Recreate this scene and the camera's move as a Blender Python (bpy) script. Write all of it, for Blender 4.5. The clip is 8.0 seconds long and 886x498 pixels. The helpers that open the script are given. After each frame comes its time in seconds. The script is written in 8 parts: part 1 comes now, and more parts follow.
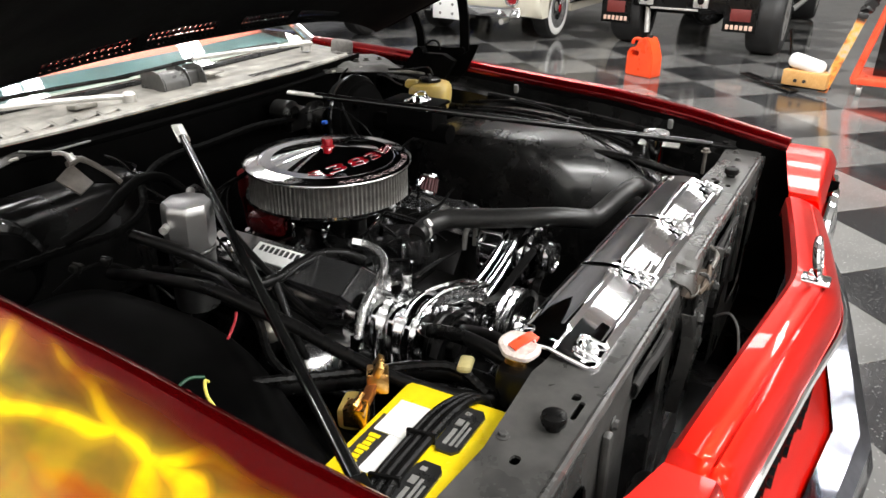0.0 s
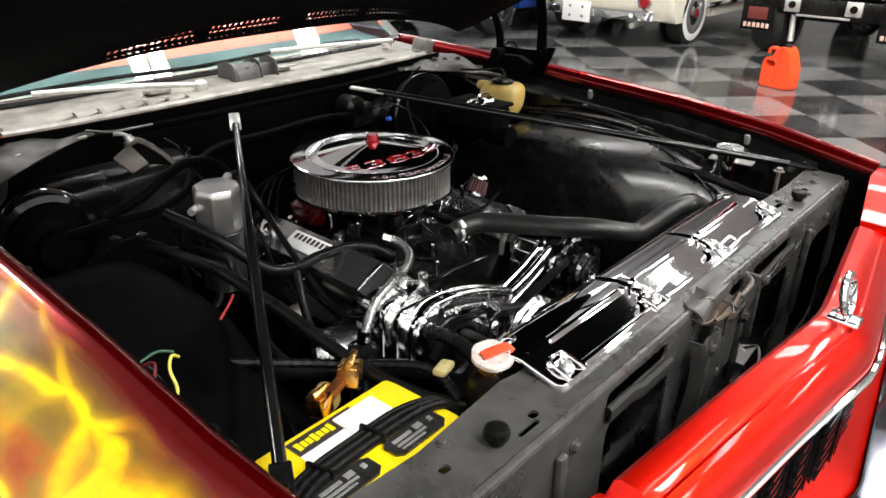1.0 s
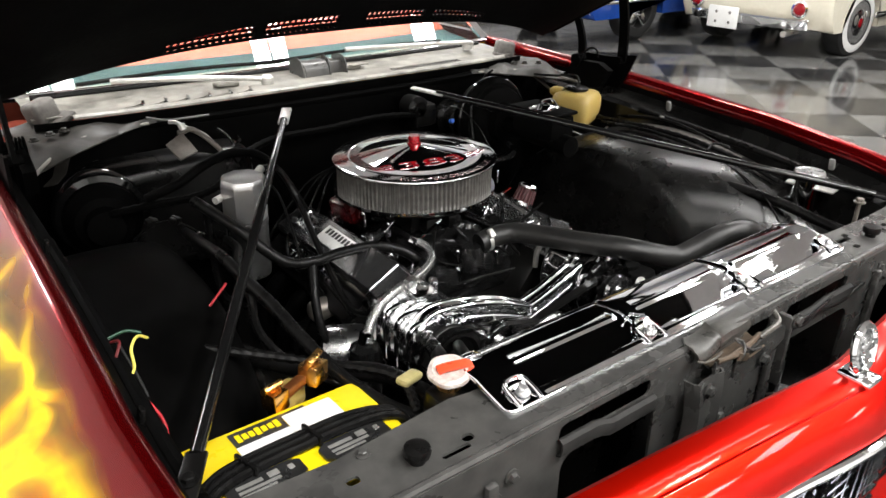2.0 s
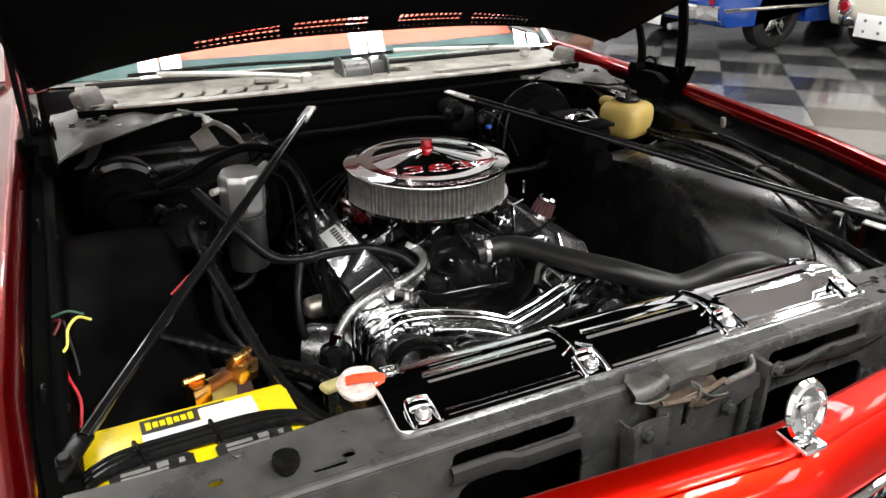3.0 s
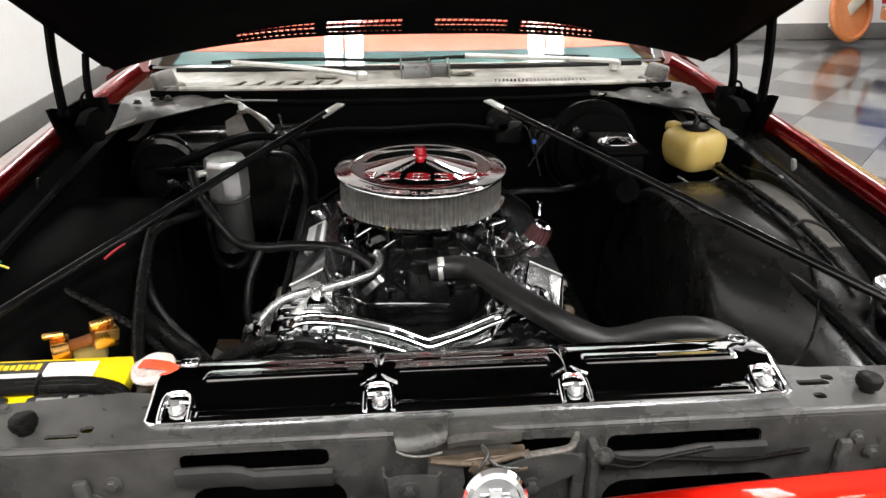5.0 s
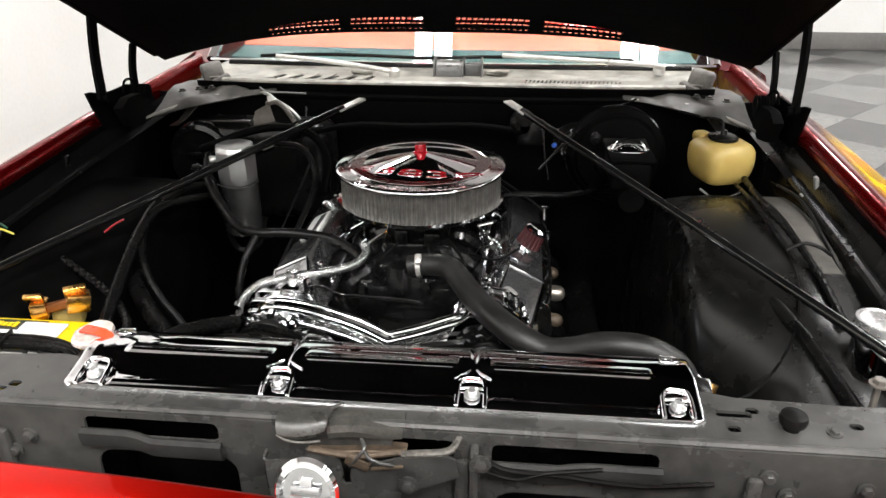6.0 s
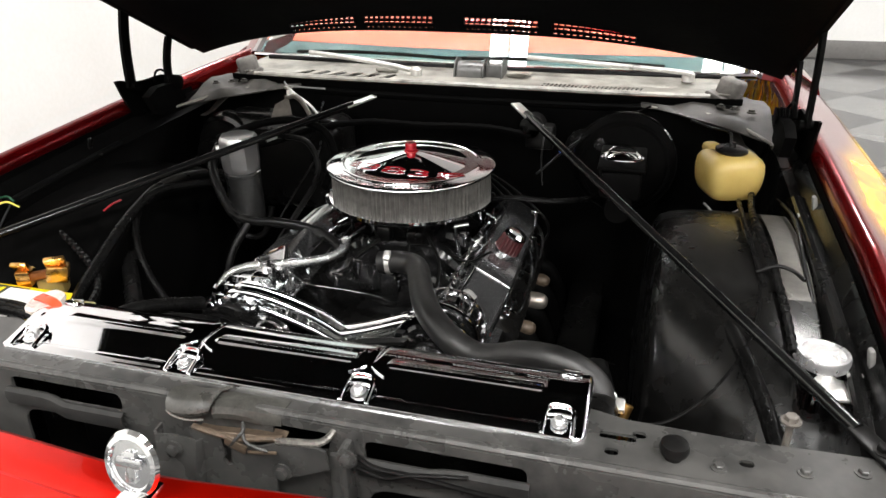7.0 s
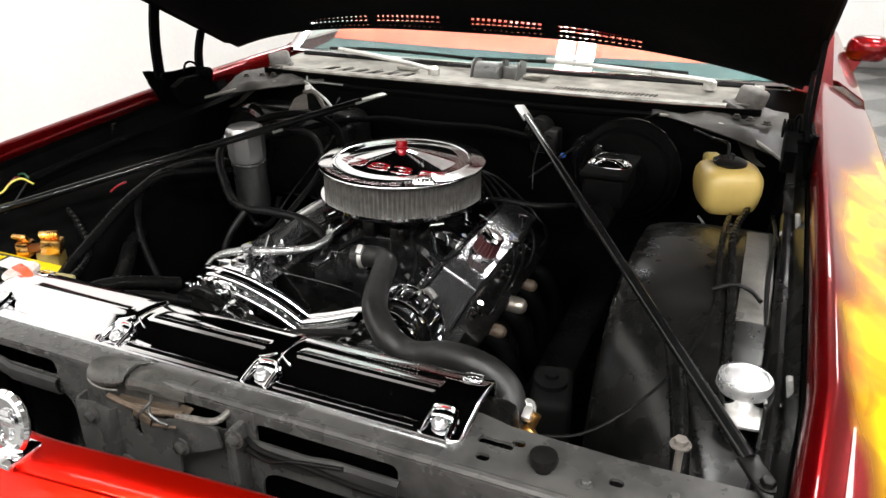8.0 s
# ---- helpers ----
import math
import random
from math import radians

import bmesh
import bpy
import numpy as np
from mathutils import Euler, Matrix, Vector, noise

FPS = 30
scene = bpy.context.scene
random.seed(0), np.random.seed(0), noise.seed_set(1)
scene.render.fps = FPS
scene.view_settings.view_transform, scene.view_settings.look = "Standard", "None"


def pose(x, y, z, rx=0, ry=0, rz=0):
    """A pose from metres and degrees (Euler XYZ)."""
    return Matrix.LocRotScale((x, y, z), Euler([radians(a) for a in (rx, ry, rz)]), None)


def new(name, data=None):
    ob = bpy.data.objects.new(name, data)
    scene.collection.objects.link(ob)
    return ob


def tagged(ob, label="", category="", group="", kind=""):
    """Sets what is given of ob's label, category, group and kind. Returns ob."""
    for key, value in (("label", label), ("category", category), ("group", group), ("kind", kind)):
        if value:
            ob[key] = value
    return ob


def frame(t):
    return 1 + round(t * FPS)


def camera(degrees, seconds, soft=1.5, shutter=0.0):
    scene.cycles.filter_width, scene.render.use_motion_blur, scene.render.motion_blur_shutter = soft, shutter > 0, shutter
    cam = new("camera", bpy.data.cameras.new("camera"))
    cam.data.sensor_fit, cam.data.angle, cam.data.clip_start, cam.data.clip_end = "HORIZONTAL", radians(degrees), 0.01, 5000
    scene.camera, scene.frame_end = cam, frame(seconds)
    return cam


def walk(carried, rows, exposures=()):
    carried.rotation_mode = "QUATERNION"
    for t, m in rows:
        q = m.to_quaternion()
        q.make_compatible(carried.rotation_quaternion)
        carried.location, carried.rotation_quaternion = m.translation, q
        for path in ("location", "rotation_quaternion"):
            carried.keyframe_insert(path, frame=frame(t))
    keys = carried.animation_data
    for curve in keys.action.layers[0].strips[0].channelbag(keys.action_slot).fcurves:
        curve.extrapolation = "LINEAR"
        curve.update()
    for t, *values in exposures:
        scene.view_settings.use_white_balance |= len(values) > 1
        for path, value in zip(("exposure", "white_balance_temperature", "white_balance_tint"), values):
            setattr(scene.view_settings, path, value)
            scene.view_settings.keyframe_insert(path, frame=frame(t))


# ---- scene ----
cam = camera(62.8, 8.0)
METRES, EYE, TILT, LEAN, TURN = 2.03, 1.40, -24.3, 0.2, -59.3
BASE = pose(-1.19, -0.99, EYE) @ pose(0, 0, 0, -1.2, 0.5, 0) @ pose(0, 0, 0, TILT, LEAN, TURN)
ROWS = [
    (0.0, 0.0, 0.0, 0.0, 0.0, 0.0, -0.0),
    (0.5, 0.0487, 0.0023, 0.001, 4.75, -0.1, -2.25),
    (1.0, 0.0972, 0.011, 0.0054, 9.95, -0.4, -4.75),
    (1.5, 0.1469, 0.0274, 0.0132, 15.46, -0.95, -7.18),
    (3.0, 0.3066, 0.1204, 0.0564, 31.14, -3.64, -13.48),
    (3.5, 0.3564, 0.1632, 0.0761, 36.34, -4.88, -15.34),
    (4.0, 0.4044, 0.2096, 0.0975, 41.38, -6.25, -17.02),
    (4.5, 0.4498, 0.2584, 0.1199, 46.57, -7.81, -18.7),
    (6.0, 0.5533, 0.4168, 0.1902, 62.9, -13.41, -22.37),
    (6.5, 0.5782, 0.4727, 0.2148, 68.11, -15.35, -23.2),
    (7.0, 0.5992, 0.5283, 0.2394, 72.92, -17.21, -23.84),
    (7.5, 0.6149, 0.5824, 0.2628, 77.55, -19.0, -24.37),
    (8.0, 0.6257, 0.6325, 0.2856, 81.96, -20.8, -24.77),
]
walk(cam, [(t, BASE @ pose(METRES * x, METRES * y, METRES * z, 90 + pitch, roll, yaw)) for t, x, y, z, yaw, pitch, roll in ROWS])

# ---- light ----
world = bpy.data.worlds.new("world")
scene.world = world
world.use_nodes = True
world.node_tree.nodes["Background"].inputs[0].default_value = (0.9, 0.95, 1.0, 1)
world.node_tree.nodes["Background"].inputs[1].default_value = 0.03
CEIL = 4.2


def overhead_light(x, y, sx, sy, power, colour=(1.0, 0.985, 0.965)):
    data = bpy.data.lights.new("lamp", "AREA")
    data.shape, data.size, data.size_y, data.energy, data.color = "RECTANGLE", sx, sy, power, colour
    ob = new("overhead_light", data)
    ob.matrix_world = pose(x, y, CEIL - 0.12)
    return ob


# False rows: lamps added out of view for brightness and chrome reflections.
LAMPS = [(-0.45, 0.95, 84, True), (1.27, 0.95, 84, True), (3.05, 0.95, 55, True), (4.9, 0.95, 32, True), (6.8, 0.95, 32, True), (4.9, -0.45, 32, True),
         (-0.9, -3.0, 100, False), (1.5, -3.0, 150, False), (4.2, -3.0, 150, False), (-1.9, 4.9, 95, False), (1.5, 4.8, 75, False), (4.2, 4.8, 75, False), (7.5, 4.8, 75, False),
         (0.3, -4.6, 55, False), (2.9, -4.6, 55, False), (-1.9, -4.7, 45, False),
         (3.75, -1.05, 40, True), (5.9, -0.9, 26, False), (7.3, -0.9, 26, False), (8.7, -0.9, 26, False), (8.7, 0.5, 26, False), (10.3, -0.2, 26, False),
         (-0.4, -6.4, 85, False), (2.6, -6.4, 85, False), (5.6, -6.4, 60, False)]
# Strip lights added so the chrome cover beads reflect one long bright line.
STRIPS = [(-1.35, -1.75), (0.15, -1.75), (1.65, -1.75)]
for lx, ly in STRIPS:
    overhead_light(lx, ly, 1.25, 0.30, 16)
for lx, ly, power, twin in LAMPS:
    if twin:
        overhead_light(lx - 0.085, ly, 0.145, 1.15, power / 2)
        overhead_light(lx + 0.085, ly, 0.145, 1.15, power / 2)
    else:
        overhead_light(lx, ly, 0.5, 1.15, power)

# ---- materials ----


def shader(name):
    m = bpy.data.materials.new(name)
    m.use_nodes = True
    nt = m.node_tree
    return m, nt, nt.nodes["Principled BSDF"]


def link(nt, a, b):
    nt.links.new(a, b)


def noise_node(nt, scale, detail=4.0, rough=0.6, stretch=None):
    co = nt.nodes.new("ShaderNodeTexCoord")
    out = co.outputs["Object"]
    if stretch:
        mp = nt.nodes.new("ShaderNodeMapping")
        mp.inputs["Scale"].default_value = stretch
        link(nt, out, mp.inputs[0])
        out = mp.outputs[0]
    n = nt.nodes.new("ShaderNodeTexNoise")
    n.inputs["Scale"].default_value, n.inputs["Detail"].default_value, n.inputs["Roughness"].default_value = scale, detail, rough
    link(nt, out, n.inputs["Vector"])
    return n.outputs["Fac"]


def ramp(nt, fac, stops):
    r = nt.nodes.new("ShaderNodeValToRGB")
    el = r.color_ramp.elements
    while len(el) < len(stops):
        el.new(0.5)
    for e, (p, c) in zip(el, stops):
        e.position, e.color = p, (*c, 1) if len(c) == 3 else c
    link(nt, fac, r.inputs[0])
    return r.outputs[0]


def mixed(nt, fac, a, b):
    m = nt.nodes.new("ShaderNodeMix")
    m.data_type = "RGBA"
    for sock, v in ((m.inputs[0], fac), (m.inputs[6], a), (m.inputs[7], b)):
        if hasattr(v, "is_linked"):
            link(nt, v, sock)
        else:
            sock.default_value = v if isinstance(v, float) else (*v, 1)
    return m.outputs[2]


def surface(name, c1, c2, rough=0.5, metal=0.0, grain=60.0, stain=4.0, bump=0.0, rough_var=0.12, coat=0.0, spec=0.5, stretch=None):
    """Two colours mixed by a fine grain and broad stains, with the gloss varied by both."""
    m, nt, p = shader(name)
    fine, broad = noise_node(nt, grain, 3, 0.6, stretch), noise_node(nt, stain, 5, 0.65)
    add = nt.nodes.new("ShaderNodeMath")
    add.operation = "MULTIPLY_ADD"
    link(nt, fine, add.inputs[0])
    add.inputs[1].default_value = 0.45
    sub = nt.nodes.new("ShaderNodeMath")
    sub.operation = "MULTIPLY"
    link(nt, broad, sub.inputs[0])
    sub.inputs[1].default_value = 0.65
    link(nt, sub.outputs[0], add.inputs[2])
    link(nt, ramp(nt, add.outputs[0], [(0.36, c1), (0.68, c2)]), p.inputs["Base Color"])
    rr = nt.nodes.new("ShaderNodeMapRange")
    rr.inputs[1].default_value, rr.inputs[2].default_value = 0.3, 0.7
    rr.inputs[3].default_value, rr.inputs[4].default_value = max(0.02, rough - rough_var), min(1.0, rough + rough_var)
    link(nt, broad, rr.inputs[0])
    link(nt, rr.outputs[0], p.inputs["Roughness"])
    p.inputs["Metallic"].default_value, p.inputs["Specular IOR Level"].default_value = metal, spec
    p.inputs["Coat Weight"].default_value, p.inputs["Coat Roughness"].default_value = coat, 0.04
    if bump:
        b = nt.nodes.new("ShaderNodeBump")
        b.inputs["Strength"].default_value, b.inputs["Distance"].default_value = bump, 0.002
        link(nt, fine, b.inputs["Height"])
        link(nt, b.outputs[0], p.inputs["Normal"])
    return m


M_CHROME = surface("chrome", (0.86, 0.87, 0.88), (0.93, 0.93, 0.94), 0.045, 1.0, 30, 6, rough_var=0.03)
M_CHROME_COVER = surface("chrome_plate", (0.80, 0.81, 0.83), (0.9, 0.9, 0.92), 0.045, 1.0, 9, 5, 0.025, rough_var=0.03)
M_ALU = surface("cast_aluminium", (0.60, 0.60, 0.60), (0.78, 0.78, 0.78), 0.27, 0.85, 220, 8, 0.25, 0.1)
M_POLISHED = surface("polished_aluminium", (0.72, 0.72, 0.73), (0.88, 0.88, 0.88), 0.17, 1.0, 60, 8, 0.05, 0.07)
M_SATIN_COVER = surface("satin_valve_cover_plating", (0.30, 0.30, 0.305), (0.46, 0.46, 0.465), 0.16, 0.95, 26, 5, 0.22, 0.05)
M_CAN = surface("spun_aluminium", (0.44, 0.44, 0.44), (0.52, 0.52, 0.515), 0.32, 0.88, 40, 3, 0.0, 0.03)
M_ALU_BRUSHED = surface("brushed_aluminium", (0.55, 0.55, 0.56), (0.75, 0.75, 0.75), 0.28, 1.0, 90, 6, 0.1, 0.08)
M_BLACK_SATIN = surface("satin_black_paint", (0.0015, 0.0015, 0.0015), (0.0055, 0.0053, 0.005), 0.27, 0, 90, 5, 0.08, 0.12, spec=0.25)
# passenger wheelhouse: shade put into the colour, almost no sheen left
M_SHADED_SHEET = surface("black_sheet_metal", (0.0012, 0.0012, 0.0012), (0.0034, 0.0033, 0.0032), 0.42, 0, 14, 3.5, 0.15, 0.08, spec=0.012)
M_BLACK_GLOSS = surface("gloss_black_paint", (0.003, 0.003, 0.003), (0.008, 0.008, 0.008), 0.12, 0, 60, 5, 0.0, 0.07)
M_RUBBER = surface("black_rubber", (0.003, 0.003, 0.003), (0.007, 0.0068, 0.0066), 0.28, 0, 140, 9, 0.10, 0.10, spec=0.12)
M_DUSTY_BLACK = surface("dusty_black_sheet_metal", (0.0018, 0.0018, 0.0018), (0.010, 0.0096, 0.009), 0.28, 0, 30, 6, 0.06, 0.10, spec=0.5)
M_MATTE_BLACK = surface("matt_black_undercoat", (0.002, 0.002, 0.002), (0.005, 0.005, 0.0048), 0.7, 0, 90, 6, 0.2, 0.1, spec=0.1)
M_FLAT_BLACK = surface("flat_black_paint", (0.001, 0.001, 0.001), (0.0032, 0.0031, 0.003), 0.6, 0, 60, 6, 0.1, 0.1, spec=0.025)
M_SUPPORT = surface("worn_dark_grey_paint", (0.024, 0.024, 0.0234), (0.073, 0.071, 0.067), 0.30, 0, 34, 7, 0.03, 0.12)
M_COWL = surface("dusty_grey_cowl_paint", (0.055, 0.052, 0.045), (0.29, 0.277, 0.243), 0.45, 0, 24, 8, 0.1, 0.14)
# paler than the cowl panel: lip, corner rims and bracket
M_COWL_LIP = surface("pale_cowl_grey", (0.10, 0.094, 0.082), (0.42, 0.40, 0.355), 0.40, 0, 30, 12, 0.1, 0.12)
M_HOOD_UNDER = surface("black_hood_lining", (0.001, 0.001, 0.001), (0.0028, 0.0028, 0.0028), 0.85, 0, 120, 6, 0.3, 0.1, spec=0.05)
M_YELLOW = surface("yellow_plastic", (0.84, 0.62, 0.006), (0.90, 0.69, 0.012), 0.30, 0, 80, 6, 0.05, 0.06)
M_LABEL_BLACK = surface("black_label_print", (0.010, 0.010, 0.010), (0.03, 0.03, 0.03), 0.35, 0, 90, 8)
M_LABEL_WHITE = surface("white_label_print", (0.72, 0.72, 0.70), (0.82, 0.82, 0.80), 0.4, 0, 90, 8)
M_BRASS = surface("copper_and_brass", (0.55, 0.26, 0.07), (0.85, 0.52, 0.18), 0.28, 1.0, 90, 12, 0.1)
M_RED_CAP = surface("red_plastic", (0.75, 0.06, 0.02), (0.85, 0.10, 0.04), 0.35, 0, 60, 9)
M_RED_GLOSS = surface("red_anodised", (0.24, 0.003, 0.008), (0.34, 0.005, 0.011), 0.14, 0.2, 60, 9, coat=0.5)
M_STICKER = surface("faded_paper_sticker", (0.36, 0.28, 0.25), (0.74, 0.68, 0.63), 0.45, 0, 120, 55)
M_GREY_PLASTIC = surface("grey_plastic", (0.10, 0.10, 0.098), (0.2, 0.195, 0.185), 0.5, 0, 90, 9)
M_WHITE_METAL = surface("dull_silver_metal", (0.45, 0.44, 0.42), (0.7, 0.69, 0.66), 0.35, 0.7, 90, 9)
M_WALL = surface("white_wall_paint", (0.76, 0.755, 0.73), (0.82, 0.815, 0.8), 0.6, 0, 40, 1.2)
M_SKIRT = surface("grey_baseboard", (0.13, 0.125, 0.12), (0.18, 0.175, 0.165), 0.5, 0, 40, 2)
M_CEILING = surface("grey_ceiling", (0.50, 0.50, 0.49), (0.62, 0.62, 0.61), 0.8, 0, 30, 1)
M_LIGHT_GREY = surface("light_grey_tile", (0.10, 0.10, 0.098), (0.16, 0.158, 0.154), 0.18, 0, 45, 1.6, rough_var=0.08, spec=0.2)
M_CREAM_PAINT = surface("cream_car_paint", (0.72, 0.68, 0.55), (0.78, 0.74, 0.62), 0.15, 0, 30, 3, coat=0.6)
M_BLUE_PAINT = surface("blue_car_paint", (0.01, 0.05, 0.28), (0.015, 0.07, 0.36), 0.15, 0.2, 30, 3, coat=0.8)
M_TYRE = surface("tyre_rubber", (0.005, 0.005, 0.005), (0.014, 0.014, 0.014), 0.55, 0, 90, 6)
M_ORANGE_PLASTIC = surface("orange_red_plastic", (0.80, 0.06, 0.012), (0.88, 0.09, 0.02), 0.35, 0, 60, 5)
M_DASH = surface("orange_dash_vinyl", (0.34, 0.060, 0.034), (0.44, 0.088, 0.052), 0.55, 0, 60, 5, 0.1)
M_TEAL = surface("teal_dash_vinyl", (0.016, 0.042, 0.044), (0.030, 0.066, 0.068), 0.5, 0, 60, 5, 0.1)


def car_red(name, flames):
    """Candy red car paint under clear coat; with flames, airbrushed yellow and orange licks on the outer flank."""
    m, nt, p = shader(name)
    broad = noise_node(nt, 2.5, 4)
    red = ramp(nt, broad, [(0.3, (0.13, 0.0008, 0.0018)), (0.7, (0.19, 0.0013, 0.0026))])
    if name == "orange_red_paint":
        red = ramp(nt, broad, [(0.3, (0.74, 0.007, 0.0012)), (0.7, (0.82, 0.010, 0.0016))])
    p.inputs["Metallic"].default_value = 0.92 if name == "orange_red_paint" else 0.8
    if flames:
        co = nt.nodes.new("ShaderNodeTexCoord")
        sep = nt.nodes.new("ShaderNodeSeparateXYZ")
        link(nt, co.outputs["Object"], sep.inputs[0])
        absx = nt.nodes.new("ShaderNodeMath")
        absx.operation = "ABSOLUTE"
        offc = nt.nodes.new("ShaderNodeMath")
        offc.operation = "SUBTRACT"
        link(nt, sep.outputs[0], offc.inputs[0])
        offc.inputs[1].default_value = 0.009
        link(nt, offc.outputs[0], absx.inputs[0])
        wob = noise_node(nt, 7.0, 2, 0.5, (1.0, 0.55, 1.0))
        m1 = nt.nodes.new("ShaderNodeMath")
        m1.operation = "MULTIPLY_ADD"
        link(nt, wob, m1.inputs[0])
        m1.inputs[1].default_value = 0.085
        link(nt, absx.outputs[0], m1.inputs[2])
        back = nt.nodes.new("ShaderNodeMapRange")
        back.inputs[1].default_value, back.inputs[2].default_value = -0.12, 0.30
        back.inputs[3].default_value, back.inputs[4].default_value = 0.0, 0.13
        link(nt, sep.outputs[1], back.inputs[0])
        left = nt.nodes.new("ShaderNodeMath")
        left.operation = "LESS_THAN"
        link(nt, sep.outputs[0], left.inputs[0])
        left.inputs[1].default_value = 0.0
        rear = nt.nodes.new("ShaderNodeMapRange")
        rear.inputs[1].default_value, rear.inputs[2].default_value = 0.0, 0.40
        rear.inputs[3].default_value, rear.inputs[4].default_value = 0.0, 0.11
        link(nt, sep.outputs[1], rear.inputs[0])
        fade = nt.nodes.new("ShaderNodeMix")
        link(nt, left.outputs[0], fade.inputs[0])
        link(nt, rear.outputs[0], fade.inputs[2])
        link(nt, back.outputs[0], fade.inputs[3])
        low = nt.nodes.new("ShaderNodeMath")
        low.operation = "SUBTRACT"
        link(nt, m1.outputs[0], low.inputs[0])
        link(nt, fade.outputs[0], low.inputs[1])
        shift = nt.nodes.new("ShaderNodeMath")
        shift.operation = "MULTIPLY_ADD"
        link(nt, left.outputs[0], shift.inputs[0])
        shift.inputs[1].default_value = -0.022
        near_edge = nt.nodes.new("ShaderNodeMath")
        near_edge.operation = "ADD"
        link(nt, low.outputs[0], near_edge.inputs[0])
        near_edge.inputs[1].default_value = 0.022
        link(nt, near_edge.outputs[0], shift.inputs[2])
        m1 = shift
        edge = nt.nodes.new("ShaderNodeMapRange")
        edge.inputs[1].default_value, edge.inputs[2].default_value = 0.868, 0.906
        link(nt, m1.outputs[0], edge.inputs[0])
        warp = nt.nodes.new("ShaderNodeTexNoise")
        warp.inputs["Scale"].default_value, warp.inputs["Detail"].default_value = 4.0, 2.0
        link(nt, co.outputs["Object"], warp.inputs["Vector"])
        push = nt.nodes.new("ShaderNodeVectorMath")
        push.operation = "MULTIPLY_ADD"
        link(nt, warp.outputs["Color"], push.inputs[0])
        push.inputs[1].default_value = (0.30, 0.34, 0.30)
        link(nt, co.outputs["Object"], push.inputs[2])
        stretch = nt.nodes.new("ShaderNodeMapping")
        stretch.inputs["Scale"].default_value = (1.25, 0.55, 1.1)
        link(nt, push.outputs[0], stretch.inputs[0])
        cell = nt.nodes.new("ShaderNodeTexVoronoi")
        cell.feature = "DISTANCE_TO_EDGE"
        cell.inputs["Scale"].default_value = 7.0
        link(nt, stretch.outputs[0], cell.inputs["Vector"])
        field = ramp(nt, noise_node(nt, 6.5, 4, 0.6, (1.0, 0.5, 1.1)), [(0.32, (0.24, 0.014, 0.001)), (0.42, (0.30, 0.075, 0.003)), (0.50, (0.22, 0.12, 0.012)), (0.60, (0.12, 0.085, 0.010)), (0.70, (0.07, 0.052, 0.004))])
        lick = ramp(nt, cell.outputs["Distance"], [(0.02, (1, 1, 1)), (0.05, (0.80, 0.80, 0.80)), (0.085, (0.30, 0.30, 0.30)), (0.15, (0.08, 0.08, 0.08)), (0.24, (0, 0, 0))])
        bw = nt.nodes.new("ShaderNodeRGBToBW")
        link(nt, lick, bw.inputs[0])
        wide = nt.nodes.new("ShaderNodeMath")
        wide.operation, wide.use_clamp = "MULTIPLY_ADD", True
        link(nt, left.outputs[0], wide.inputs[0])
        wide.inputs[1].default_value = -0.45
        lift = nt.nodes.new("ShaderNodeMath")
        lift.operation = "ADD"
        link(nt, bw.outputs[0], lift.inputs[0])
        lift.inputs[1].default_value = 0.45
        link(nt, lift.outputs[0], wide.inputs[2])
        hot = ramp(nt, noise_node(nt, 9.0, 3), [(0.38, (0.85, 0.30, 0.001)), (0.55, (0.92, 0.60, 0.002))])
        wave = mixed(nt, wide.outputs[0], field, hot)
        red = mixed(nt, edge.outputs[0], red, wave)
        flake = nt.nodes.new("ShaderNodeMapRange")
        flake.inputs[3].default_value, flake.inputs[4].default_value = 0.8, 0.1
        link(nt, edge.outputs[0], flake.inputs[0])
        link(nt, flake.outputs[0], p.inputs["Metallic"])
    link(nt, red, p.inputs["Base Color"])
    p.inputs["Roughness"].default_value, p.inputs["Specular IOR Level"].default_value = 0.33 if name == "orange_red_paint" else 0.24, 0.05
    p.inputs["Coat Weight"].default_value, p.inputs["Coat Roughness"].default_value = 0.32 if name == "orange_red_paint" else 0.65, 0.02
    fine = noise_node(nt, 300, 2)
    b = nt.nodes.new("ShaderNodeBump")
    b.inputs["Strength"].default_value, b.inputs["Distance"].default_value = 0.03, 0.001
    link(nt, fine, b.inputs["Height"])
    link(nt, b.outputs[0], p.inputs["Normal"])
    return m


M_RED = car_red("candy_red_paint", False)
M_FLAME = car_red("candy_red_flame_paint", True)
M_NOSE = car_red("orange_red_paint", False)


def glass_material(name, colour, rough=0.0):
    m, nt, p = shader(name)
    p.inputs["Base Color"].default_value = (*colour, 1)
    p.inputs["Transmission Weight"].default_value = 1.0
    p.inputs["Roughness"].default_value = rough
    p.inputs["IOR"].default_value = 1.5
    return m


M_GLASS = glass_material("tinted_windshield_glass", (0.80, 0.92, 0.90))


def tank_material():
    m, nt, p = shader("aged_translucent_plastic")
    n = noise_node(nt, 8, 4)
    link(nt, ramp(nt, n, [(0.3, (0.36, 0.25, 0.06)), (0.7, (0.50, 0.37, 0.12))]), p.inputs["Base Color"])
    p.inputs["Roughness"].default_value = 0.4
    p.inputs["Subsurface Weight"].default_value = 0.25
    p.inputs["Subsurface Radius"].default_value = (0.02, 0.014, 0.006)
    return m


M_TANK = tank_material()


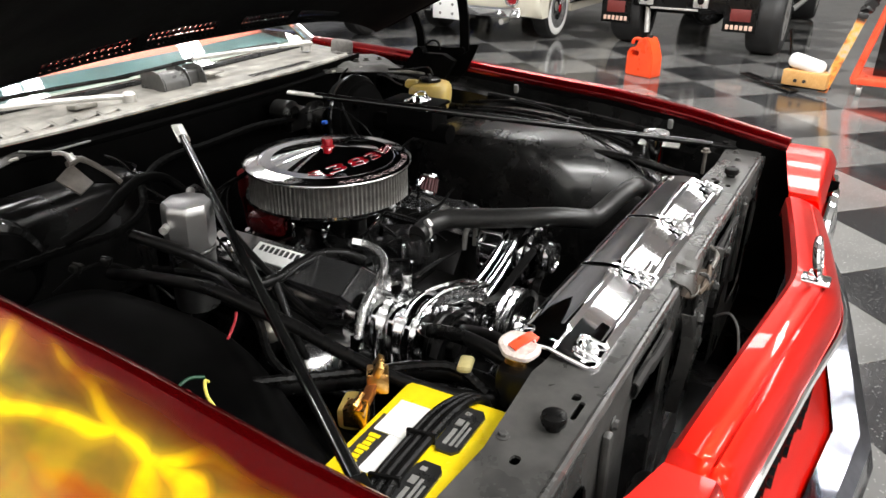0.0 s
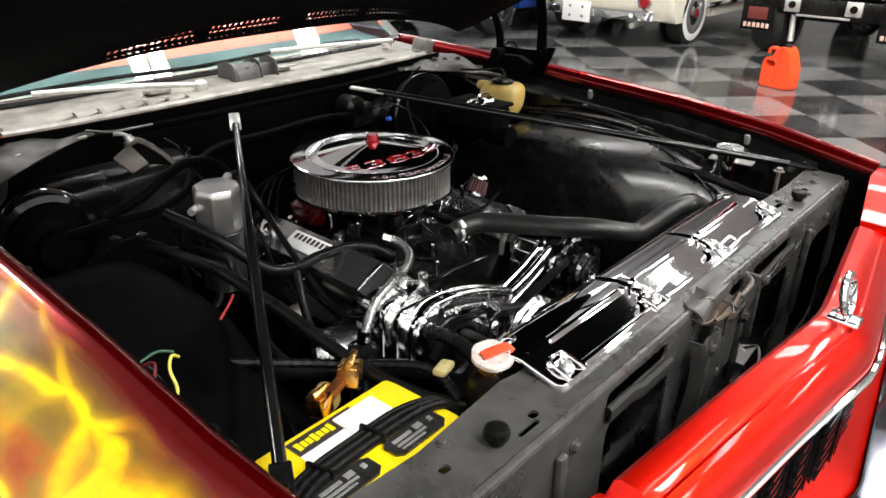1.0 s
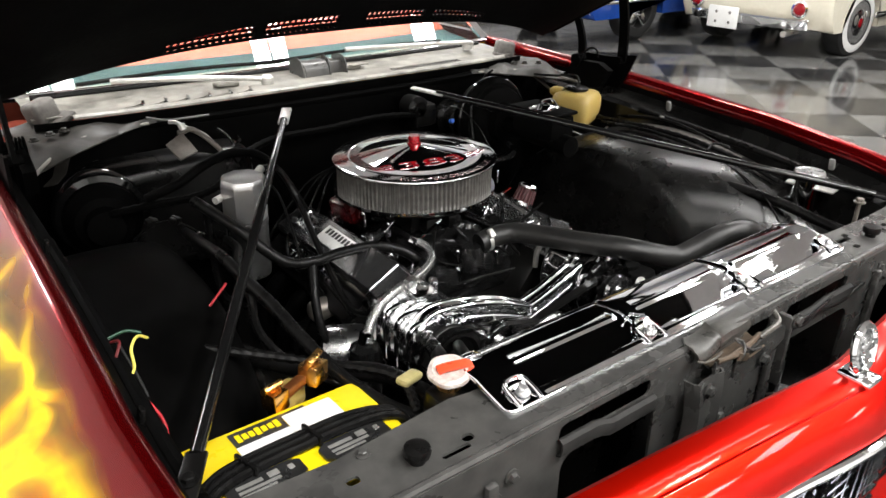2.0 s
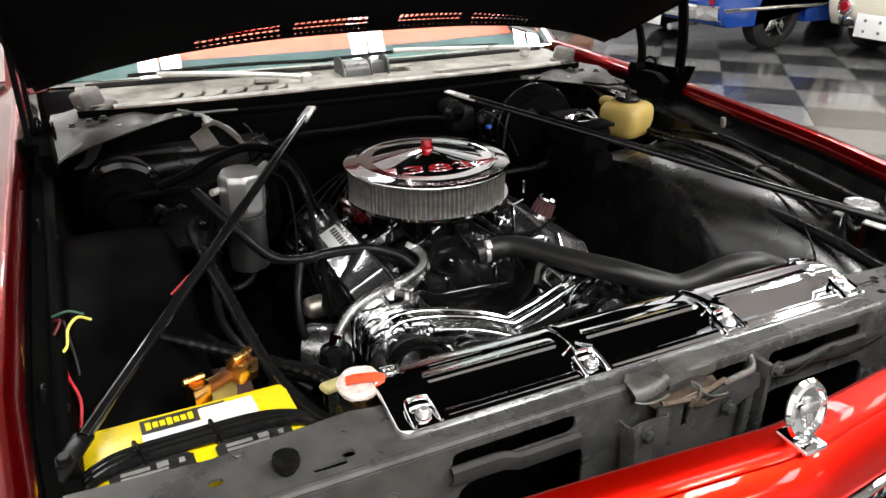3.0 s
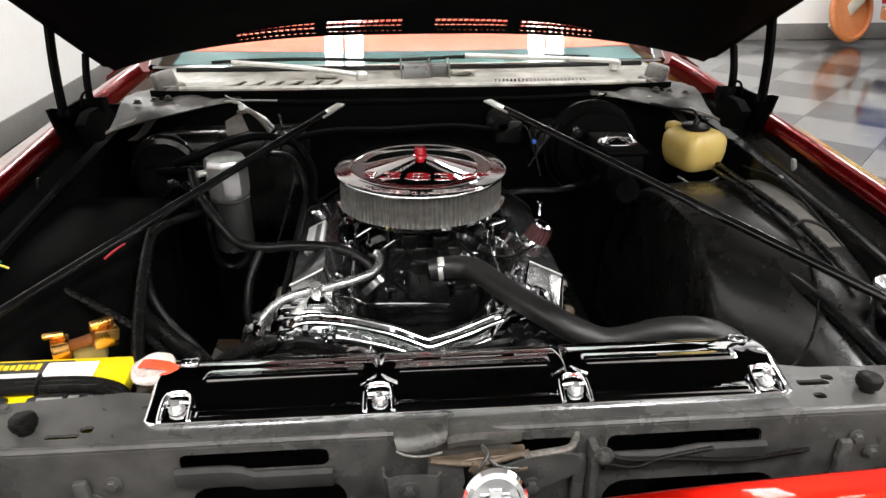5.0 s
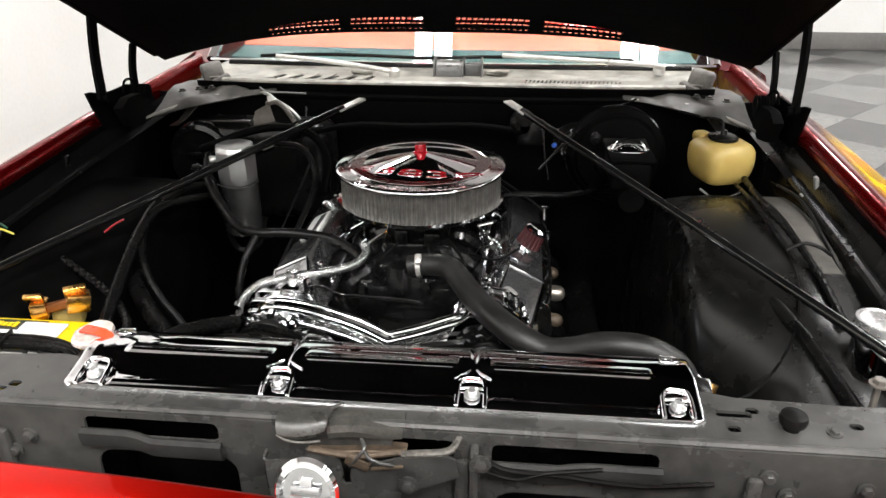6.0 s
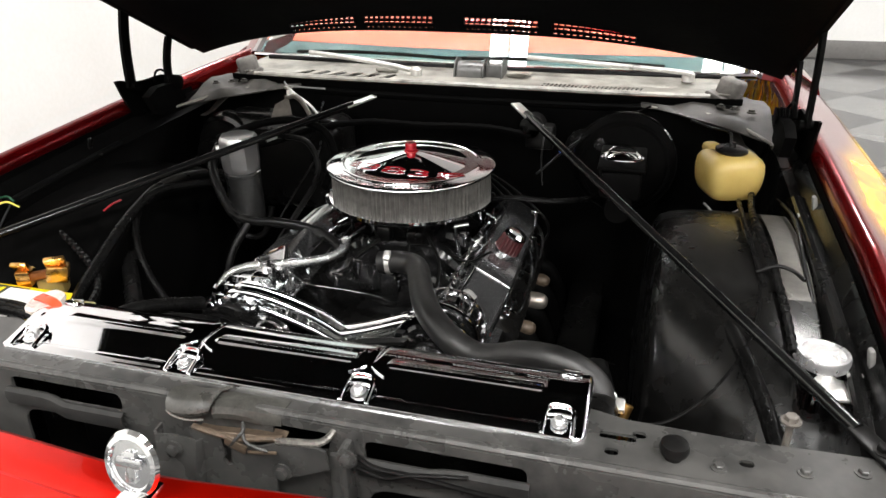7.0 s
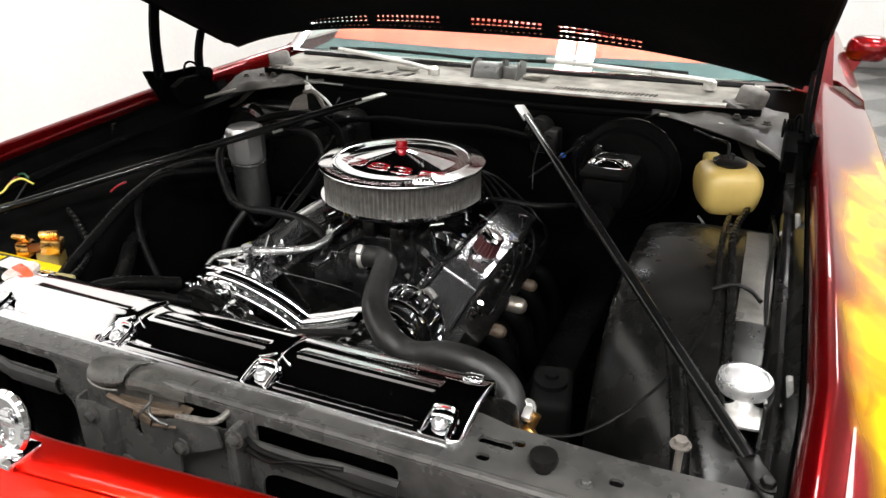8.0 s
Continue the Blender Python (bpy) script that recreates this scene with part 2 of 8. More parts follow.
def pleat_material():
    m, nt, p = shader("pleated_filter_mesh")
    n = noise_node(nt, 60, 3)
    link(nt, ramp(nt, n, [(0.3, (0.065, 0.062, 0.057)), (0.7, (0.125, 0.119, 0.11))]), p.inputs["Base Color"])
    p.inputs["Roughness"].default_value, p.inputs["Metallic"].default_value = 0.45, 0.4
    return m


M_PLEAT = pleat_material()

# ---- mesh helpers ----


def thing(name, label, category, group="", kind=""):
    return tagged(new(name), label, category, group, kind)


def part(name, bm, material, parent, label="", smooth=True, sharp=35):
    me = bpy.data.meshes.new(name)
    bmesh.ops.recalc_face_normals(bm, faces=bm.faces)
    if smooth:
        for e in bm.edges:
            e.smooth = len(e.link_faces) == 2 and e.calc_face_angle(0.0) < radians(sharp)
        for f in bm.faces:
            f.smooth = True
    bm.to_mesh(me)
    bm.free()
    me.materials.append(material)
    ob = new(name, me)
    ob.parent = parent
    if label:
        tagged(ob, label)
    return ob


def solo(name, bm, material, label, category, group="", kind=""):
    return tagged(part(name, bm, material, None), label, category, group, kind)


def box(bm, c, s, rot=(0, 0, 0), bevel=0.004, seg=2, m=None):
    r = bmesh.ops.create_cube(bm, size=1.0)
    vs = r["verts"]
    bmesh.ops.scale(bm, vec=s, verts=vs)
    if bevel:
        es = list({e for v in vs for e in v.link_edges})
        b = bmesh.ops.bevel(bm, geom=es, offset=min(bevel, min(s) * 0.45), segments=seg, affect="EDGES", profile=0.5)
        vs = b["verts"]
    bmesh.ops.transform(bm, matrix=m or pose(*c, *rot), verts=vs)
    return bm


def lathe(bm, profile, m, seg=32, wobble=None, cap=True):
    """Turns (radius, height) pairs round the z axis of the pose m."""
    rings = []
    for r, z in profile:
        ring = []
        for i in range(seg):
            a = 2 * math.pi * i / seg
            rr = max(r, 0.0) if not wobble else wobble(max(r, 0.0), z, i)
            ring.append(bm.verts.new(m @ Vector((rr * math.cos(a), rr * math.sin(a), z))))
        rings.append(ring)
    for a, b in zip(rings, rings[1:]):
        for i in range(seg):
            j = (i + 1) % seg
            bm.faces.new((a[i], a[j], b[j], b[i]))
    for ring, rz in ((rings[0], profile[0]), (rings[-1], profile[-1])):
        if cap and rz[0] > 1e-5:
            bm.faces.new(ring)
    bmesh.ops.remove_doubles(bm, verts=[v for ring in rings for v in ring], dist=1e-5)
    return bm


def rod(bm, a, b, r, seg=14, r2=None):
    a, b = Vector(a), Vector(b)
    m = Matrix.Translation(a) @ (b - a).to_track_quat("Z", "Y").to_matrix().to_4x4()
    return lathe(bm, [(r, 0), (r2 or r, (b - a).length)], m, seg)


def spline(points, n=8):
    ps = [Vector(p) for p in points]
    ps = [2 * ps[0] - ps[1]] + ps + [2 * ps[-1] - ps[-2]]
    out = []
    for i in range(1, len(ps) - 2):
        p0, p1, p2, p3 = ps[i - 1:i + 3]
        for k in range(n):
            t = k / n
            out.append(0.5 * (2 * p1 + (p2 - p0) * t + (2 * p0 - 5 * p1 + 4 * p2 - p3) * t * t + (3 * p1 - p0 - 3 * p2 + p3) * t ** 3))
    out.append(ps[-2])
    return out


def tube(bm, points, r, seg=10, n=8, ridge=0.0, pitch=2, smooth=True):
    """A hose along a smooth line; ridge makes it corrugated."""
    ps = spline(points, n) if smooth else [Vector(p) for p in points]
    up, prev = Vector((0.3, 0.2, 1)).normalized(), None
    for i, p in enumerate(ps):
        d = (ps[min(i + 1, len(ps) - 1)] - ps[max(i - 1, 0)]).normalized()
        side = d.cross(up)
        if side.length < 0.1:
            side = d.cross(Vector((1, 0, 0)))
        side.normalize()
        up = side.cross(d).normalized()
        rr = r + (ridge if (i // pitch) % 2 else 0)
        ring = [bm.verts.new(p + rr * (math.cos(2 * math.pi * k / seg) * side + math.sin(2 * math.pi * k / seg) * up)) for k in range(seg)]
        if prev:
            for k in range(seg):
                j = (k + 1) % seg
                bm.faces.new((prev[k], prev[j], ring[j], ring[k]))
        else:
            bm.faces.new(ring)
        prev = ring
    bm.faces.new(prev)
    return bm


def grid(bm, rows, thick=None):
    """A sheet through rows of points; thick offsets a second side and closes the rim."""
    vs = [[bm.verts.new(Vector(p)) for p in row] for row in rows]
    fs = []
    for a, b in zip(vs, vs[1:]):
        for i in range(len(a) - 1):
            fs.append(bm.faces.new((a[i], a[i + 1], b[i + 1], b[i])))
    if thick:
        bmesh.ops.recalc_face_normals(bm, faces=fs)
        bmesh.ops.solidify(bm, geom=fs, thickness=thick)
    return bm


def plate(bm, outline, m, thick, holes=()):
    """A flat plate of that outline (x, y), as thick as given downwards, with holes through it."""
    loops = [outline, *holes]
    edges, tops = [], []
    for lp in loops:
        vs = [bm.verts.new((x, y, 0)) for x, y in lp]
        tops.append(vs)
        edges += [bm.edges.new((vs[i], vs[(i + 1) % len(vs)])) for i in range(len(vs))]
    r = bmesh.ops.triangle_fill(bm, use_beauty=True, use_dissolve=False, edges=edges)
    fs = [g for g in r["geom"] if isinstance(g, bmesh.types.BMFace)]
    ex = bmesh.ops.extrude_face_region(bm, geom=fs)
    low = [g for g in ex["geom"] if isinstance(g, bmesh.types.BMVert)]
    bmesh.ops.translate(bm, vec=(0, 0, -thick), verts=low)
    bmesh.ops.transform(bm, matrix=m, verts=low + [v for t in tops for v in t])
    return bm


def rounded(x0, y0, x1, y1, r, n=4):
    out = []
    for cx, cy, a0 in ((x1 - r, y1 - r, 0), (x0 + r, y1 - r, 90), (x0 + r, y0 + r, 180), (x1 - r, y0 + r, 270)):
        for k in range(n + 1):
            a = radians(a0 + 90 * k / n)
            out.append((cx + r * math.cos(a), cy + r * math.sin(a)))
    return out


def hexbolt(bm, c, r=0.007, h=0.006, axis=(0, 0, 1), washer=True):
    m = Matrix.Translation(c) @ Vector(axis).to_track_quat("Z", "Y").to_matrix().to_4x4()
    if washer:
        lathe(bm, [(r * 1.5, -0.001), (r * 1.5, 0.0015), (r * 0.6, 0.002)], m, 14)
    lathe(bm, [(r, 0), (r, h), (r * 0.8, h + 0.001)], m, 6)
    return bm


def lerp(a, b, t):
    return a + (b - a) * t


def curve(x, table):
    """A smooth reading of a short table of (x, value)."""
    if x <= table[0][0]:
        return table[0][1]
    for (x0, v0), (x1, v1) in zip(table, table[1:]):
        if x <= x1:
            return lerp(v0, v1, (x - x0) / (x1 - x0))
    return table[-1][1]


# ---- the room ----
X0, X1, Y0, Y1 = -2.5, 17.0, -8.0, 6.9


def wall(name, x0, y0, x1, y1, h=CEIL):
    bm = bmesh.new()
    box(bm, ((x0 + x1) / 2, (y0 + y1) / 2, h / 2), (abs(x1 - x0), abs(y1 - y0), h), bevel=0)
    return tagged(part(name, bm, M_WALL, None, smooth=False), "plain white painted showroom wall", "wall", kind="structure")


wall("wall_north", X0 - 0.2, Y1, X1 + 0.2, Y1 + 0.2)
wall("wall_south", X0 - 0.2, Y0 - 0.2, X1 + 0.2, Y0)
wall("wall_west", X0 - 0.2, Y0, X0, Y1)
wall("wall_east", X1, Y0, X1 + 0.2, Y1)
for nm, c, s in (("baseboard_north", ((X0 + X1) / 2, Y1 - 0.008, 0.09), (X1 - X0, 0.016, 0.18)), ("baseboard_west", (X0 + 0.008, (Y0 + Y1) / 2, 0.09), (0.016, Y1 - Y0 - 0.04, 0.18))):
    bm = bmesh.new()
    box(bm, c, s, bevel=0.004)
    tagged(part(nm, bm, M_SKIRT, None), "dark grey vinyl baseboard along the wall", "baseboard", kind="structure")
bm = bmesh.new()
box(bm, ((X0 + X1) / 2, (Y0 + Y1) / 2, CEIL + 0.1), (X1 - X0 + 0.4, Y1 - Y0 + 0.4, 0.2), bevel=0)
tagged(part("ceiling", bm, M_CEILING, None, smooth=False), "plain grey showroom ceiling", "ceiling", kind="structure")
bm = bmesh.new()
box(bm, ((X0 + X1) / 2, (Y0 + Y1) / 2, -0.108), (X1 - X0 + 0.4, Y1 - Y0 + 0.4, 0.2), bevel=0)
FLOOR = tagged(part("floor", bm, M_LIGHT_GREY, None, smooth=False), "grey checkered showroom floor of glossy tiles", "floor", kind="structure")

# housings for every lamp, the added single panels included
for lx, ly, power, twin in LAMPS:
    fx = thing("overhead_housing", "white ceiling light housing, some over added lamps", "ceiling light", "ceiling lights")
    bm = bmesh.new()
    box(bm, (lx, ly, CEIL - 0.05), (0.66, 1.25, 0.1), bevel=0.01)
    part("housing", bm, M_WHITE_METAL, fx)
for lx, ly in STRIPS:
    fx = thing("overhead_housing", "white housing of an added strip light", "ceiling light", "ceiling strip lights")
    bm = bmesh.new()
    box(bm, (lx, ly, CEIL - 0.05), (1.36, 0.40, 0.1), bevel=0.01)
    part("housing", bm, M_WHITE_METAL, fx)

# ---- the muscle car: body ----
CAR = thing("muscle_car", "candy red muscle car with yellow flames, hood raised", "car")
CX = 0.0


def crown_z(y):
    return curve(y, [(-0.98, 0.845), (-0.84, 0.885), (-0.6, 0.921), (-0.36, 0.948), (0.08, 0.972), (0.6, 0.985), (1.6, 0.99)])


def lip_x(y):
    return curve(y, [(-0.98, 0.72), (-0.84, 0.745), (-0.6, 0.768), (0.0, 0.776), (0.7, 0.79), (1.6, 0.80)])


def fender(side):
    """One front fender: lip towards the hood gap, crown, flank, swept from nose to door."""
    bm = bmesh.new()
    rows = []
    for k in range(41):
        y = -0.845 + 1.645 * k / 40
        z, x = crown_z(y), lip_x(y)
        nose = max(0.0, (-0.78 - y) / 0.15)
        out = 0.955 - 0.06 * nose ** 2
        prof = [(x + 0.0085, z - 0.036), (x + 0.0072, z - 0.030), (x + 0.0064, z - 0.022), (x + 0.0125, z - 0.007), (x + 0.026, z), (x + 0.036, z - 0.004), (x + 0.055, z - 0.015), (x + 0.085, z - 0.033), (out - 0.045, z - 0.055), (out - 0.018, z - 0.074), (out - 0.009, z - 0.083), (out - 0.006, z - 0.093), (out - 0.007, z - 0.13), (out, z - 0.20), (out + 0.008, z - 0.32), (out - 0.01, z - 0.45), (out - 0.03, 0.34)]
        lip = [(x + 0.013, z - 0.054), (x + 0.011, z - 0.046)]
        rows.append([(CX + side * px, y, pz) for px, pz in lip + prof])
    grid(bm, rows, 0.004)
    return part("fender", bm, M_FLAME, CAR, "candy red fender airbrushed with yellow flames", sharp=70)


fender(-1)
fender(1)

for side in (-1, 1):
    bm = bmesh.new()
    rows = []
    for k in range(15):
        y = 0.82 + 1.25 * k / 14
        z = 0.985 + 0.005 * k / 14
        rows.append([(CX + side * px, y, pz) for px, pz in [(0.80, z - 0.03), (0.815, z), (0.86, z - 0.004), (0.93, z - 0.05), (0.965, z - 0.16), (0.975, z - 0.35), (0.93, 0.30)]])
    grid(bm, rows, 0.004)
    part("door", bm, M_FLAME, CAR, "candy red door with yellow flames")

for side in (-1, 1):
    bm = bmesh.new()
    rows = []
    for k in range(21):
        y = -0.975 + 1.35 * k / 20
        top = crown_z(y) - 0.034 if y > -0.845 else 0.80
        rows.append([(CX + side * (lip_x(y) + 0.010 if y > -0.845 else 0.745), y, top), (CX + side * 0.770, y, 0.6), (CX + side * 0.770, y, 0.36)])
    grid(bm, rows, 0.004)
    part("fender_liner", bm, M_FLAT_BLACK, CAR, "black inner side of the fender")
bm = bmesh.new()
grid(bm, [[(CX + x, y, 0.42 + 0.03 * math.sin(x * 9)) for x in (-0.76, -0.5, -0.25, 0, 0.25, 0.5, 0.76)] for y in (-1.0, -0.92, -0.84, -0.72)], 0.004)
part("nose_splash_pan", bm, M_BLACK_SATIN, CAR, "black splash pan behind the grille")

# header panel over the grille
def header_back(x):
    a = abs(x)
    return -0.950 + 0.142 * math.sqrt(a * a + 0.0009)


def header_z(x):
    a = abs(x)
    return 0.866 - 0.036 * (a / 0.5) ** 1.5 - (0.02 * ((a - 0.478) / 0.02) ** 2 if a > 0.478 else 0)


bm = bmesh.new()
rows = []
for k in range(49):
    x = -0.498 + 0.996 * k / 48
    yb, z = header_back(x), header_z(x)
    rows.append([(CX + x, yb + 0.004, z - 0.035), (CX + x, yb, z - 0.006), (CX + x, yb - 0.008, z), (CX + x, yb - 0.026, z - 0.001), (CX + x, yb - 0.046, z - 0.006), (CX + x, yb - 0.049, z - 0.009), (CX + x, yb - 0.053, z - 0.0085), (CX + x, yb - 0.070, z - 0.020), (CX + x, yb - 0.081, z - 0.036), (CX + x, yb - 0.086, z - 0.060), (CX + x, yb - 0.070, z - 0.064)])
grid(bm, rows, 0.003)
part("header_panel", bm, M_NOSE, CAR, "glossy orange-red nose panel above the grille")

# fender extensions that hold the headlamps
for side in (-1, 1):
    bm = bmesh.new()
    rows = []
    for k in range(15):
        a = k / 14
        rise = min(1.0, a * 4 + 0.30) ** 0.6
        sh = 0.060 * (1 - rise)
        rows.append([(CX + side * px, lerp(-0.957, lerp(-0.885, -0.846, min(1.0, max(0.0, (px - 0.5) / 0.2))), a), pz) for px, pz in [(0.506, 0.800 - sh), (0.503, 0.822 - sh), (0.509, 0.832 - sh), (0.55, 0.838 - sh), (0.62, 0.850 - sh), (0.70, 0.868 - sh), (0.755, 0.872 - sh), (0.80, 0.862 - sh), (0.86, 0.815 - sh), (0.90, 0.74), (0.915, 0.60), (0.915, 0.40)]])
    grid(bm, rows, 0.004)
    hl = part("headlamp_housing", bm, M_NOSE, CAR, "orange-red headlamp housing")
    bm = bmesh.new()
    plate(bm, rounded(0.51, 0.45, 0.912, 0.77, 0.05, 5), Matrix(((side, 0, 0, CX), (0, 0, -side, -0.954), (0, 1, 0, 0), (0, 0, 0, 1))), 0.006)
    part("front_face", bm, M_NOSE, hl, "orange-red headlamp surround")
    bm = bmesh.new()
    ring = rounded(0.512, 0.452, 0.910, 0.768, 0.05, 5)
    tube(bm, [(CX + side * px, -0.962, pz) for px, pz in ring + ring[:1]], 0.007, 8, 2)
    part("surround_trim", bm, M_CHROME, hl, "bright trim round the headlamp")
    bm = bmesh.new()
    m = pose(CX + side * 0.745, -0.966, 0.66, 90, 0, 0)
    lathe(bm, [(0.118, -0.02), (0.125, 0.0), (0.12, 0.012), (0.105, 0.015), (0.10, 0.006)], m, 40, cap=False)
    part("bezel", bm, M_CHROME, hl, "chrome headlamp ring")
    bm = bmesh.new()
    lathe(bm, [(0.10, 0.002), (0.08, 0.016), (0.04, 0.024), (0.0, 0.026)], m, 32)
    part("lens", bm, M_CHROME, hl)

# grille: frame, mesh bars, bumper
bm = bmesh.new()
for k in range(44):
    x = -0.49 + 0.98 * k / 43
    box(bm, (CX + x, -1.012 + 0.125 * abs(x), 0.71), (0.006, 0.018, 0.17), bevel=0)
for k in range(8):
    z = 0.64 + 0.02 * k
    for j in range(12):
        x = -0.46 + 0.92 * j / 11
        box(bm, (CX + x, -1.014 + 0.125 * abs(x), z), (0.086, 0.016, 0.005), bevel=0)
part("grille_mesh", bm, M_BLACK_GLOSS, CAR, "black egg-crate grille mesh", smooth=False)
bm = bmesh.new()
tube(bm, [(CX + x, -1.036 + 0.14 * abs(x), 0.800 - 0.036 * (abs(x) / 0.5) ** 1.5) for x in (-0.49, -0.4, -0.2, 0, 0.2, 0.4, 0.49)], 0.006, 8)
part("grille_trim", bm, M_CHROME, CAR)
bm = bmesh.new()
rows = []
for k in range(41):
    x = -0.98 + 1.96 * k / 40
    y = -1.125 + 0.13 * abs(x) + 0.16 * (abs(x) / 0.98) ** 8
    rows.append([(CX + x, y + py, pz) for py, pz in [(0.06, 0.60), (0.02, 0.605), (0.0, 0.59), (-0.012, 0.55), (-0.005, 0.50), (0.015, 0.46), (0.05, 0.45)]])
grid(bm, rows, 0.004)
# Plain chrome that mirrors dark surroundings; that darkness is put into the base colour.
part("bumper", bm, surface("chrome_with_dark_reflection", (0.16, 0.17, 0.20), (0.26, 0.27, 0.31), 0.08, 1.0, 30, 4), CAR, "chrome front bumper with dark reflections put into its colour")
bm = bmesh.new()
rows = []
for k in range(25):
    x = -0.56 + 1.12 * k / 24
    rows.append([(CX + x, -1.012 + 0.125 * abs(x) + dy, z) for dy, z in ((0.0, 0.64), (-0.004, 0.632), (-0.03, 0.61), (-0.06, 0.585), (-0.07, 0.56), (-0.06, 0.45))])
grid(bm, rows, 0.003)
part("lower_valance", bm, M_NOSE, CAR, "orange-red lower grille surround")
bm = bmesh.new()
box(bm, (CX, -0.93, 0.5), (1.1, 0.02, 0.4), bevel=0.004)
part("grille_backing", bm, M_BLACK_SATIN, CAR)

# stand-up oval emblem
em = part("emblem", lathe(bmesh.new(), [(0.023, 0.0), (0.0285, 0.003), (0.031, 0.007), (0.0285, 0.011), (0.024, 0.012), (0.0225, 0.008), (0.0, 0.008)], pose(CX + 0.002, -0.972, 0.902, 78, 0, 0) @ Matrix.Diagonal((1, 1.18, 1, 1)), 48), M_CHROME, CAR, "stand-up oval chrome nose emblem")
bm = bmesh.new()
box(bm, (CX + 0.002, -0.982, 0.864), (0.036, 0.044, 0.010), bevel=0.004)
box(bm, (CX + 0.002, -0.976, 0.874), (0.016, 0.014, 0.014), bevel=0.004)
part("emblem_base", bm, M_CHROME, em)
bm = bmesh.new()
for px, pz, w, h in ((0, 0.0, 0.012, 0.034), (0, 0.006, 0.028, 0.010), (0, -0.014, 0.018, 0.005)):
    box(bm, (0, 0, 0), (w, 0.004, h), bevel=0.0015, m=pose(CX + 0.002 + px, -0.9815 - pz * 0.2, 0.902 + pz, -12, 0, 0))
part("emblem_crest", bm, M_ALU_BRUSHED, em)

# radiator support: top rail, front face with openings
SUP = thing("radiator_support", "worn dark grey sheet metal radiator support", "car part")
bm = bmesh.new()
holes = [rounded(x - 0.008, y - 0.006, x + 0.008, y + 0.006, 0.005, 3) for x, y in ((-0.455, -0.757), (0.455, -0.762), (0.485, -0.725), (-0.60, -0.74), (0.60, -0.745))]
holes.append(rounded(-0.50, -0.772, -0.46, -0.764, 0.003, 2))
holes.append(rounded(0.44, -0.740, 0.482, -0.728, 0.003, 2))
out = [(-0.76, -0.785), (-0.64, -0.785), (-0.3, -0.788), (0.3, -0.790), (0.64, -0.790), (0.76, -0.785), (0.76, -0.70), (0.60, -0.705), (0.47, -0.700), (0.43, -0.69), (-0.40, -0.69), (-0.43, -0.685), (-0.60, -0.70), (-0.76, -0.69)]
plate(bm, out, pose(CX, 0, 0.838), 0.004, holes)
part("top_rail", bm, M_SUPPORT, SUP, sharp=20)
bm = bmesh.new()
tube(bm, [(CX + x, -0.790, 0.836) for x in (-0.72, -0.3, 0.0, 0.3, 0.72)], 0.006, 8)
part("rolled_edge", bm, M_SUPPORT, SUP)
bm = bmesh.new()
rows = []
holes = [rounded(-0.342, -0.037, -0.168, -0.009, 0.010), rounded(0.170, -0.048, 0.366, -0.013, 0.010), rounded(-0.335, -0.42, -0.15, -0.060, 0.025), rounded(0.17, -0.42, 0.40, -0.085, 0.03), rounded(-0.70, -0.34, -0.50, -0.06, 0.05), rounded(0.52, -0.34, 0.70, -0.08, 0.05), rounded(-0.045, -0.33, 0.055, -0.13, 0.03), rounded(0.050, -0.040, 0.125, -0.012, 0.008)]
plate(bm, rounded(-0.76, -0.52, 0.76, 0.0, 0.02), pose(CX, -0.797, 0.834, 90, 0, 0), 0.004, holes)
part("front_face", bm, M_SUPPORT, SUP, sharp=20)
# pressed lips round the upper slots
for x0, x1, z0 in ((-0.342, -0.168, 0.797), (0.170, 0.366, 0.786)):
    bm = bmesh.new()
    rows = []
    for k in range(13):
        t = k / 12
        drop = -0.010 * max(0.0, min(1.0, (t - 0.38) * 8)) if x0 < 0 else 0.006 * max(0.0, min(1.0, (t - 0.42) * 8))
        rows.append([(CX + lerp(x0 - 0.004, x1 + 0.004, t), -0.799 - dy, z0 + drop + dz) for dy, dz in ((0.0, 0.012), (0.004, 0.013), (0.009, 0.009), (0.010, 0.0), (0.007, -0.012), (0.0, -0.016))])
    grid(bm, rows, 0.002)
    part("slot_lip", bm, surface("dull_dark_grey_paint", (0.014, 0.014, 0.0138), (0.040, 0.039, 0.037), 0.6, 0, 34, 7, 0.05, 0.1, spec=0.15), SUP, "pressed lip below the slot")
for bx, bz in ((-0.42, 0.79), (-0.445, 0.765), (0.49, 0.80), (0.515, 0.775), (0.60, 0.79), (-0.62, 0.79)):
    part("face_bolt", hexbolt(bmesh.new(), (CX + bx, -0.799, bz), 0.007, 0.006, (0, -1, 0)), M_SUPPORT, SUP)
for x in (-0.455, 0.135, 0.475):
    bm = bmesh.new()
    box(bm, (CX + x, -0.803, 0.70), (0.018, 0.012, 0.20), bevel=0.005)
    part("pressed_rib", bm, M_SUPPORT, SUP)
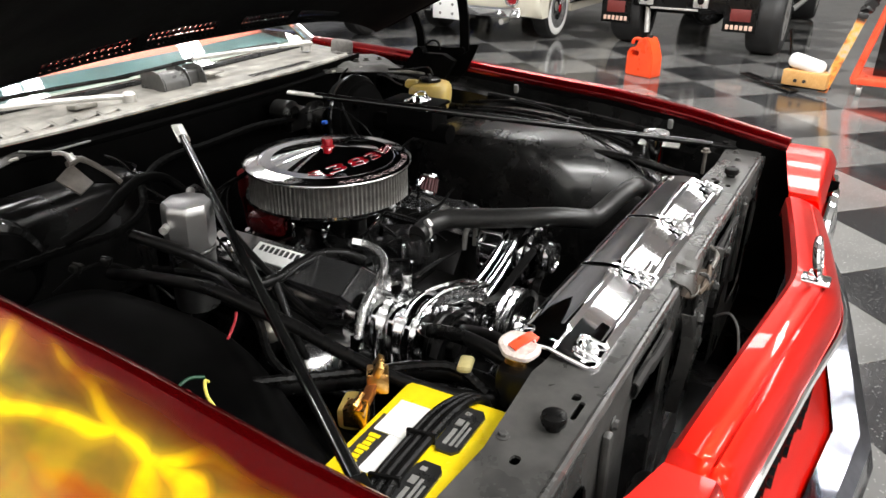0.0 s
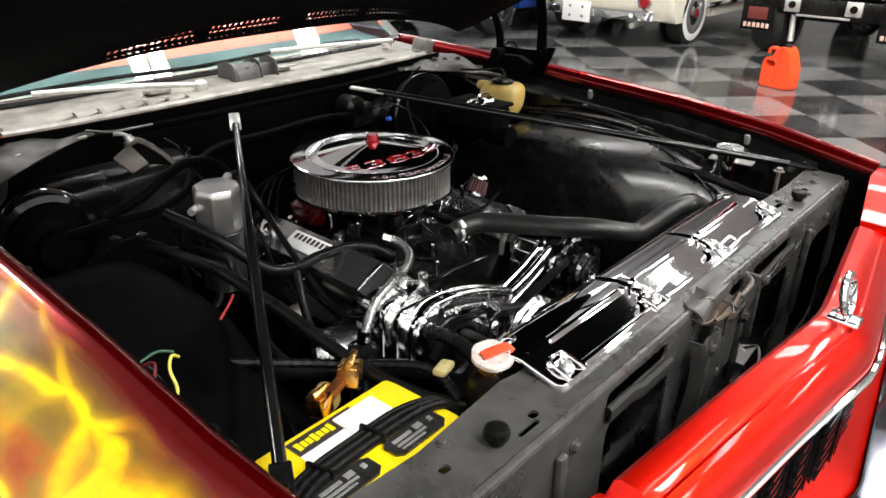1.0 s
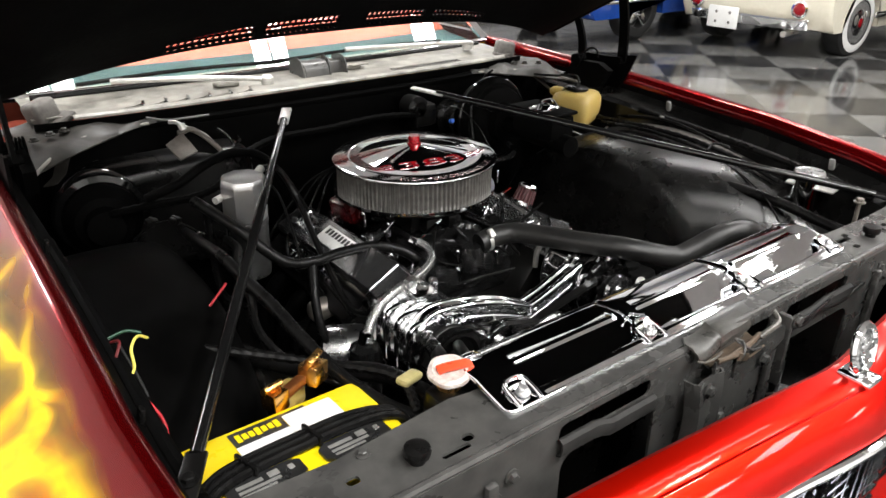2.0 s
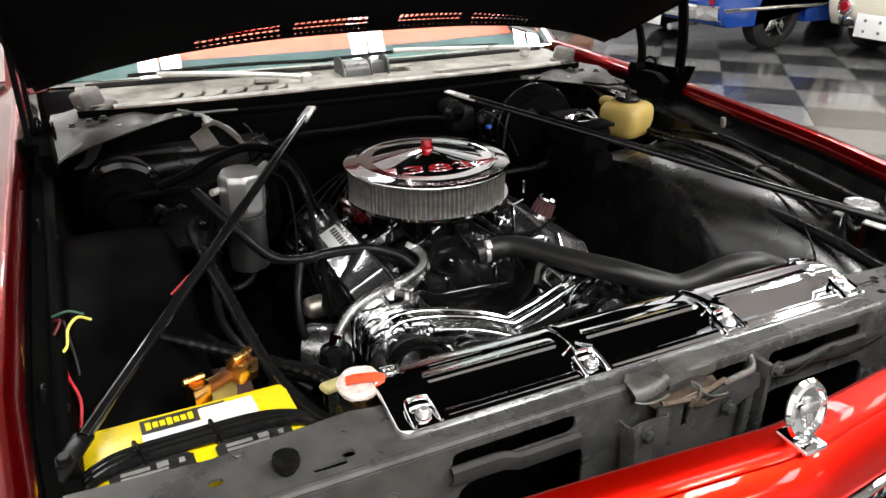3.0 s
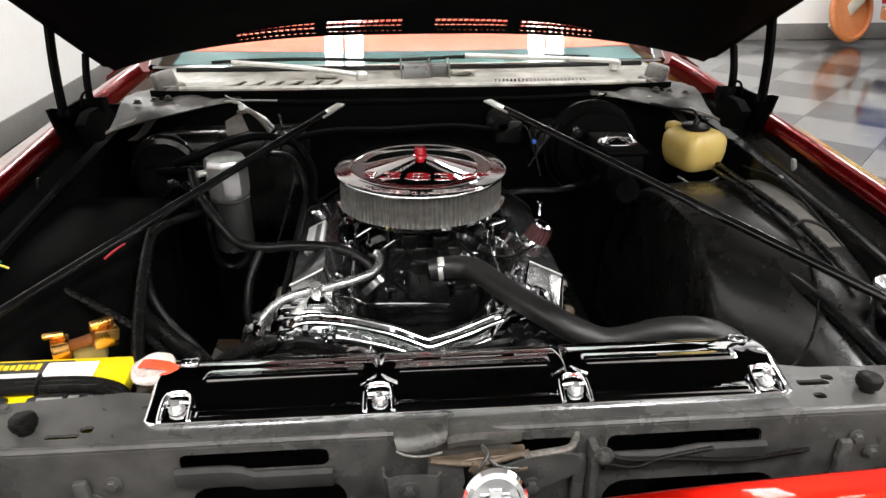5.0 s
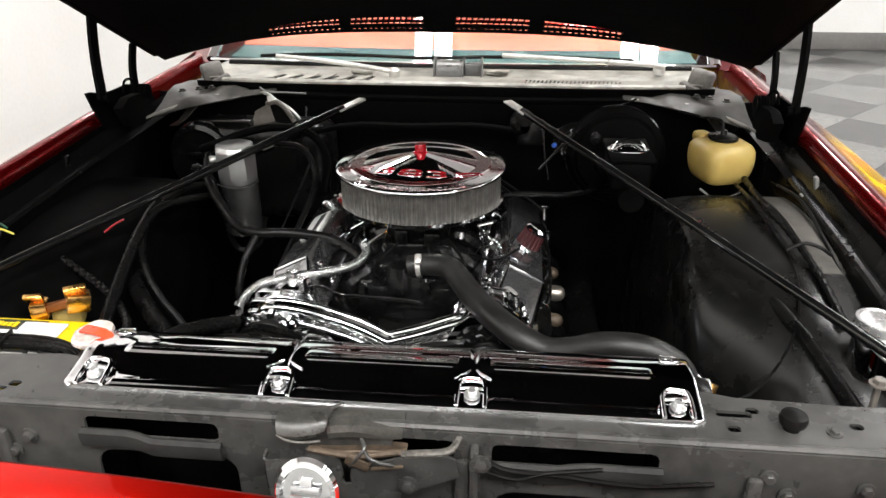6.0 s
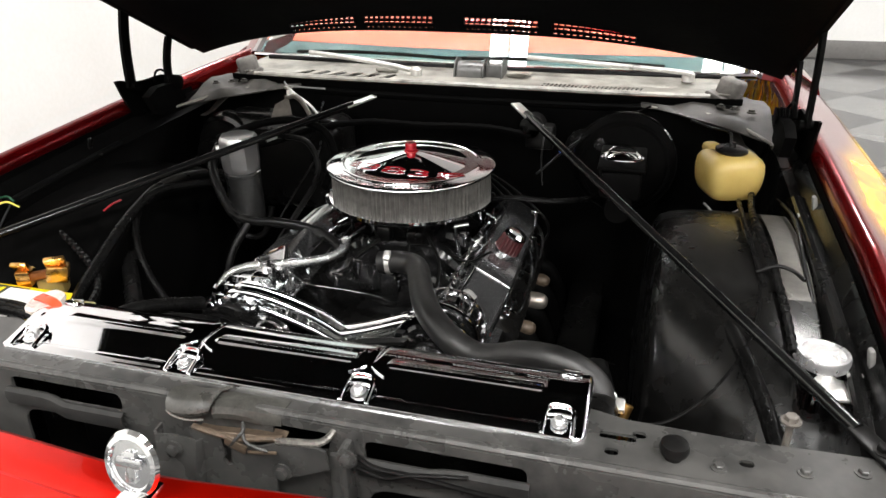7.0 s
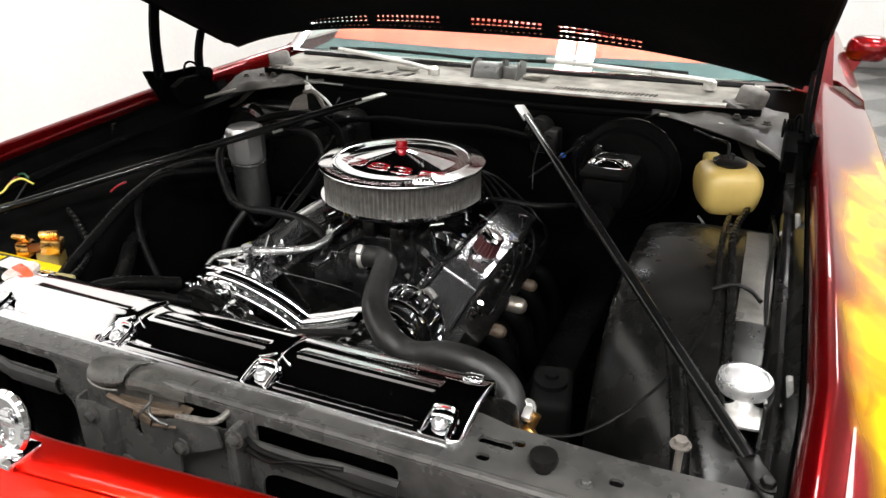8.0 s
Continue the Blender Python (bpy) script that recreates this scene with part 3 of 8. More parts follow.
# hood latch bracket in the middle
M_LATCH = surface("chalky_grey_latch_paint", (0.020, 0.0195, 0.018), (0.072, 0.070, 0.062), 0.36, 0.1, 200, 22, 0.12, 0.15)
M_WORN_EDGE = surface("worn_grey_edge", (0.05, 0.048, 0.044), (0.20, 0.19, 0.17), 0.33, 0.4, 200, 25, 0.1)
LATCH = thing("hood_latch", "dark grey hood latch bracket with rusty striker", "latch")
bm = bmesh.new()
rows = []
for z, w, dy in ((0.800, 0.036, 0.0), (0.78, 0.034, 0.004), (0.74, 0.030, 0.006), (0.70, 0.028, 0.004), (0.66, 0.028, 0.0), (0.60, 0.030, -0.004)):
    rows.append([(CX - 0.070 + w * u, -0.806 - q - dy, z) for u, q in ((-1.0, 0.0), (-0.96, 0.016), (-0.82, 0.022), (-0.3, 0.018), (0.3, 0.018), (0.82, 0.022), (0.96, 0.016), (1.0, 0.0))])
grid(bm, rows, 0.003)
part("channel_leg", bm, M_SUPPORT, LATCH, "pressed channel leg")
bm = bmesh.new()
box(bm, (CX + 0.150, -0.804, 0.755), (0.012, 0.034, 0.13), bevel=0.005)
part("side_bracket", bm, M_SUPPORT, LATCH)
bm = bmesh.new()
plate(bm, [(-0.052, 0.69), (-0.052, 0.814), (-0.030, 0.816), (-0.010, 0.806), (-0.007, 0.780), (-0.011, 0.772), (-0.006, 0.764), (0.002, 0.766), (0.001, 0.778), (0.004, 0.796), (0.040, 0.802), (0.062, 0.810), (0.118, 0.816), (0.128, 0.812), (0.133, 0.788), (0.088, 0.766), (0.062, 0.758), (0.054, 0.69)], Matrix(((1, 0, 0, CX), (0, 0, -1, -0.820), (0, 1, 0, 0), (0, 0, 0, 1))), 0.004)
part("front_plate", bm, M_SUPPORT, LATCH)
bm = bmesh.new()
rows = []
for y, z, w in ((-0.775, 0.8425, 0.9), (-0.790, 0.8445, 1.0), (-0.803, 0.8425, 1.0), (-0.811, 0.837, 0.97), (-0.815, 0.829, 0.9), (-0.814, 0.824, 0.8)):
    rows.append([(CX - 0.058 + 0.032 * w * u + (0.012 if y > -0.78 else 0), y + 0.004 * u * u + 0.003 * u, z + 0.003 * u ** 4 + 0.002 * u) for u in (-1, -0.9, -0.6, -0.2, 0.2, 0.6, 0.9, 1)])
grid(bm, rows, 0.003)
part("tongue", bm, M_LATCH, LATCH, "curled sheet metal tongue")
bm = bmesh.new()
tube(bm, [(CX - 0.088, -0.812, 0.827), (CX - 0.075, -0.8165, 0.8235), (CX - 0.055, -0.8175, 0.8225), (CX - 0.034, -0.8150, 0.8245)], 0.0016, 8)
part("worn_edge", bm, M_WORN_EDGE, LATCH, "bare worn edge of the tongue")
bm = bmesh.new()
rows = []
for y, z, w in ((-0.772, 0.8420, 1.0), (-0.788, 0.8435, 1.0), (-0.799, 0.8395, 1.0), (-0.803, 0.832, 0.98), (-0.802, 0.824, 0.96)):
    rows.append([(CX + 0.018 + 0.046 * w * u, y - 0.002 * (1 - u * u) + 0.004 * u, z - 0.003 * u * u - 0.002 * math.sin(3 * u)) for u in (-1, -0.7, -0.3, 0.0, 0.3, 0.7, 1)])
grid(bm, rows, 0.003)
part("upper_flap", bm, M_LATCH, LATCH)
bm = bmesh.new()
tube(bm, [(CX + 0.064, -0.815, 0.812), (CX + 0.085, -0.816, 0.816), (CX + 0.112, -0.814, 0.818), (CX + 0.124, -0.808, 0.820), (CX + 0.130, -0.797, 0.825), (CX + 0.134, -0.784, 0.831)], 0.0048, 10)
part("rolled_horn", bm, M_WORN_EDGE, LATCH, "worn rolled horn of the latch plate")
M_RUST = surface("rusty_steel", (0.035, 0.024, 0.016), (0.13, 0.095, 0.065), 0.55, 0.3, 160, 30, 0.25)
bm = bmesh.new()
rows = [[(CX + x, y, z + 0.003 * math.sin(40 * x)) for y, z in ((-0.817, 0.812), (-0.812, 0.806), (-0.800, 0.803), (-0.790, 0.806))] for x in (-0.05, -0.03, -0.01, 0.01, 0.03, 0.05, 0.068)]
grid(bm, rows, 0.002)
part("catch_shelf", bm, M_RUST, LATCH, "rusty catch shelf")
bm = bmesh.new()
tube(bm, [(CX - 0.048, -0.818, 0.815), (CX - 0.02, -0.820, 0.812), (CX + 0.012, -0.819, 0.809), (CX + 0.04, -0.816, 0.812), (CX + 0.070, -0.811, 0.814)], 0.0042, 8)
part("pivot_rod", bm, M_RUST, LATCH, "rusty pivot rod")
bm = bmesh.new()
tube(bm, [(CX + 0.002, -0.823, 0.797), (CX + 0.012, -0.824, 0.810), (CX + 0.020, -0.815, 0.820), (CX + 0.014, -0.805, 0.822), (CX + 0.024, -0.822, 0.812), (CX + 0.038, -0.825, 0.806), (CX + 0.056, -0.825, 0.803)], 0.0022, 8)
part("spring", bm, M_SUPPORT, LATCH)
bm = bmesh.new()
box(bm, (CX + 0.012, -0.8235, 0.802), (0.030, 0.004, 0.013), (0, 22, 0), bevel=0.002)
box(bm, (CX + 0.047, -0.8235, 0.798), (0.040, 0.003, 0.004), (0, -10, 0), bevel=0.001)
part("striker", bm, M_RUST, LATCH, "rusty striker hook")
for bx, by, bz in ((-0.074, -0.829, 0.782), (0.072, -0.825, 0.775), (0.158, -0.822, 0.812), (-0.03, -0.825, 0.715)):
    b = part("bolt", hexbolt(bmesh.new(), (CX + bx, by, bz), 0.0085, 0.007, (0, -1, 0)), M_SUPPORT, LATCH)
    part("washer", lathe(bmesh.new(), [(0.004, 0.0), (0.0125, 0.0), (0.0125, 0.002), (0.004, 0.002)], pose(CX + bx, by + 0.001, bz, 90, 0, 0), 20, cap=False), M_LATCH, b)
bm = bmesh.new()
tube(bm, [(CX + 0.165, -0.810, 0.806), (CX + 0.19, -0.814, 0.798), (CX + 0.25, -0.812, 0.793), (CX + 0.34, -0.808, 0.782), (CX + 0.43, -0.800, 0.785)], 0.0034, 8)
part("release_cable", bm, M_RUBBER, LATCH)
bm = bmesh.new()
tube(bm, [(CX + 0.165, -0.810, 0.790), (CX + 0.20, -0.815, 0.786), (CX + 0.235, -0.814, 0.797), (CX + 0.30, -0.808, 0.803)], 0.0028, 8)
part("release_cable", bm, M_RUBBER, LATCH)
for bx in (-0.526, 0.522):
    st = thing("hood_bump_stop", "round black rubber hood bump stop on a threaded stud", "bump stop", "hood bump stops")
    bm = bmesh.new()
    lathe(bm, [(0.010, 0), (0.010, 0.006), (0.015, 0.008), (0.0165, 0.014), (0.015, 0.020), (0.010, 0.022), (0, 0.022)], pose(CX + bx, -0.755, 0.838), 20)
    part("pad", bm, M_RUBBER, st)
for k, (bx, by) in enumerate(((0.57, -0.76), (0.66, -0.745), (0.72, -0.73), (-0.57, -0.71), (-0.68, -0.74))):
    part("bolt", hexbolt(bmesh.new(), (CX + bx, by, 0.838), 0.006, 0.005), M_SUPPORT, SUP)

# inner fenders with wheelhouses
for side in (-1, 1):
    inner = thing("inner_fender", "black inner fender with a domed wheelhouse", "car panel", "inner fenders")
    bm = bmesh.new()
    rows = []
    # columns from the fender to the engine: place across, length to the front, height
    xin = 0.498 if side > 0 else 0.55
    prof = [(0.752, 0.56, 1.0), (0.71, 0.56, 1.0), (lerp(xin, 0.71, 0.8), 0.545, 1.0), (lerp(xin, 0.71, 0.58), 0.48, 0.998), (lerp(xin, 0.71, 0.34), 0.38, 0.99), (lerp(xin, 0.71, 0.16), 0.31, 0.975), (xin + 0.014, 0.285, 0.955), (xin + 0.004, 0.272, 0.90), (xin, 0.268, 0.75), (xin - 0.003, 0.265, 0.4), (xin - 0.008, 0.26, 0.0)]
    for k in range(41):
        th = radians(180 * k / 40)
        c = math.cos(th)
        rise = (1 - min(1.0, abs(c)) ** 2.6) ** (1 / 2.6)
        rows.append([(CX + side * px, -0.16 - (lf if c > 0 else 0.46) * c, 0.38 + 0.475 * h * rise) for px, lf, h in prof])
    grid(bm, rows)
    # The passenger side gets blacker, duller paint than the driver's, as painted-in shade.
    part("wheelhouse", bm, M_SHADED_SHEET if side < 0 else M_DUSTY_BLACK, inner)
    bm = bmesh.new()
    rows = []
    for k in range(29):
        y = -0.72 + 1.16 * k / 28
        z, x = crown_z(y), lip_x(y)
        top = 0.46 + 0.395 * math.sqrt(max(0.05, 1 - ((y + 0.16) / 0.56) ** 2))
        rows.append([(CX + side * px, y, pz) for px, pz in [(x + 0.005, z - 0.048), (x - 0.004, z - 0.062), (x - 0.010, z - 0.078), (x - 0.026, z - 0.086), (x - 0.030, z - 0.12), (0.742, min(top + 0.02, z - 0.125)), (0.738, min(top - 0.02, z - 0.2)), (0.74, 0.4)]])
    grid(bm, rows, 0.003)
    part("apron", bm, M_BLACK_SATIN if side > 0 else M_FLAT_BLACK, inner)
    bm = bmesh.new()
    tube(bm, [(CX + side * (lip_x(y) - 0.020), y, crown_z(y) - 0.083) for y in (-0.66, -0.55, -0.4, -0.25, -0.1, 0.0)], 0.011, 10)
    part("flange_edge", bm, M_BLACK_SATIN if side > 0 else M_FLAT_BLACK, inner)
    if side > 0:
        bm = bmesh.new()
        grid(bm, [[(CX + side * (0.694 + 0.046 * i / 3), y, 0.4665 + 0.40 * math.sqrt(max(0, 1 - ((y + 0.16) / 0.565) ** 2))) for i in range(4)] for y in [-0.40 + 0.03 * j for j in range(14)]], 0.003)
        part("pressed_strap", bm, surface("worn_grey_strap", (0.05, 0.047, 0.042), (0.125, 0.118, 0.105), 0.34, 0.3, 60, 7, 0.1), inner)
    for y in (-0.085, -0.547):
        # clips of the shaded passenger side are coloured black instead of grey
        cl = thing("fender_bolt_clip", "small grey bolt clip on the fender edge" if side > 0 else "small bolt clip darkened for shade on the fender edge", "clip", "fender clips")
        bm = bmesh.new()
        z, x = crown_z(y), lip_x(y)
        box(bm, (CX + side * (x - 0.006), y, z - 0.055), (0.008, 0.014, 0.034), (0, -side * 12, 0), bevel=0.003)
        box(bm, (CX + side * (x - 0.020), y, z - 0.078), (0.022, 0.016, 0.005), bevel=0.002)
        part("clip", bm, M_GREY_PLASTIC if side > 0 else M_BLACK_SATIN, cl)

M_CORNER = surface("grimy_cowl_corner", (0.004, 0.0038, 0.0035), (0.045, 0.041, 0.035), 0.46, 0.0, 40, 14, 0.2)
# firewall, cowl, windshield
bm = bmesh.new()
rows = []
for k in range(21):
    x = -0.80 + 1.60 * k / 20
    yb = 0.358 + 0.05 * (abs(x) / 0.7) ** 2
    rows.append([(CX + x, yb, 0.25), (CX + x, yb - 0.004, 0.6), (CX + x, yb, 0.80), (CX + x, yb + 0.004, 0.92), (CX + x, yb + 0.006, 0.945)])
grid(bm, rows, 0.006)
part("firewall", bm, M_FLAT_BLACK, CAR, "satin black firewall")


def cowl_y(x):
    return 0.364 + 0.066 * (abs(x) / 0.68) ** 3


bm = bmesh.new()
rows, lips, front = [], [], []
for k in range(37):
    x = -0.685 + 1.37 * k / 36
    a, b = cowl_y(x), 0.60
    side_up = 0.0085 - 0.010 * (x / 0.68) ** 2
    rows.append([(CX + x, a + 0.021, 0.9835 + side_up), (CX + x, a + 0.034, 0.9825 + side_up), (CX + x, lerp(a, b, 0.35), 0.9815 + side_up), (CX + x, lerp(a, b, 0.5), 0.980 + side_up), (CX + x, lerp(a, b, 0.56), 0.984 + 0.8 * side_up), (CX + x, lerp(a, b, 0.8), 0.985 + 0.5 * side_up), (CX + x, b, 0.987 + 0.3 * side_up), (CX + x, b + 0.1, 0.985)])
    front.append([(CX + x, a + 0.014, 0.88), (CX + x, a + 0.006, 0.952 + side_up), (CX + x, a - 0.001, 0.968 + side_up), (CX + x, a - 0.001, 0.978 + side_up)])
    if abs(x) < 0.64:
        lips.append([(CX + x, a - 0.001, 0.9785 + side_up), (CX + x, a, 0.983 + side_up), (CX + x, a + 0.006, 0.987 + side_up), (CX + x, a + 0.022, 0.984 + side_up)])
grid(bm, rows, 0.003)
part("cowl_panel", bm, M_COWL, CAR, "dusty grey cowl panel below the windshield")
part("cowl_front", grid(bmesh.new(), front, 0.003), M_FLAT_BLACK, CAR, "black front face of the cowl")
part("cowl_lip", grid(bmesh.new(), lips, 0.003), M_COWL_LIP, CAR, "pale front lip of the cowl")
for k in range(6):
    x = -0.500 + 0.050 * k
    y = cowl_y(x) + 0.058
    bm = bmesh.new()
    grid(bm, [[(CX + x + 0.036 * i / 3 + 0.012 * j / 3, y - 0.022 + 0.044 * j / 3, 0.9915 - 0.010 * (x / 0.68) ** 2 + 0.0050 * (i / 3) ** 3) for i in range(4)] for j in range(4)], 0.0015)
    part("cowl_louvre", bm, M_COWL, CAR, "raised cowl louvre fin")
    bm = bmesh.new()
    box(bm, (CX + x + 0.0445, y, 0.9885 - 0.010 * (x / 0.68) ** 2), (0.010, 0.044, 0.008), (0, 0, -14), bevel=0.001)
    part("cowl_slot", bm, M_BLACK_SATIN, CAR)
for k in range(24):
    x = 0.205 + 0.0105 * k
    bm = bmesh.new()
    box(bm, (CX + x, cowl_y(x) + 0.052, 0.9885 - 0.010 * (x / 0.68) ** 2), (0.0042, 0.026, 0.007), (0, 0, -8), bevel=0)
    part("cowl_slot", bm, M_BLACK_SATIN, CAR, smooth=False)
for x, y, w in ((-0.24, 0.49, 0.06), (0.12, 0.50, 0.05)):
    bm = bmesh.new()
    box(bm, (CX + x, y, 0.994), (w, 0.030, 0.010), (-6, 4, 5), bevel=0.004)
    part("wiper_linkage_cover", bm, M_COWL, CAR)
for side in (-1, 1):
    bm = bmesh.new()
    grid(bm, [[(CX + side * lerp(0.45, 0.745, i / 10), lerp(lerp(0.372, 0.235, (i / 10) ** 1.3), lerp(0.380, 0.50, i / 10), j / 6), lerp(lerp(0.958, 0.922, (i / 10) ** 1.5), 0.968, (j / 6) ** 0.7) + 0.010 * math.sin(i * 1.1) * math.sin(j * 1.3)) for i in range(11)] for j in range(7)], 0.003)
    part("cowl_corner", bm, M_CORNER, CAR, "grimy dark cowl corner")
    bm = bmesh.new()
    tube(bm, [(CX + side * px, py, pz) for px, py, pz in ((0.740, 0.21, 0.926), (0.700, 0.272, 0.936), (0.640, 0.345, 0.947), (0.565, 0.372, 0.955), (0.47, 0.366, 0.960))], 0.0035, 8)
    part("cowl_corner_rim", bm, M_COWL_LIP, CAR, "pale edge of the cowl corner")
    bm = bmesh.new()
    grid(bm, [[(CX + side * (px + w), py + 0.35 * w, pz + 0.006 * math.sin(40 * w + j)) for w in (-0.012, -0.004, 0.004, 0.012)] for j, (px, py, pz) in enumerate(((0.640, 0.345, 0.948), (0.652, 0.330, 0.936), (0.664, 0.310, 0.920), (0.678, 0.288, 0.904), (0.700, 0.275, 0.896)))], 0.003)
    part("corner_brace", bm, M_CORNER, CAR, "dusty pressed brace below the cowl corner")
    for px, py in ((0.665, 0.385), (0.70, 0.36), (0.635, 0.40)):
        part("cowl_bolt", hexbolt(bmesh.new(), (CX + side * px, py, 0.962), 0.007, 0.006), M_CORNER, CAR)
    bm = bmesh.new()
    box(bm, (0, 0, 0), (0.058, 0.052, 0.052), bevel=0.010, seg=3, m=pose(CX + side * 0.660, 0.475, 0.990, -10, side * 12, side * -28))
    box(bm, (0, 0, 0), (0.052, 0.050, 0.016), bevel=0.006, seg=2, m=pose(CX + side * 0.628, 0.452, 0.975, -6, side * 20, side * -28))
    part("cowl_seal_end", bm, surface("brown_grey_rubber", (0.05, 0.046, 0.042), (0.13, 0.12, 0.11), 0.6, 0, 90, 9, 0.2), CAR, "grey rubber cowl seal end")
bm = bmesh.new()
tube(bm, [(CX + x, cowl_y(x) - 0.002, 0.954) for x in (-0.66, -0.5, -0.3, 0, 0.3, 0.5, 0.66)], 0.010, 8)
part("cowl_seal", bm, M_FLAT_BLACK, CAR, "black rubber hood seal")
bm = bmesh.new()
tube(bm, [(CX + x, 0.585 + 0.03 * (abs(x) / 0.7) ** 2, 0.990) for x in (-0.66, -0.4, -0.2, 0, 0.2, 0.4, 0.66)], 0.009, 8)
part("windshield_seal", bm, M_RUBBER, CAR, "black rubber strip along the windshield base")
for bx, w in ((0.135, 0.05),):
    bm = bmesh.new()
    box(bm, (CX + bx, 0.495, 1.000), (w, 0.05, 0.038 if w < 0.01 else 0.004), (-8, 0, 0), bevel=0.0015)
    part("cowl_bracket", bm, M_COWL_LIP, CAR, "pale metal bracket on the cowl")
M_VENT = surface("dark_grey_plastic", (0.03, 0.03, 0.03), (0.09, 0.088, 0.082), 0.35, 0, 40, 9)
bm = bmesh.new()
grid(bm, [[(CX + x, 0.466 + dy, 0.980 + dz) for x in (-0.034, -0.02, 0.0, 0.02, 0.034)] for dy, dz in ((-0.006, 0.0), (-0.004, 0.022), (0.002, 0.036), (0.014, 0.045), (0.034, 0.047), (0.060, 0.042))], 0.003)
vb = part("cowl_vent_box", bm, M_VENT, CAR, "dark grey arched cover on the cowl")
for x in (-0.039, 0.039, 0.088):
    bm = bmesh.new()
    plate(bm, [(-0.012, 0.0), (0.075, 0.004), (0.072, 0.045), (0.03, 0.056), (0.004, 0.050), (-0.008, 0.03)], Matrix(((0, 0, 1, CX + x), (1, 0, 0, 0.468), (0, 1, 0, 0.980), (0, 0, 0, 1))), 0.003)
    part("side_fin", bm, M_VENT, vb)
bm = bmesh.new()
box(bm, (CX + 0.063, 0.510, 1.000), (0.046, 0.06, 0.034), (-6, 0, 0), bevel=0.004)
part("rear_block", bm, M_VENT, vb)

GL = []
for k in range(25):
    x = -0.74 + 1.48 * k / 24
    yb = 0.62 + 0.05 * (abs(x) / 0.74) ** 2
    GL.append([(CX + x * (1 - 0.05 * j / 8), yb + 0.52 * j / 8 + 0.02 * math.sin(math.pi * j / 8), 0.985 + 0.40 * j / 8) for j in range(9)])
bm = bmesh.new()
grid(bm, GL, 0.005)
ws = part("windshield", bm, M_GLASS, CAR, "teal tinted windshield")
ws.visible_shadow = False
bm = bmesh.new()
tube(bm, [GL[k][0] for k in range(0, 25, 3)], 0.009, 8)
part("windshield_moulding", bm, M_CHROME, CAR)
for side, col in ((-1, 0), (1, 24)):
    bm = bmesh.new()
    tube(bm, [GL[col][j] for j in range(0, 9, 2)], 0.016, 8)
    part("windshield_pillar_trim", bm, M_CHROME, CAR)
    bm = bmesh.new()
    grid(bm, [[(CX + side * (abs(GL[col][j][0]) + 0.005 + 0.035 * i), GL[col][j][1] + 0.03 * i, GL[col][j][2] - 0.005 - 0.01 * i) for i in range(4)] for j in range(9)], 0.004)
    part("pillar", bm, M_RED, CAR)
bm = bmesh.new()
grid(bm, [[(CX + x, 1.10 + 0.10 * j, 1.385 + 0.012 * j - 0.004 * j * j) for x in (-0.66, -0.4, 0, 0.4, 0.66)] for j in range(14)], 0.01)
part("roof", bm, M_RED, CAR, "candy red roof")
bm = bmesh.new()
grid(bm, [[(CX + x, y + 0.06 * (abs(x) / 0.7) ** 2, z) for x in (-0.70, -0.4, -0.2, 0, 0.2, 0.4, 0.70)] for y, z in ((0.66, 0.985), (0.74, 0.990), (0.80, 1.0))], 0.006)
part("defroster_shelf", bm, M_TEAL, CAR, "dark teal shelf at the windshield base")
bm = bmesh.new()
grid(bm, [[(CX + x, y + 0.05 * (abs(x) / 0.7) ** 2, z) for x in (-0.70, -0.4, -0.2, 0, 0.2, 0.4, 0.70)] for y, z in ((0.80, 1.0), (0.86, 1.03), (1.0, 1.05), (1.12, 1.05), (1.16, 1.0), (1.18, 0.8))], 0.006)
part("dash_pad", bm, M_DASH, CAR, "orange vinyl dash pad behind the windshield")
bm = bmesh.new()
box(bm, (CX, 1.9, 0.7), (1.4, 0.3, 0.9), bevel=0.06)
part("seat_back", bm, M_DASH, CAR, "orange vinyl seat back")

# ---- hood ----


def hood_rear_y(x):
    return 0.280 + 0.131 * (abs(x) / 0.76) ** 2


def hood_z(x, y):
    """The hood's underside: a steep roll at the rear edge, then a long even slope."""
    u, s = min(1.0, abs(x) / 0.76), hood_rear_y(x) - y
    return 1.134 - 0.10 * u ** 2.6 + 0.039 * (1 - u * u) * max(0.0, min(1.0, s / 0.03)) + (0.62 - 0.12 * u * u) * (s if u > 0.95 else max(0.0, s - 0.03))


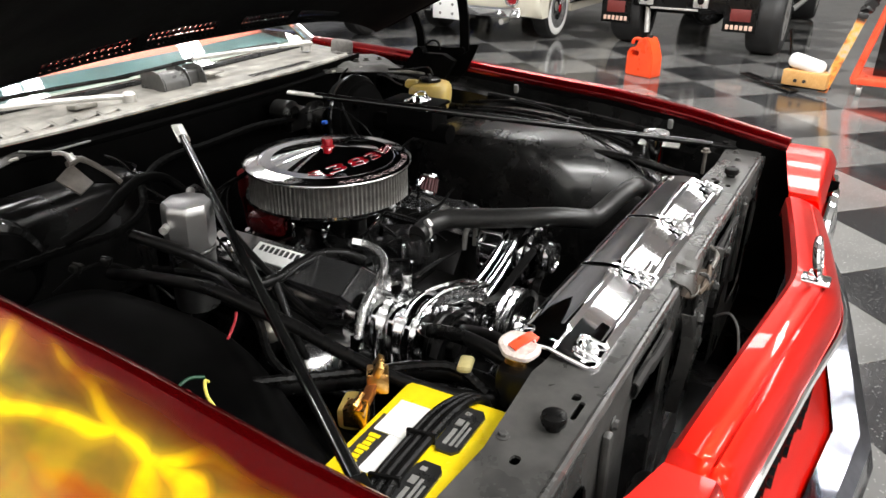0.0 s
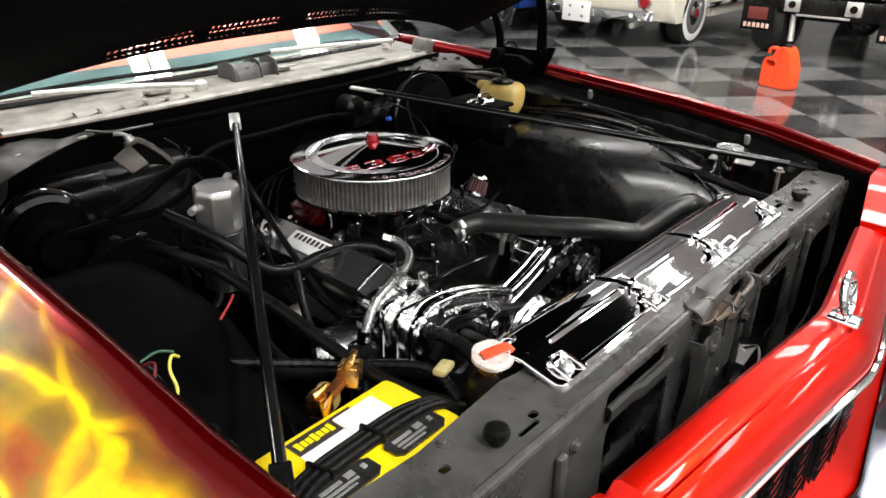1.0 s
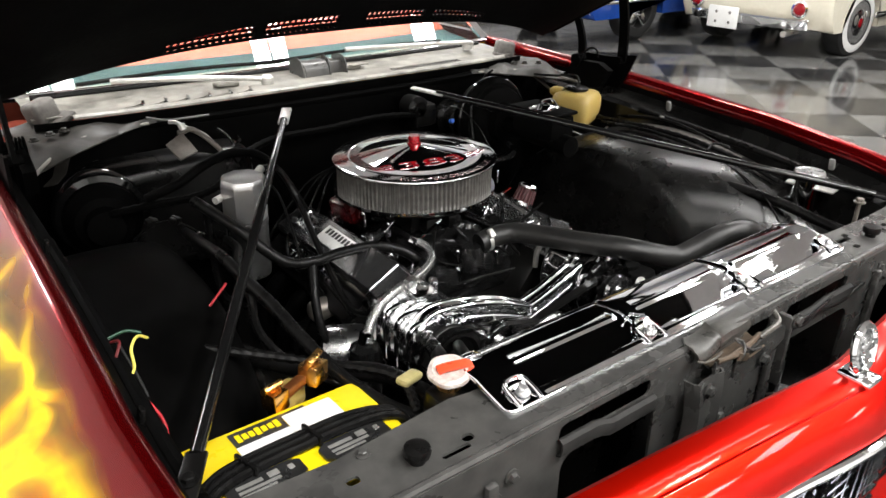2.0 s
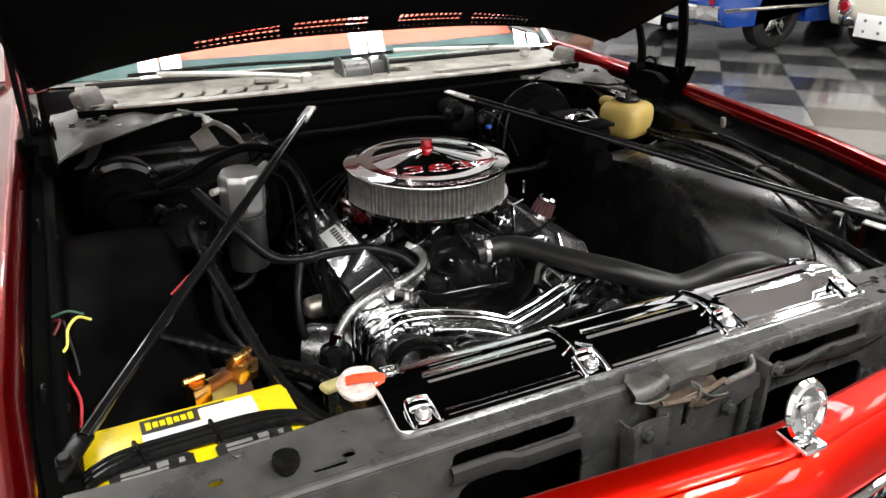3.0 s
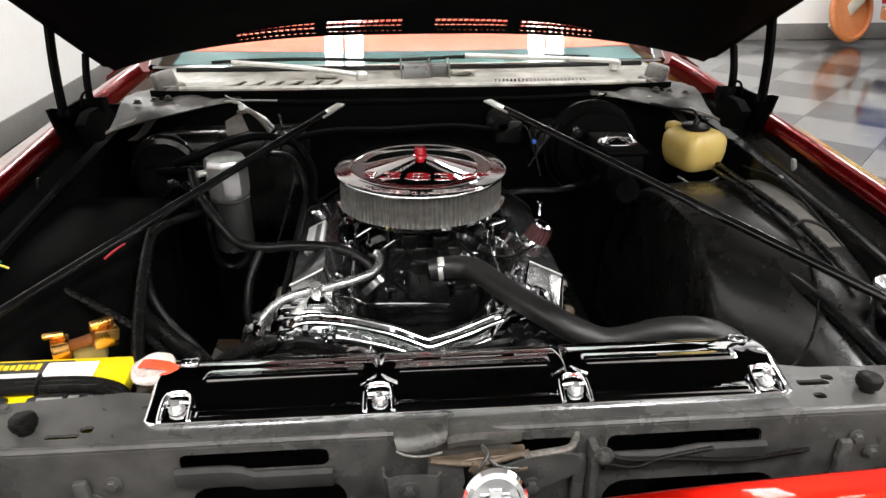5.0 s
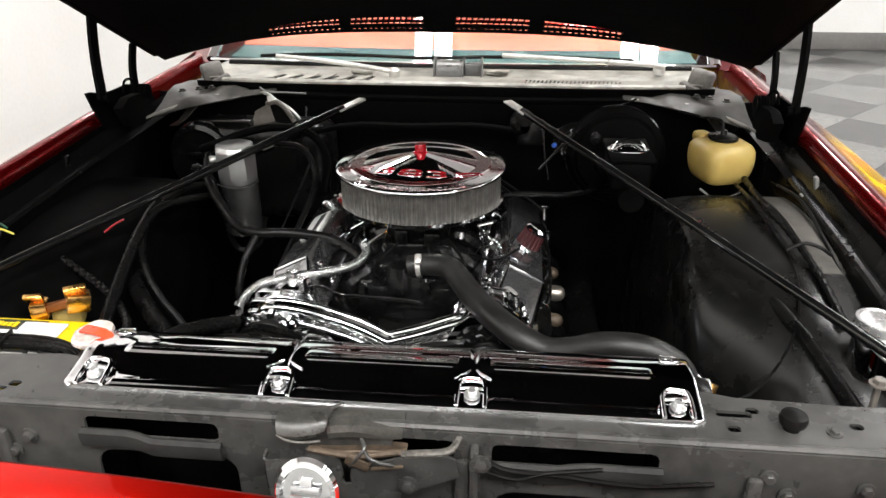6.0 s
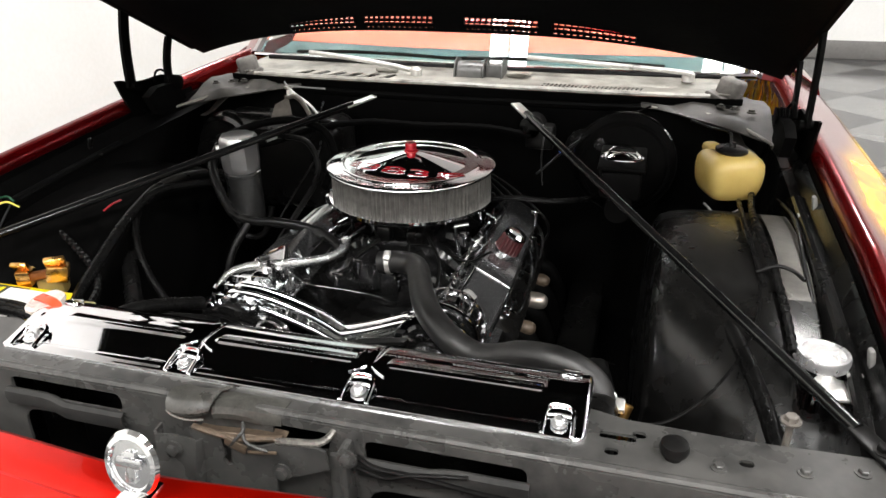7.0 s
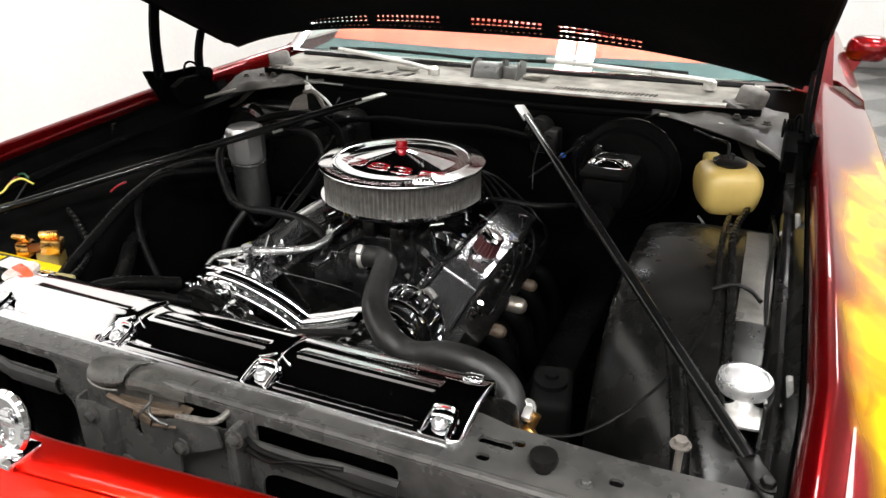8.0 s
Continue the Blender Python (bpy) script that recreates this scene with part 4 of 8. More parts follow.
HS = [0.0, 0.0055, 0.0105, 0.0155, 0.0305] + [0.0305 + 1.10 * k / 20 for k in range(1, 21)]
LOUV = [(-0.428, -0.240), (-0.216, -0.040), (0.034, 0.205), (0.236, 0.424)]
HX = sorted({round(-0.76 + 1.52 * k / 30, 4) for k in range(31)} | {q for pair in LOUV for q in pair})
HOOD = thing("open_hood", "raised red hood with matt black underside and louvres", "car hood")
for name, lift, thick, material, label, grow in (("lining", 0.0, 0.003, M_HOOD_UNDER, "matt black hood underside", 1.0), ("skin", 0.008, 0.002, M_RED, "candy red outer hood skin", 1.02)):
    bm = bmesh.new()
    vs = [[bm.verts.new((CX + x * grow, hood_rear_y(x) - q, hood_z(x, hood_rear_y(x) - q) + lift + min(0.014, q * 0.1) * (lift > 0))) for q in HS] for x in HX]
    for a, b, xa, xb in zip(vs, vs[1:], HX, HX[1:]):
        for i in range(len(HS) - 1):
            if i in (1, 3) and any(l0 < (xa + xb) / 2 < l1 for l0, l1 in LOUV):
                continue
            bm.faces.new((a[i], a[i + 1], b[i + 1], b[i]))
    bmesh.ops.recalc_face_normals(bm, faces=bm.faces)
    bmesh.ops.solidify(bm, geom=list(bm.faces), thickness=thick)
    part(name, bm, material, HOOD, label)
for side in (-1, 1):
    bm = bmesh.new()
    tube(bm, [(CX + side * 0.762, lerp(0.37, -0.66, k / 6), hood_z(0.762, lerp(0.37, -0.66, k / 6)) + 0.006) for k in range(7)], 0.013, 8)
    part("side_frame", bm, M_HOOD_UNDER, HOOD)
    # hinge: two arms and a base bracket
    hg = thing("hood_hinge_assembly", "black two-arm hood hinge with base bracket", "hinge", "hood hinges")
    for (y0, z0, y1, z1, w) in ((0.092, 1.005, 0.122, 1.215, 0.030), (0.245, 0.985, 0.272, 1.10, 0.026)):
        bm = bmesh.new()
        grid(bm, [[(CX + side * 0.770, lerp(y0, y1, t) + dy - 0.010 * math.sin(math.pi * t), lerp(z0, z1, t)) for dy in (-w / 2, w / 2)] for t in [k / 10 for k in range(11)]], 0.008)
        part("arm", bm, M_FLAT_BLACK, hg)
    for x, thick, out in ((0.778, 0.006, [(0.052, 1.024), (0.075, 1.022), (0.115, 1.010), (0.165, 1.006), (0.235, 1.006), (0.262, 0.998), (0.30, 0.96), (0.33, 0.92), (0.28, 0.88), (0.16, 0.885), (0.10, 0.93), (0.068, 0.985)]), (0.735, 0.022, [(0.11, 0.975), (0.15, 0.992), (0.21, 0.990), (0.245, 0.972), (0.25, 0.935), (0.20, 0.915), (0.14, 0.925)])):
        bm = bmesh.new()
        plate(bm, out, Matrix(((0, 0, -side, CX + side * x), (1, 0, 0, 0), (0, 1, 0, 0), (0, 0, 0, 1))), thick)
        part("base_bracket" if x > 0.75 else "spring_case", bm, M_FLAT_BLACK, hg)
    bm = bmesh.new()
    for k in range(5):
        lathe(bm, [(0.012, 0.0), (0.019, 0.001), (0.019, 0.004), (0.012, 0.005)], Matrix(((0, 0, -side, CX + side * (0.757 - 0.006 * k)), (1, 0, 0, 0.235), (0, 1, 0, 0.988), (0, 0, 0, 1))), 20)
    part("coil_spring", bm, M_FLAT_BLACK, hg)
    for py, pz in ((0.095, 1.006), (0.247, 0.988)):
        bm = bmesh.new()
        rod(bm, (CX + side * 0.752, py, pz), (CX + side * 0.782, py, pz), 0.010)
        part("pivot", bm, M_FLAT_BLACK, hg)
    bm = bmesh.new()
    tube(bm, [(CX + side * 0.76, 0.175, 1.0), (CX + side * 0.757, 0.18, 1.022), (CX + side * 0.754, 0.20, 1.026), (CX + side * 0.75, 0.222, 1.010)], 0.003, 8)
    part("spring_wire", bm, M_FLAT_BLACK, hg)
# louvre slats of the hood
for l0, l1 in LOUV:
    for k in range(14):
        x = lerp(l0, l1, k / 13)
        bm = bmesh.new()
        grid(bm, [[(CX + x + lean + e, hood_rear_y(x) - q, hood_z(x, hood_rear_y(x) - q) + h) for e, h in ((-0.0025, -0.002), (0.0025, 0.008))] for q, lean in ((0.013, -0.004), (0.023, 0.0), (0.033, 0.004))], 0.002)
        part("louvre", bm, M_HOOD_UNDER, HOOD)
        bm = bmesh.new()
        y = hood_rear_y(x) - 0.008
        box(bm, (CX + x, y, hood_z(x, y) + 0.002), (0.006, 0.010, 0.012), bevel=0)
        part("vent_tooth", bm, M_HOOD_UNDER, HOOD, smooth=False)

# ---- writing ----


def lettering(text, size, depth=0.002, bend=None, m=Matrix(), grow=0.0):
    """A mesh of raised letters in the built-in font, centred on its line; bend wraps it round a circle of that radius."""
    cu = bpy.data.curves.new("letters", "FONT")
    cu.body, cu.size, cu.extrude, cu.align_x, cu.align_y = text, size, depth / 2, "CENTER", "CENTER"
    cu.offset = grow
    ob = bpy.data.objects.new("letters", cu)
    scene.collection.objects.link(ob)
    me = bpy.data.meshes.new_from_object(ob.evaluated_get(bpy.context.evaluated_depsgraph_get()))
    bpy.data.objects.remove(ob)
    bm = bmesh.new()
    bm.from_mesh(me)
    bpy.data.meshes.remove(me)
    for v in bm.verts:
        if bend:
            a, r = v.co.x / bend, bend - v.co.y
            v.co.x, v.co.y = r * math.sin(a), -r * math.cos(a)
        v.co = m @ v.co
    return bm


# ---- air cleaner ----
EX, EY = -0.016, -0.008
AIR = thing("air_cleaner", "round chrome air cleaner with red numbers and pleated filter", "air cleaner")


def lid_z(r):
    return curve(r, [(0.0, 0.929), (0.02, 0.9265), (0.06, 0.9183), (0.10, 0.9098), (0.13, 0.9035), (0.139, 0.902), (0.144, 0.9065), (0.149, 0.9062), (0.153, 0.9054), (0.160, 0.9047), (0.172, 0.9035), (0.1790, 0.9026)])


bm = bmesh.new()
lathe(bm, [(r, lid_z(r)) for r in (0.153, 0.151, 0.149, 0.147, 0.145, 0.142, 0.139, 0.13, 0.115, 0.10, 0.08, 0.06, 0.04, 0.02, 0.0)], pose(EX, EY, 0), 96)
LID = part("lid", bm, M_CHROME, AIR, "polished chrome lid")
bm = bmesh.new()
lathe(bm, [(0.1765, 0.8970), (0.1808, 0.8970), (0.1818, 0.8985), (0.1818, 0.9004), (0.1808, 0.9019), (0.1790, 0.9026)] + [(r, lid_z(r)) for r in (0.176, 0.172, 0.166, 0.160, 0.156, 0.153)], pose(EX, EY, 0), 96, cap=False)
part("rim", bm, surface("brushed_rim_chrome", (0.80, 0.80, 0.81), (0.90, 0.90, 0.91), 0.07, 1.0, 120, 6, 0.03, 0.04), LID, "flat polished chrome rim")
bm = bmesh.new()
lathe(bm, [(0.172, 0.8335), (0.172, 0.8975)], pose(EX, EY, 0), 440, lambda r, z, i: r - (0.0035 if i % 4 in (0, 1) else 0.0) - 0.0012 * noise.noise((i * 0.13, z * 20, 1.0)))
part("filter", bm, M_PLEAT, AIR, "grey pleated filter element")
bm = bmesh.new()
lathe(bm, [(0.06, 0.806), (0.12, 0.814), (0.165, 0.821), (0.176, 0.824), (0.181, 0.829), (0.180, 0.8345), (0.172, 0.8345)], pose(EX, EY, 0), 80)
part("base_pan", bm, M_CHROME, AIR)
bm = bmesh.new()
lathe(bm, [(0.016, 0.924), (0.016, 0.9295), (0.0125, 0.931), (0.0125, 0.9435), (0.0115, 0.946), (0, 0.946)], pose(EX, EY, 0), 20)
part("wing_nut", bm, M_RED_GLOSS, AIR, "red knurled centre nut")
LOGO = pose(EX, EY, 0)


def on_lid(bm, lift, squash=1.0):
    """Drape a flat mesh over the lid, turned with the lettering."""
    for v in bm.verts:
        v.co.z = v.co.z * squash + lid_z(math.hypot(v.co.x, v.co.y)) + lift
        v.co = LOGO @ v.co
    return bm


for txt, dx, dy, turn in (("3", -0.064, -0.076, -20), ("8", -0.010, -0.090, -7), ("3", 0.045, -0.090, 7)):
    m = pose(dx, dy, 0, 0, 0, turn) @ Matrix.Diagonal((2.3, 0.76, 1, 1))
    bm = on_lid(lettering(txt, 0.050, 0.002, None, m, 0.0006), 0.0001, 0.5)
    num = part("number", bm, M_CHROME, LID, "raised number with a bright edge", smooth=False)
    bm = on_lid(lettering(txt, 0.050, 0.002, None, m), 0.0004, 0.5)
    part("red_inlay", bm, M_RED_GLOSS, num, "glossy red inlay", smooth=False)
for sx, sy, turn, long in ((-0.108, -0.053, -31, 0.034), (0.106, -0.0745, 22, 0.058)):
    for k in range(3):
        for mat, grow, lift in ((M_CHROME, 0.0012, 0.0002), (M_RED_GLOSS, 0.0, 0.0007)):
            bm = box(bmesh.new(), (0, 0, 0), (long - 0.005 * (2 - k) + grow, 0.0044 + grow, 0.003), bevel=0.001, seg=1, m=pose(sx, sy, 0, 0, 0, turn) @ pose(0, 0.0088 * (1 - k), 0))
            st = part("stripe" if grow else "red_inlay", on_lid(bm, lift), mat, LID if grow else st, "raised stripe with a bright edge" if grow else "glossy red inlay")
bm = lettering("HIGH PERFORMANCE", 0.0175, 0.0010, None, Matrix.Diagonal((1.18, 1, 1, 1)))
for k in range(4):
    box(bm, (0.113 + 0.008 * k, 0, 0), (0.0028, 0.013, 0.001), (0, 0, -22), bevel=0)
wide = 0.203 / (2 * max(v.co.x for v in bm.verts if v.co.x < 0.108))
for v in bm.verts:
    a, r = v.co.x * (wide if v.co.x < 0.108 else 1) / 0.1655 - radians(9.5), 0.1655 - v.co.y
    v.co.x, v.co.y = r * math.sin(a), -r * math.cos(a)
    v.co = Vector((v.co.x + EX, v.co.y + EY, v.co.z + lid_z(math.hypot(v.co.x, v.co.y)) + 0.0004))
part("rim_lettering", bm, surface("worn_red_chrome", (0.16, 0.04, 0.045), (0.62, 0.55, 0.55), 0.16, 0.9, 90, 26), LID, "raised chrome lettering with worn red along the rim", smooth=False)

# ---- engine ----
ENG = thing("engine", "black V8 engine with chrome valve covers", "engine")
bm = bmesh.new()
box(bm, (EX, -0.02, 0.48), (0.30, 0.56, 0.34), bevel=0.03)
part("block", bm, M_BLACK_SATIN, ENG)
for s in (-1, 1):
    bm = bmesh.new()
    box(bm, (0, 0, 0), (0.16, 0.50, 0.14), bevel=0.015, m=pose(EX + s * 0.185, -0.03, 0.65, 0, s * 38, 0))
    part("cylinder_head", bm, M_BLACK_SATIN, ENG)
bm = bmesh.new()
box(bm, (EX, -0.04, 0.685), (0.22, 0.40, 0.09), bevel=0.03)
box(bm, (EX, -0.02, 0.735), (0.15, 0.18, 0.05), bevel=0.012)
box(bm, (EX, -0.21, 0.715), (0.09, 0.08, 0.08), bevel=0.02)
part("intake_manifold", bm, M_BLACK_GLOSS, ENG)
for s in (-1, 1):
    for k in range(4):
        bm = bmesh.new()
        y = -0.19 + 0.105 * k
        tube(bm, [(EX + s * 0.05, y * 0.6, 0.725), (EX + s * 0.09, y * 0.9, 0.722), (EX + s * 0.135, y, 0.69)], 0.024, 10, 4)
        part("intake_runner", bm, M_BLACK_GLOSS, ENG)
bm = bmesh.new()
box(bm, (EX, -0.005, 0.775), (0.13, 0.17, 0.055), bevel=0.01)
lathe(bm, [(0.065, 0.795), (0.065, 0.818)], pose(EX, EY, 0), 24)
box(bm, (EX - 0.03, -0.105, 0.775), (0.03, 0.03, 0.035), bevel=0.006)
box(bm, (EX + 0.035, -0.10, 0.77), (0.035, 0.03, 0.03), bevel=0.006)
part("carburettor", bm, M_BLACK_SATIN, ENG)
VC_PROF = [(-0.066, 0.0), (-0.064, 0.012), (-0.050, 0.014), (-0.046, 0.055), (-0.040, 0.070), (-0.036, 0.0755), (0.036, 0.0755), (0.040, 0.070), (0.046, 0.055), (0.050, 0.014), (0.064, 0.012), (0.066, 0.0)]
for s in (-1, 1):
    bm = bmesh.new()
    rows = []
    for y, f, w in ((-0.330, 0.0, 1.0), (-0.328, 0.16, 1.0), (-0.322, 0.34, 1.0), (-0.244, 0.96, 1.0), (-0.236, 1.0, 1.0), (-0.15, 1.0, 1.0), (0.0, 1.0, 1.0), (0.14, 1.0, 1.0), (0.165, 0.9, 1.0), (0.185, 0.3, 1.0), (0.187, 0.0, 1.0)):
        m = pose(EX + s * 0.196, 0, 0.698, 0, s * 27, 0)
        rows.append([m @ Vector((u * w * s, y, wz * f)) for u, wz in VC_PROF])
    grid(bm, rows)
    cov = part("valve_cover", bm, M_SATIN_COVER, ENG, "tall satin chrome valve cover", sharp=24)
    m = pose(EX + s * 0.196, 0, 0.698, 0, s * 27, 0)
    for a, b in (((-0.037, -0.238, 0.0765), (0.037, -0.238, 0.0765)), ((-0.038, -0.240, 0.075), (-0.044, -0.322, 0.026)), ((0.038, -0.240, 0.075), (0.044, -0.322, 0.026))):
        bm = bmesh.new()
        rod(bm, m @ Vector(a), m @ Vector(b), 0.0022, 8)
        part("raised_edge", bm, M_CHROME, cov, "bright raised edge")
    for y in (-0.24, -0.07, 0.08):
        for u in (-0.057, 0.057):
            bm = bmesh.new()
            lathe(bm, [(0.006, 0.012), (0.006, 0.03), (0.0035, 0.034), (0.0035, 0.05), (0.006, 0.052), (0.006, 0.058)], m @ pose(u, y, 0), 8)
            box(bm, (0, 0, 0), (0.03, 0.008, 0.006), bevel=0.002, m=m @ pose(u, y, 0.036))
            part("cover_bolt", bm, M_CHROME, cov)
m = pose(EX - 0.196, 0, 0.698, 0, -27, 0)
bm = bmesh.new()
box(bm, (0, 0, 0), (0.042, 0.125, 0.004), bevel=0.001, m=m @ pose(0.004, -0.055, 0.0778))
bp = part("badge_plate", bm, M_LABEL_WHITE, ENG, "white plate with dark lettering bars")
for k in range(8):
    bm = bmesh.new()
    box(bm, (0, 0, 0), (0.014, 0.0075, 0.001), bevel=0, m=m @ pose(0.012, -0.10 + 0.013 * k, 0.0806))
    part("lettering_bar", bm, M_LABEL_BLACK, bp, smooth=False)
# breather filter on the driver's cover
BR = thing("breather_filter", "small dark red cone breather filter with chrome top", "filter")
m = pose(EX + 0.196, 0, 0.698, 0, 27, 0) @ pose(0.0, -0.115, 0.075)
bm = bmesh.new()
lathe(bm, [(0.027, 0.0), (0.028, 0.008), (0.022, 0.009)], m, 24)
part("clamp", bm, M_CHROME, BR)
bm = bmesh.new()
lathe(bm, [(0.026, 0.006), (0.0225, 0.042)], m, 72, lambda r, z, i: r - (0.0022 if i % 4 < 2 else 0))
part("pleats", bm, surface("dark_red_gauze", (0.018, 0.0012, 0.002), (0.045, 0.003, 0.0045), 0.5, 0, 150, 20), BR, "dark red pleated gauze")
bm = bmesh.new()
lathe(bm, [(0.0235, 0.041), (0.0235, 0.046), (0.018, 0.051), (0.0, 0.053)], m, 24)
part("cap", bm, M_CHROME, BR)
bm = bmesh.new()
m2 = pose(EX - 0.196, 0, 0.698, 0, -27, 0) @ pose(0.0, 0.09, 0.075)
lathe(bm, [(0.024, 0.0), (0.026, 0.012), (0.022, 0.016), (0.0, 0.018)], m2, 20)
part("oil_cap", bm, M_CHROME, ENG)
# headers
M_PIPE = surface("heat_stained_steel", (0.30, 0.27, 0.23), (0.50, 0.46, 0.41), 0.36, 0.85, 60, 9, 0.05)
for s in (-1, 1):
    for k in range(4):
        y = -0.19 + 0.105 * k
        bm = bmesh.new()
        tube(bm, [(EX + s * 0.25, y, 0.628), (EX + s * 0.280, y, 0.622), (EX + s * 0.302, y + 0.006, 0.595), (EX + s * 0.318, y + 0.03, 0.52), (EX + s * 0.30, y * 0.5 + 0.08, 0.38)], 0.019, 14, 6)
        pipe = part("header_pipe", bm, M_FLAT_BLACK, ENG, "black exhaust header pipe")
        if k == 1 or (s > 0 and k != 3):
            r = (0.018 if s > 0 else 0.024) * (1 if k == 1 else 0.82)
            bm = bmesh.new()
            lathe(bm, [(r, 0.0), (r, 0.052), (r * 0.96, 0.060), (r * 0.82, 0.067), (r * 0.5, 0.072), (0.0, 0.074)], pose(EX + s * (0.245 if k == 1 else 0.236), y, 0.645 if k == 1 else 0.640, 0, s * 92, 0), 24)
            # Stubs beside k == 1 catch less light; the dark rust colour dims them.
            part("bright_stub", bm, M_PIPE if k == 1 else M_RUST, pipe, "steel stub of the header pipe")
# distributor and red leads
bm = bmesh.new()
lathe(bm, [(0.04, 0.70), (0.045, 0.76), (0.05, 0.78), (0.05, 0.83), (0.03, 0.84), (0.0, 0.84)], pose(EX, 0.205, 0), 20)
part("distributor", bm, surface("dark_red_plastic", (0.05, 0.002, 0.003), (0.10, 0.004, 0.005), 0.3), ENG, "dark red distributor cap")
bm = bmesh.new()
box(bm, (-0.168, 0.035, 0.795), (0.04, 0.08, 0.05), (0, -15, 10), bevel=0.012)
part("coil_cover", bm, surface("deep_red_paint", (0.03, 0.001, 0.002), (0.06, 0.002, 0.003), 0.25), ENG, "dark red coil cover")
for k in range(4):
    for s in (-1, 1):
        bm = bmesh.new()
        y = -0.20 + 0.115 * k
        tube(bm, [(EX + s * 0.03, 0.20, 0.845), (EX + s * (0.11 + 0.01 * k), 0.20 + 0.01 * k, 0.80), (EX + s * 0.262, lerp(0.18, y, 0.5), 0.728 + 0.005 * k), (EX + s * 0.282, y + 0.03, 0.69), (EX + s * 0.262, y, 0.655)], 0.0034, 8, 7)
        part("spark_lead", bm, M_RUBBER, ENG)
for k, (a, b, c) in enumerate([((0.10, -0.12, 0.745), (0.155, -0.18, 0.765), (0.20, -0.20, 0.80)), ((-0.05, -0.13, 0.77), (-0.09, -0.20, 0.74), (-0.02, -0.27, 0.73)), ((0.05, -0.11, 0.775), (0.09, -0.17, 0.75), (0.10, -0.24, 0.715)), ((-0.10, -0.05, 0.78), (-0.15, -0.10, 0.775), (-0.18, -0.18, 0.76)), ((0.01, -0.12, 0.765), (0.02, -0.16, 0.735), (-0.03, -0.19, 0.73))]):
    bm = bmesh.new()
    tube(bm, [a, b, c], 0.003, 6, 8)
    part("vacuum_line", bm, M_RUBBER, ENG)
# throttle return rod, fuel line, chrome dipsticks
for a, b, r in (((-0.062, -0.172, 0.815), (-0.112, -0.160, 0.775), 0.003), ((0.118, -0.155, 0.826), (0.128, -0.150, 0.755), 0.0045), ((0.118, -0.155, 0.826), (0.145, -0.150, 0.832), 0.0035), ((-0.125, -0.09, 0.80), (-0.155, -0.10, 0.785), 0.003), ((0.13, -0.03, 0.795), (0.165, -0.06, 0.80), 0.004)):
    bm = bmesh.new()
    rod(bm, a, b, r, 10)
    part("linkage_rod", bm, M_CHROME, ENG, "chrome linkage rod")
for x, y, z in ((0.14, -0.02, 0.81), (0.255, 0.02, 0.80), (0.262, -0.06, 0.775), (0.12, -0.08, 0.78), (-0.13, -0.08, 0.79), (-0.155, -0.02, 0.80), (-0.16, 0.02, 0.815), (-0.06, -0.23, 0.765), (-0.09, -0.27, 0.75), (0.03, -0.245, 0.745)):
    bm = bmesh.new()
    rod(bm, (x, y, z - 0.03), (x, y, z), 0.0035, 8)
    box(bm, (x, y, z), (0.022, 0.007, 0.006), (20, 15, 40), bevel=0.002)
    part("wing_stud", bm, M_CHROME, ENG)

# ---- front accessories ----


def pulley(bm, c, r, w, ribs=3):
    prof = [(0.012, -w / 2), (r * 0.55, -w / 2), (r * 0.8, -w / 2), (r, -w / 2 + 0.002)]
    for k in range(ribs):
        z = -w / 2 + w * (k + 0.5) / ribs
        prof += [(r * 0.93, z - 0.002), (r * 0.93, z + 0.002), (r, z + w / ribs * 0.4)]
    prof += [(r * 0.85, w / 2), (r * 0.75, w / 2 - 0.006), (r * 0.35, w / 2 - 0.008), (r * 0.3, w / 2 + 0.004), (0.0, w / 2 + 0.006)]
    lathe(bm, prof, Matrix.Translation(c) @ pose(0, 0, 0, 90, 0, 0), 36)


COMP = thing("air_conditioning_compressor", "chrome air conditioning compressor with ribbed body", "compressor")
bm = bmesh.new()
lathe(bm, [(0.03, -0.005), (0.054, 0.0), (0.060, 0.004), (0.060, 0.03), (0.055, 0.034), (0.055, 0.06), (0.061, 0.064), (0.061, 0.09), (0.055, 0.094), (0.055, 0.125), (0.06, 0.13), (0.06, 0.155), (0.04, 0.165), (0.0, 0.165)], pose(-0.238, -0.25, 0.690, 90, 0, 0), 36)
part("body", bm, M_POLISHED, COMP)
for yy, sz in ((-0.292, 0.060), (-0.330, 0.064), (-0.366, 0.064), (-0.398, 0.060)):
    bm = bmesh.new()
    plate(bm, rounded(-sz, -sz, sz, sz, 0.026, 5), Matrix(((1, 0, 0, -0.238), (0, 0, -1, yy), (0, 1, 0, 0.690), (0, 0, 0, 1))), 0.011)
    bmesh.ops.bevel(bm, geom=[e for e in bm.edges if len(e.link_faces) == 2 and e.calc_face_angle(0) > 0.9], offset=0.002, segments=2, affect="EDGES")
    part("end_plate", bm, M_CHROME, COMP, "chrome compressor end plate")
for bx, bz in ((-0.282, 0.734), (-0.194, 0.734), (-0.194, 0.646)):
    part("case_bolt", hexbolt(bmesh.new(), (bx, -0.410, bz), 0.007, 0.008, (0, -1, 0)), M_CHROME, COMP)
bm = bmesh.new()
box(bm, (-0.215, -0.31, 0.752), (0.05, 0.06, 0.025), bevel=0.006)
rod(bm, (-0.225, -0.30, 0.76), (-0.225, -0.30, 0.782), 0.011, 12)
rod(bm, (-0.197, -0.33, 0.76), (-0.197, -0.33, 0.785), 0.009, 6)
part("manifold_fitting", bm, M_POLISHED, COMP)
bm = bmesh.new()
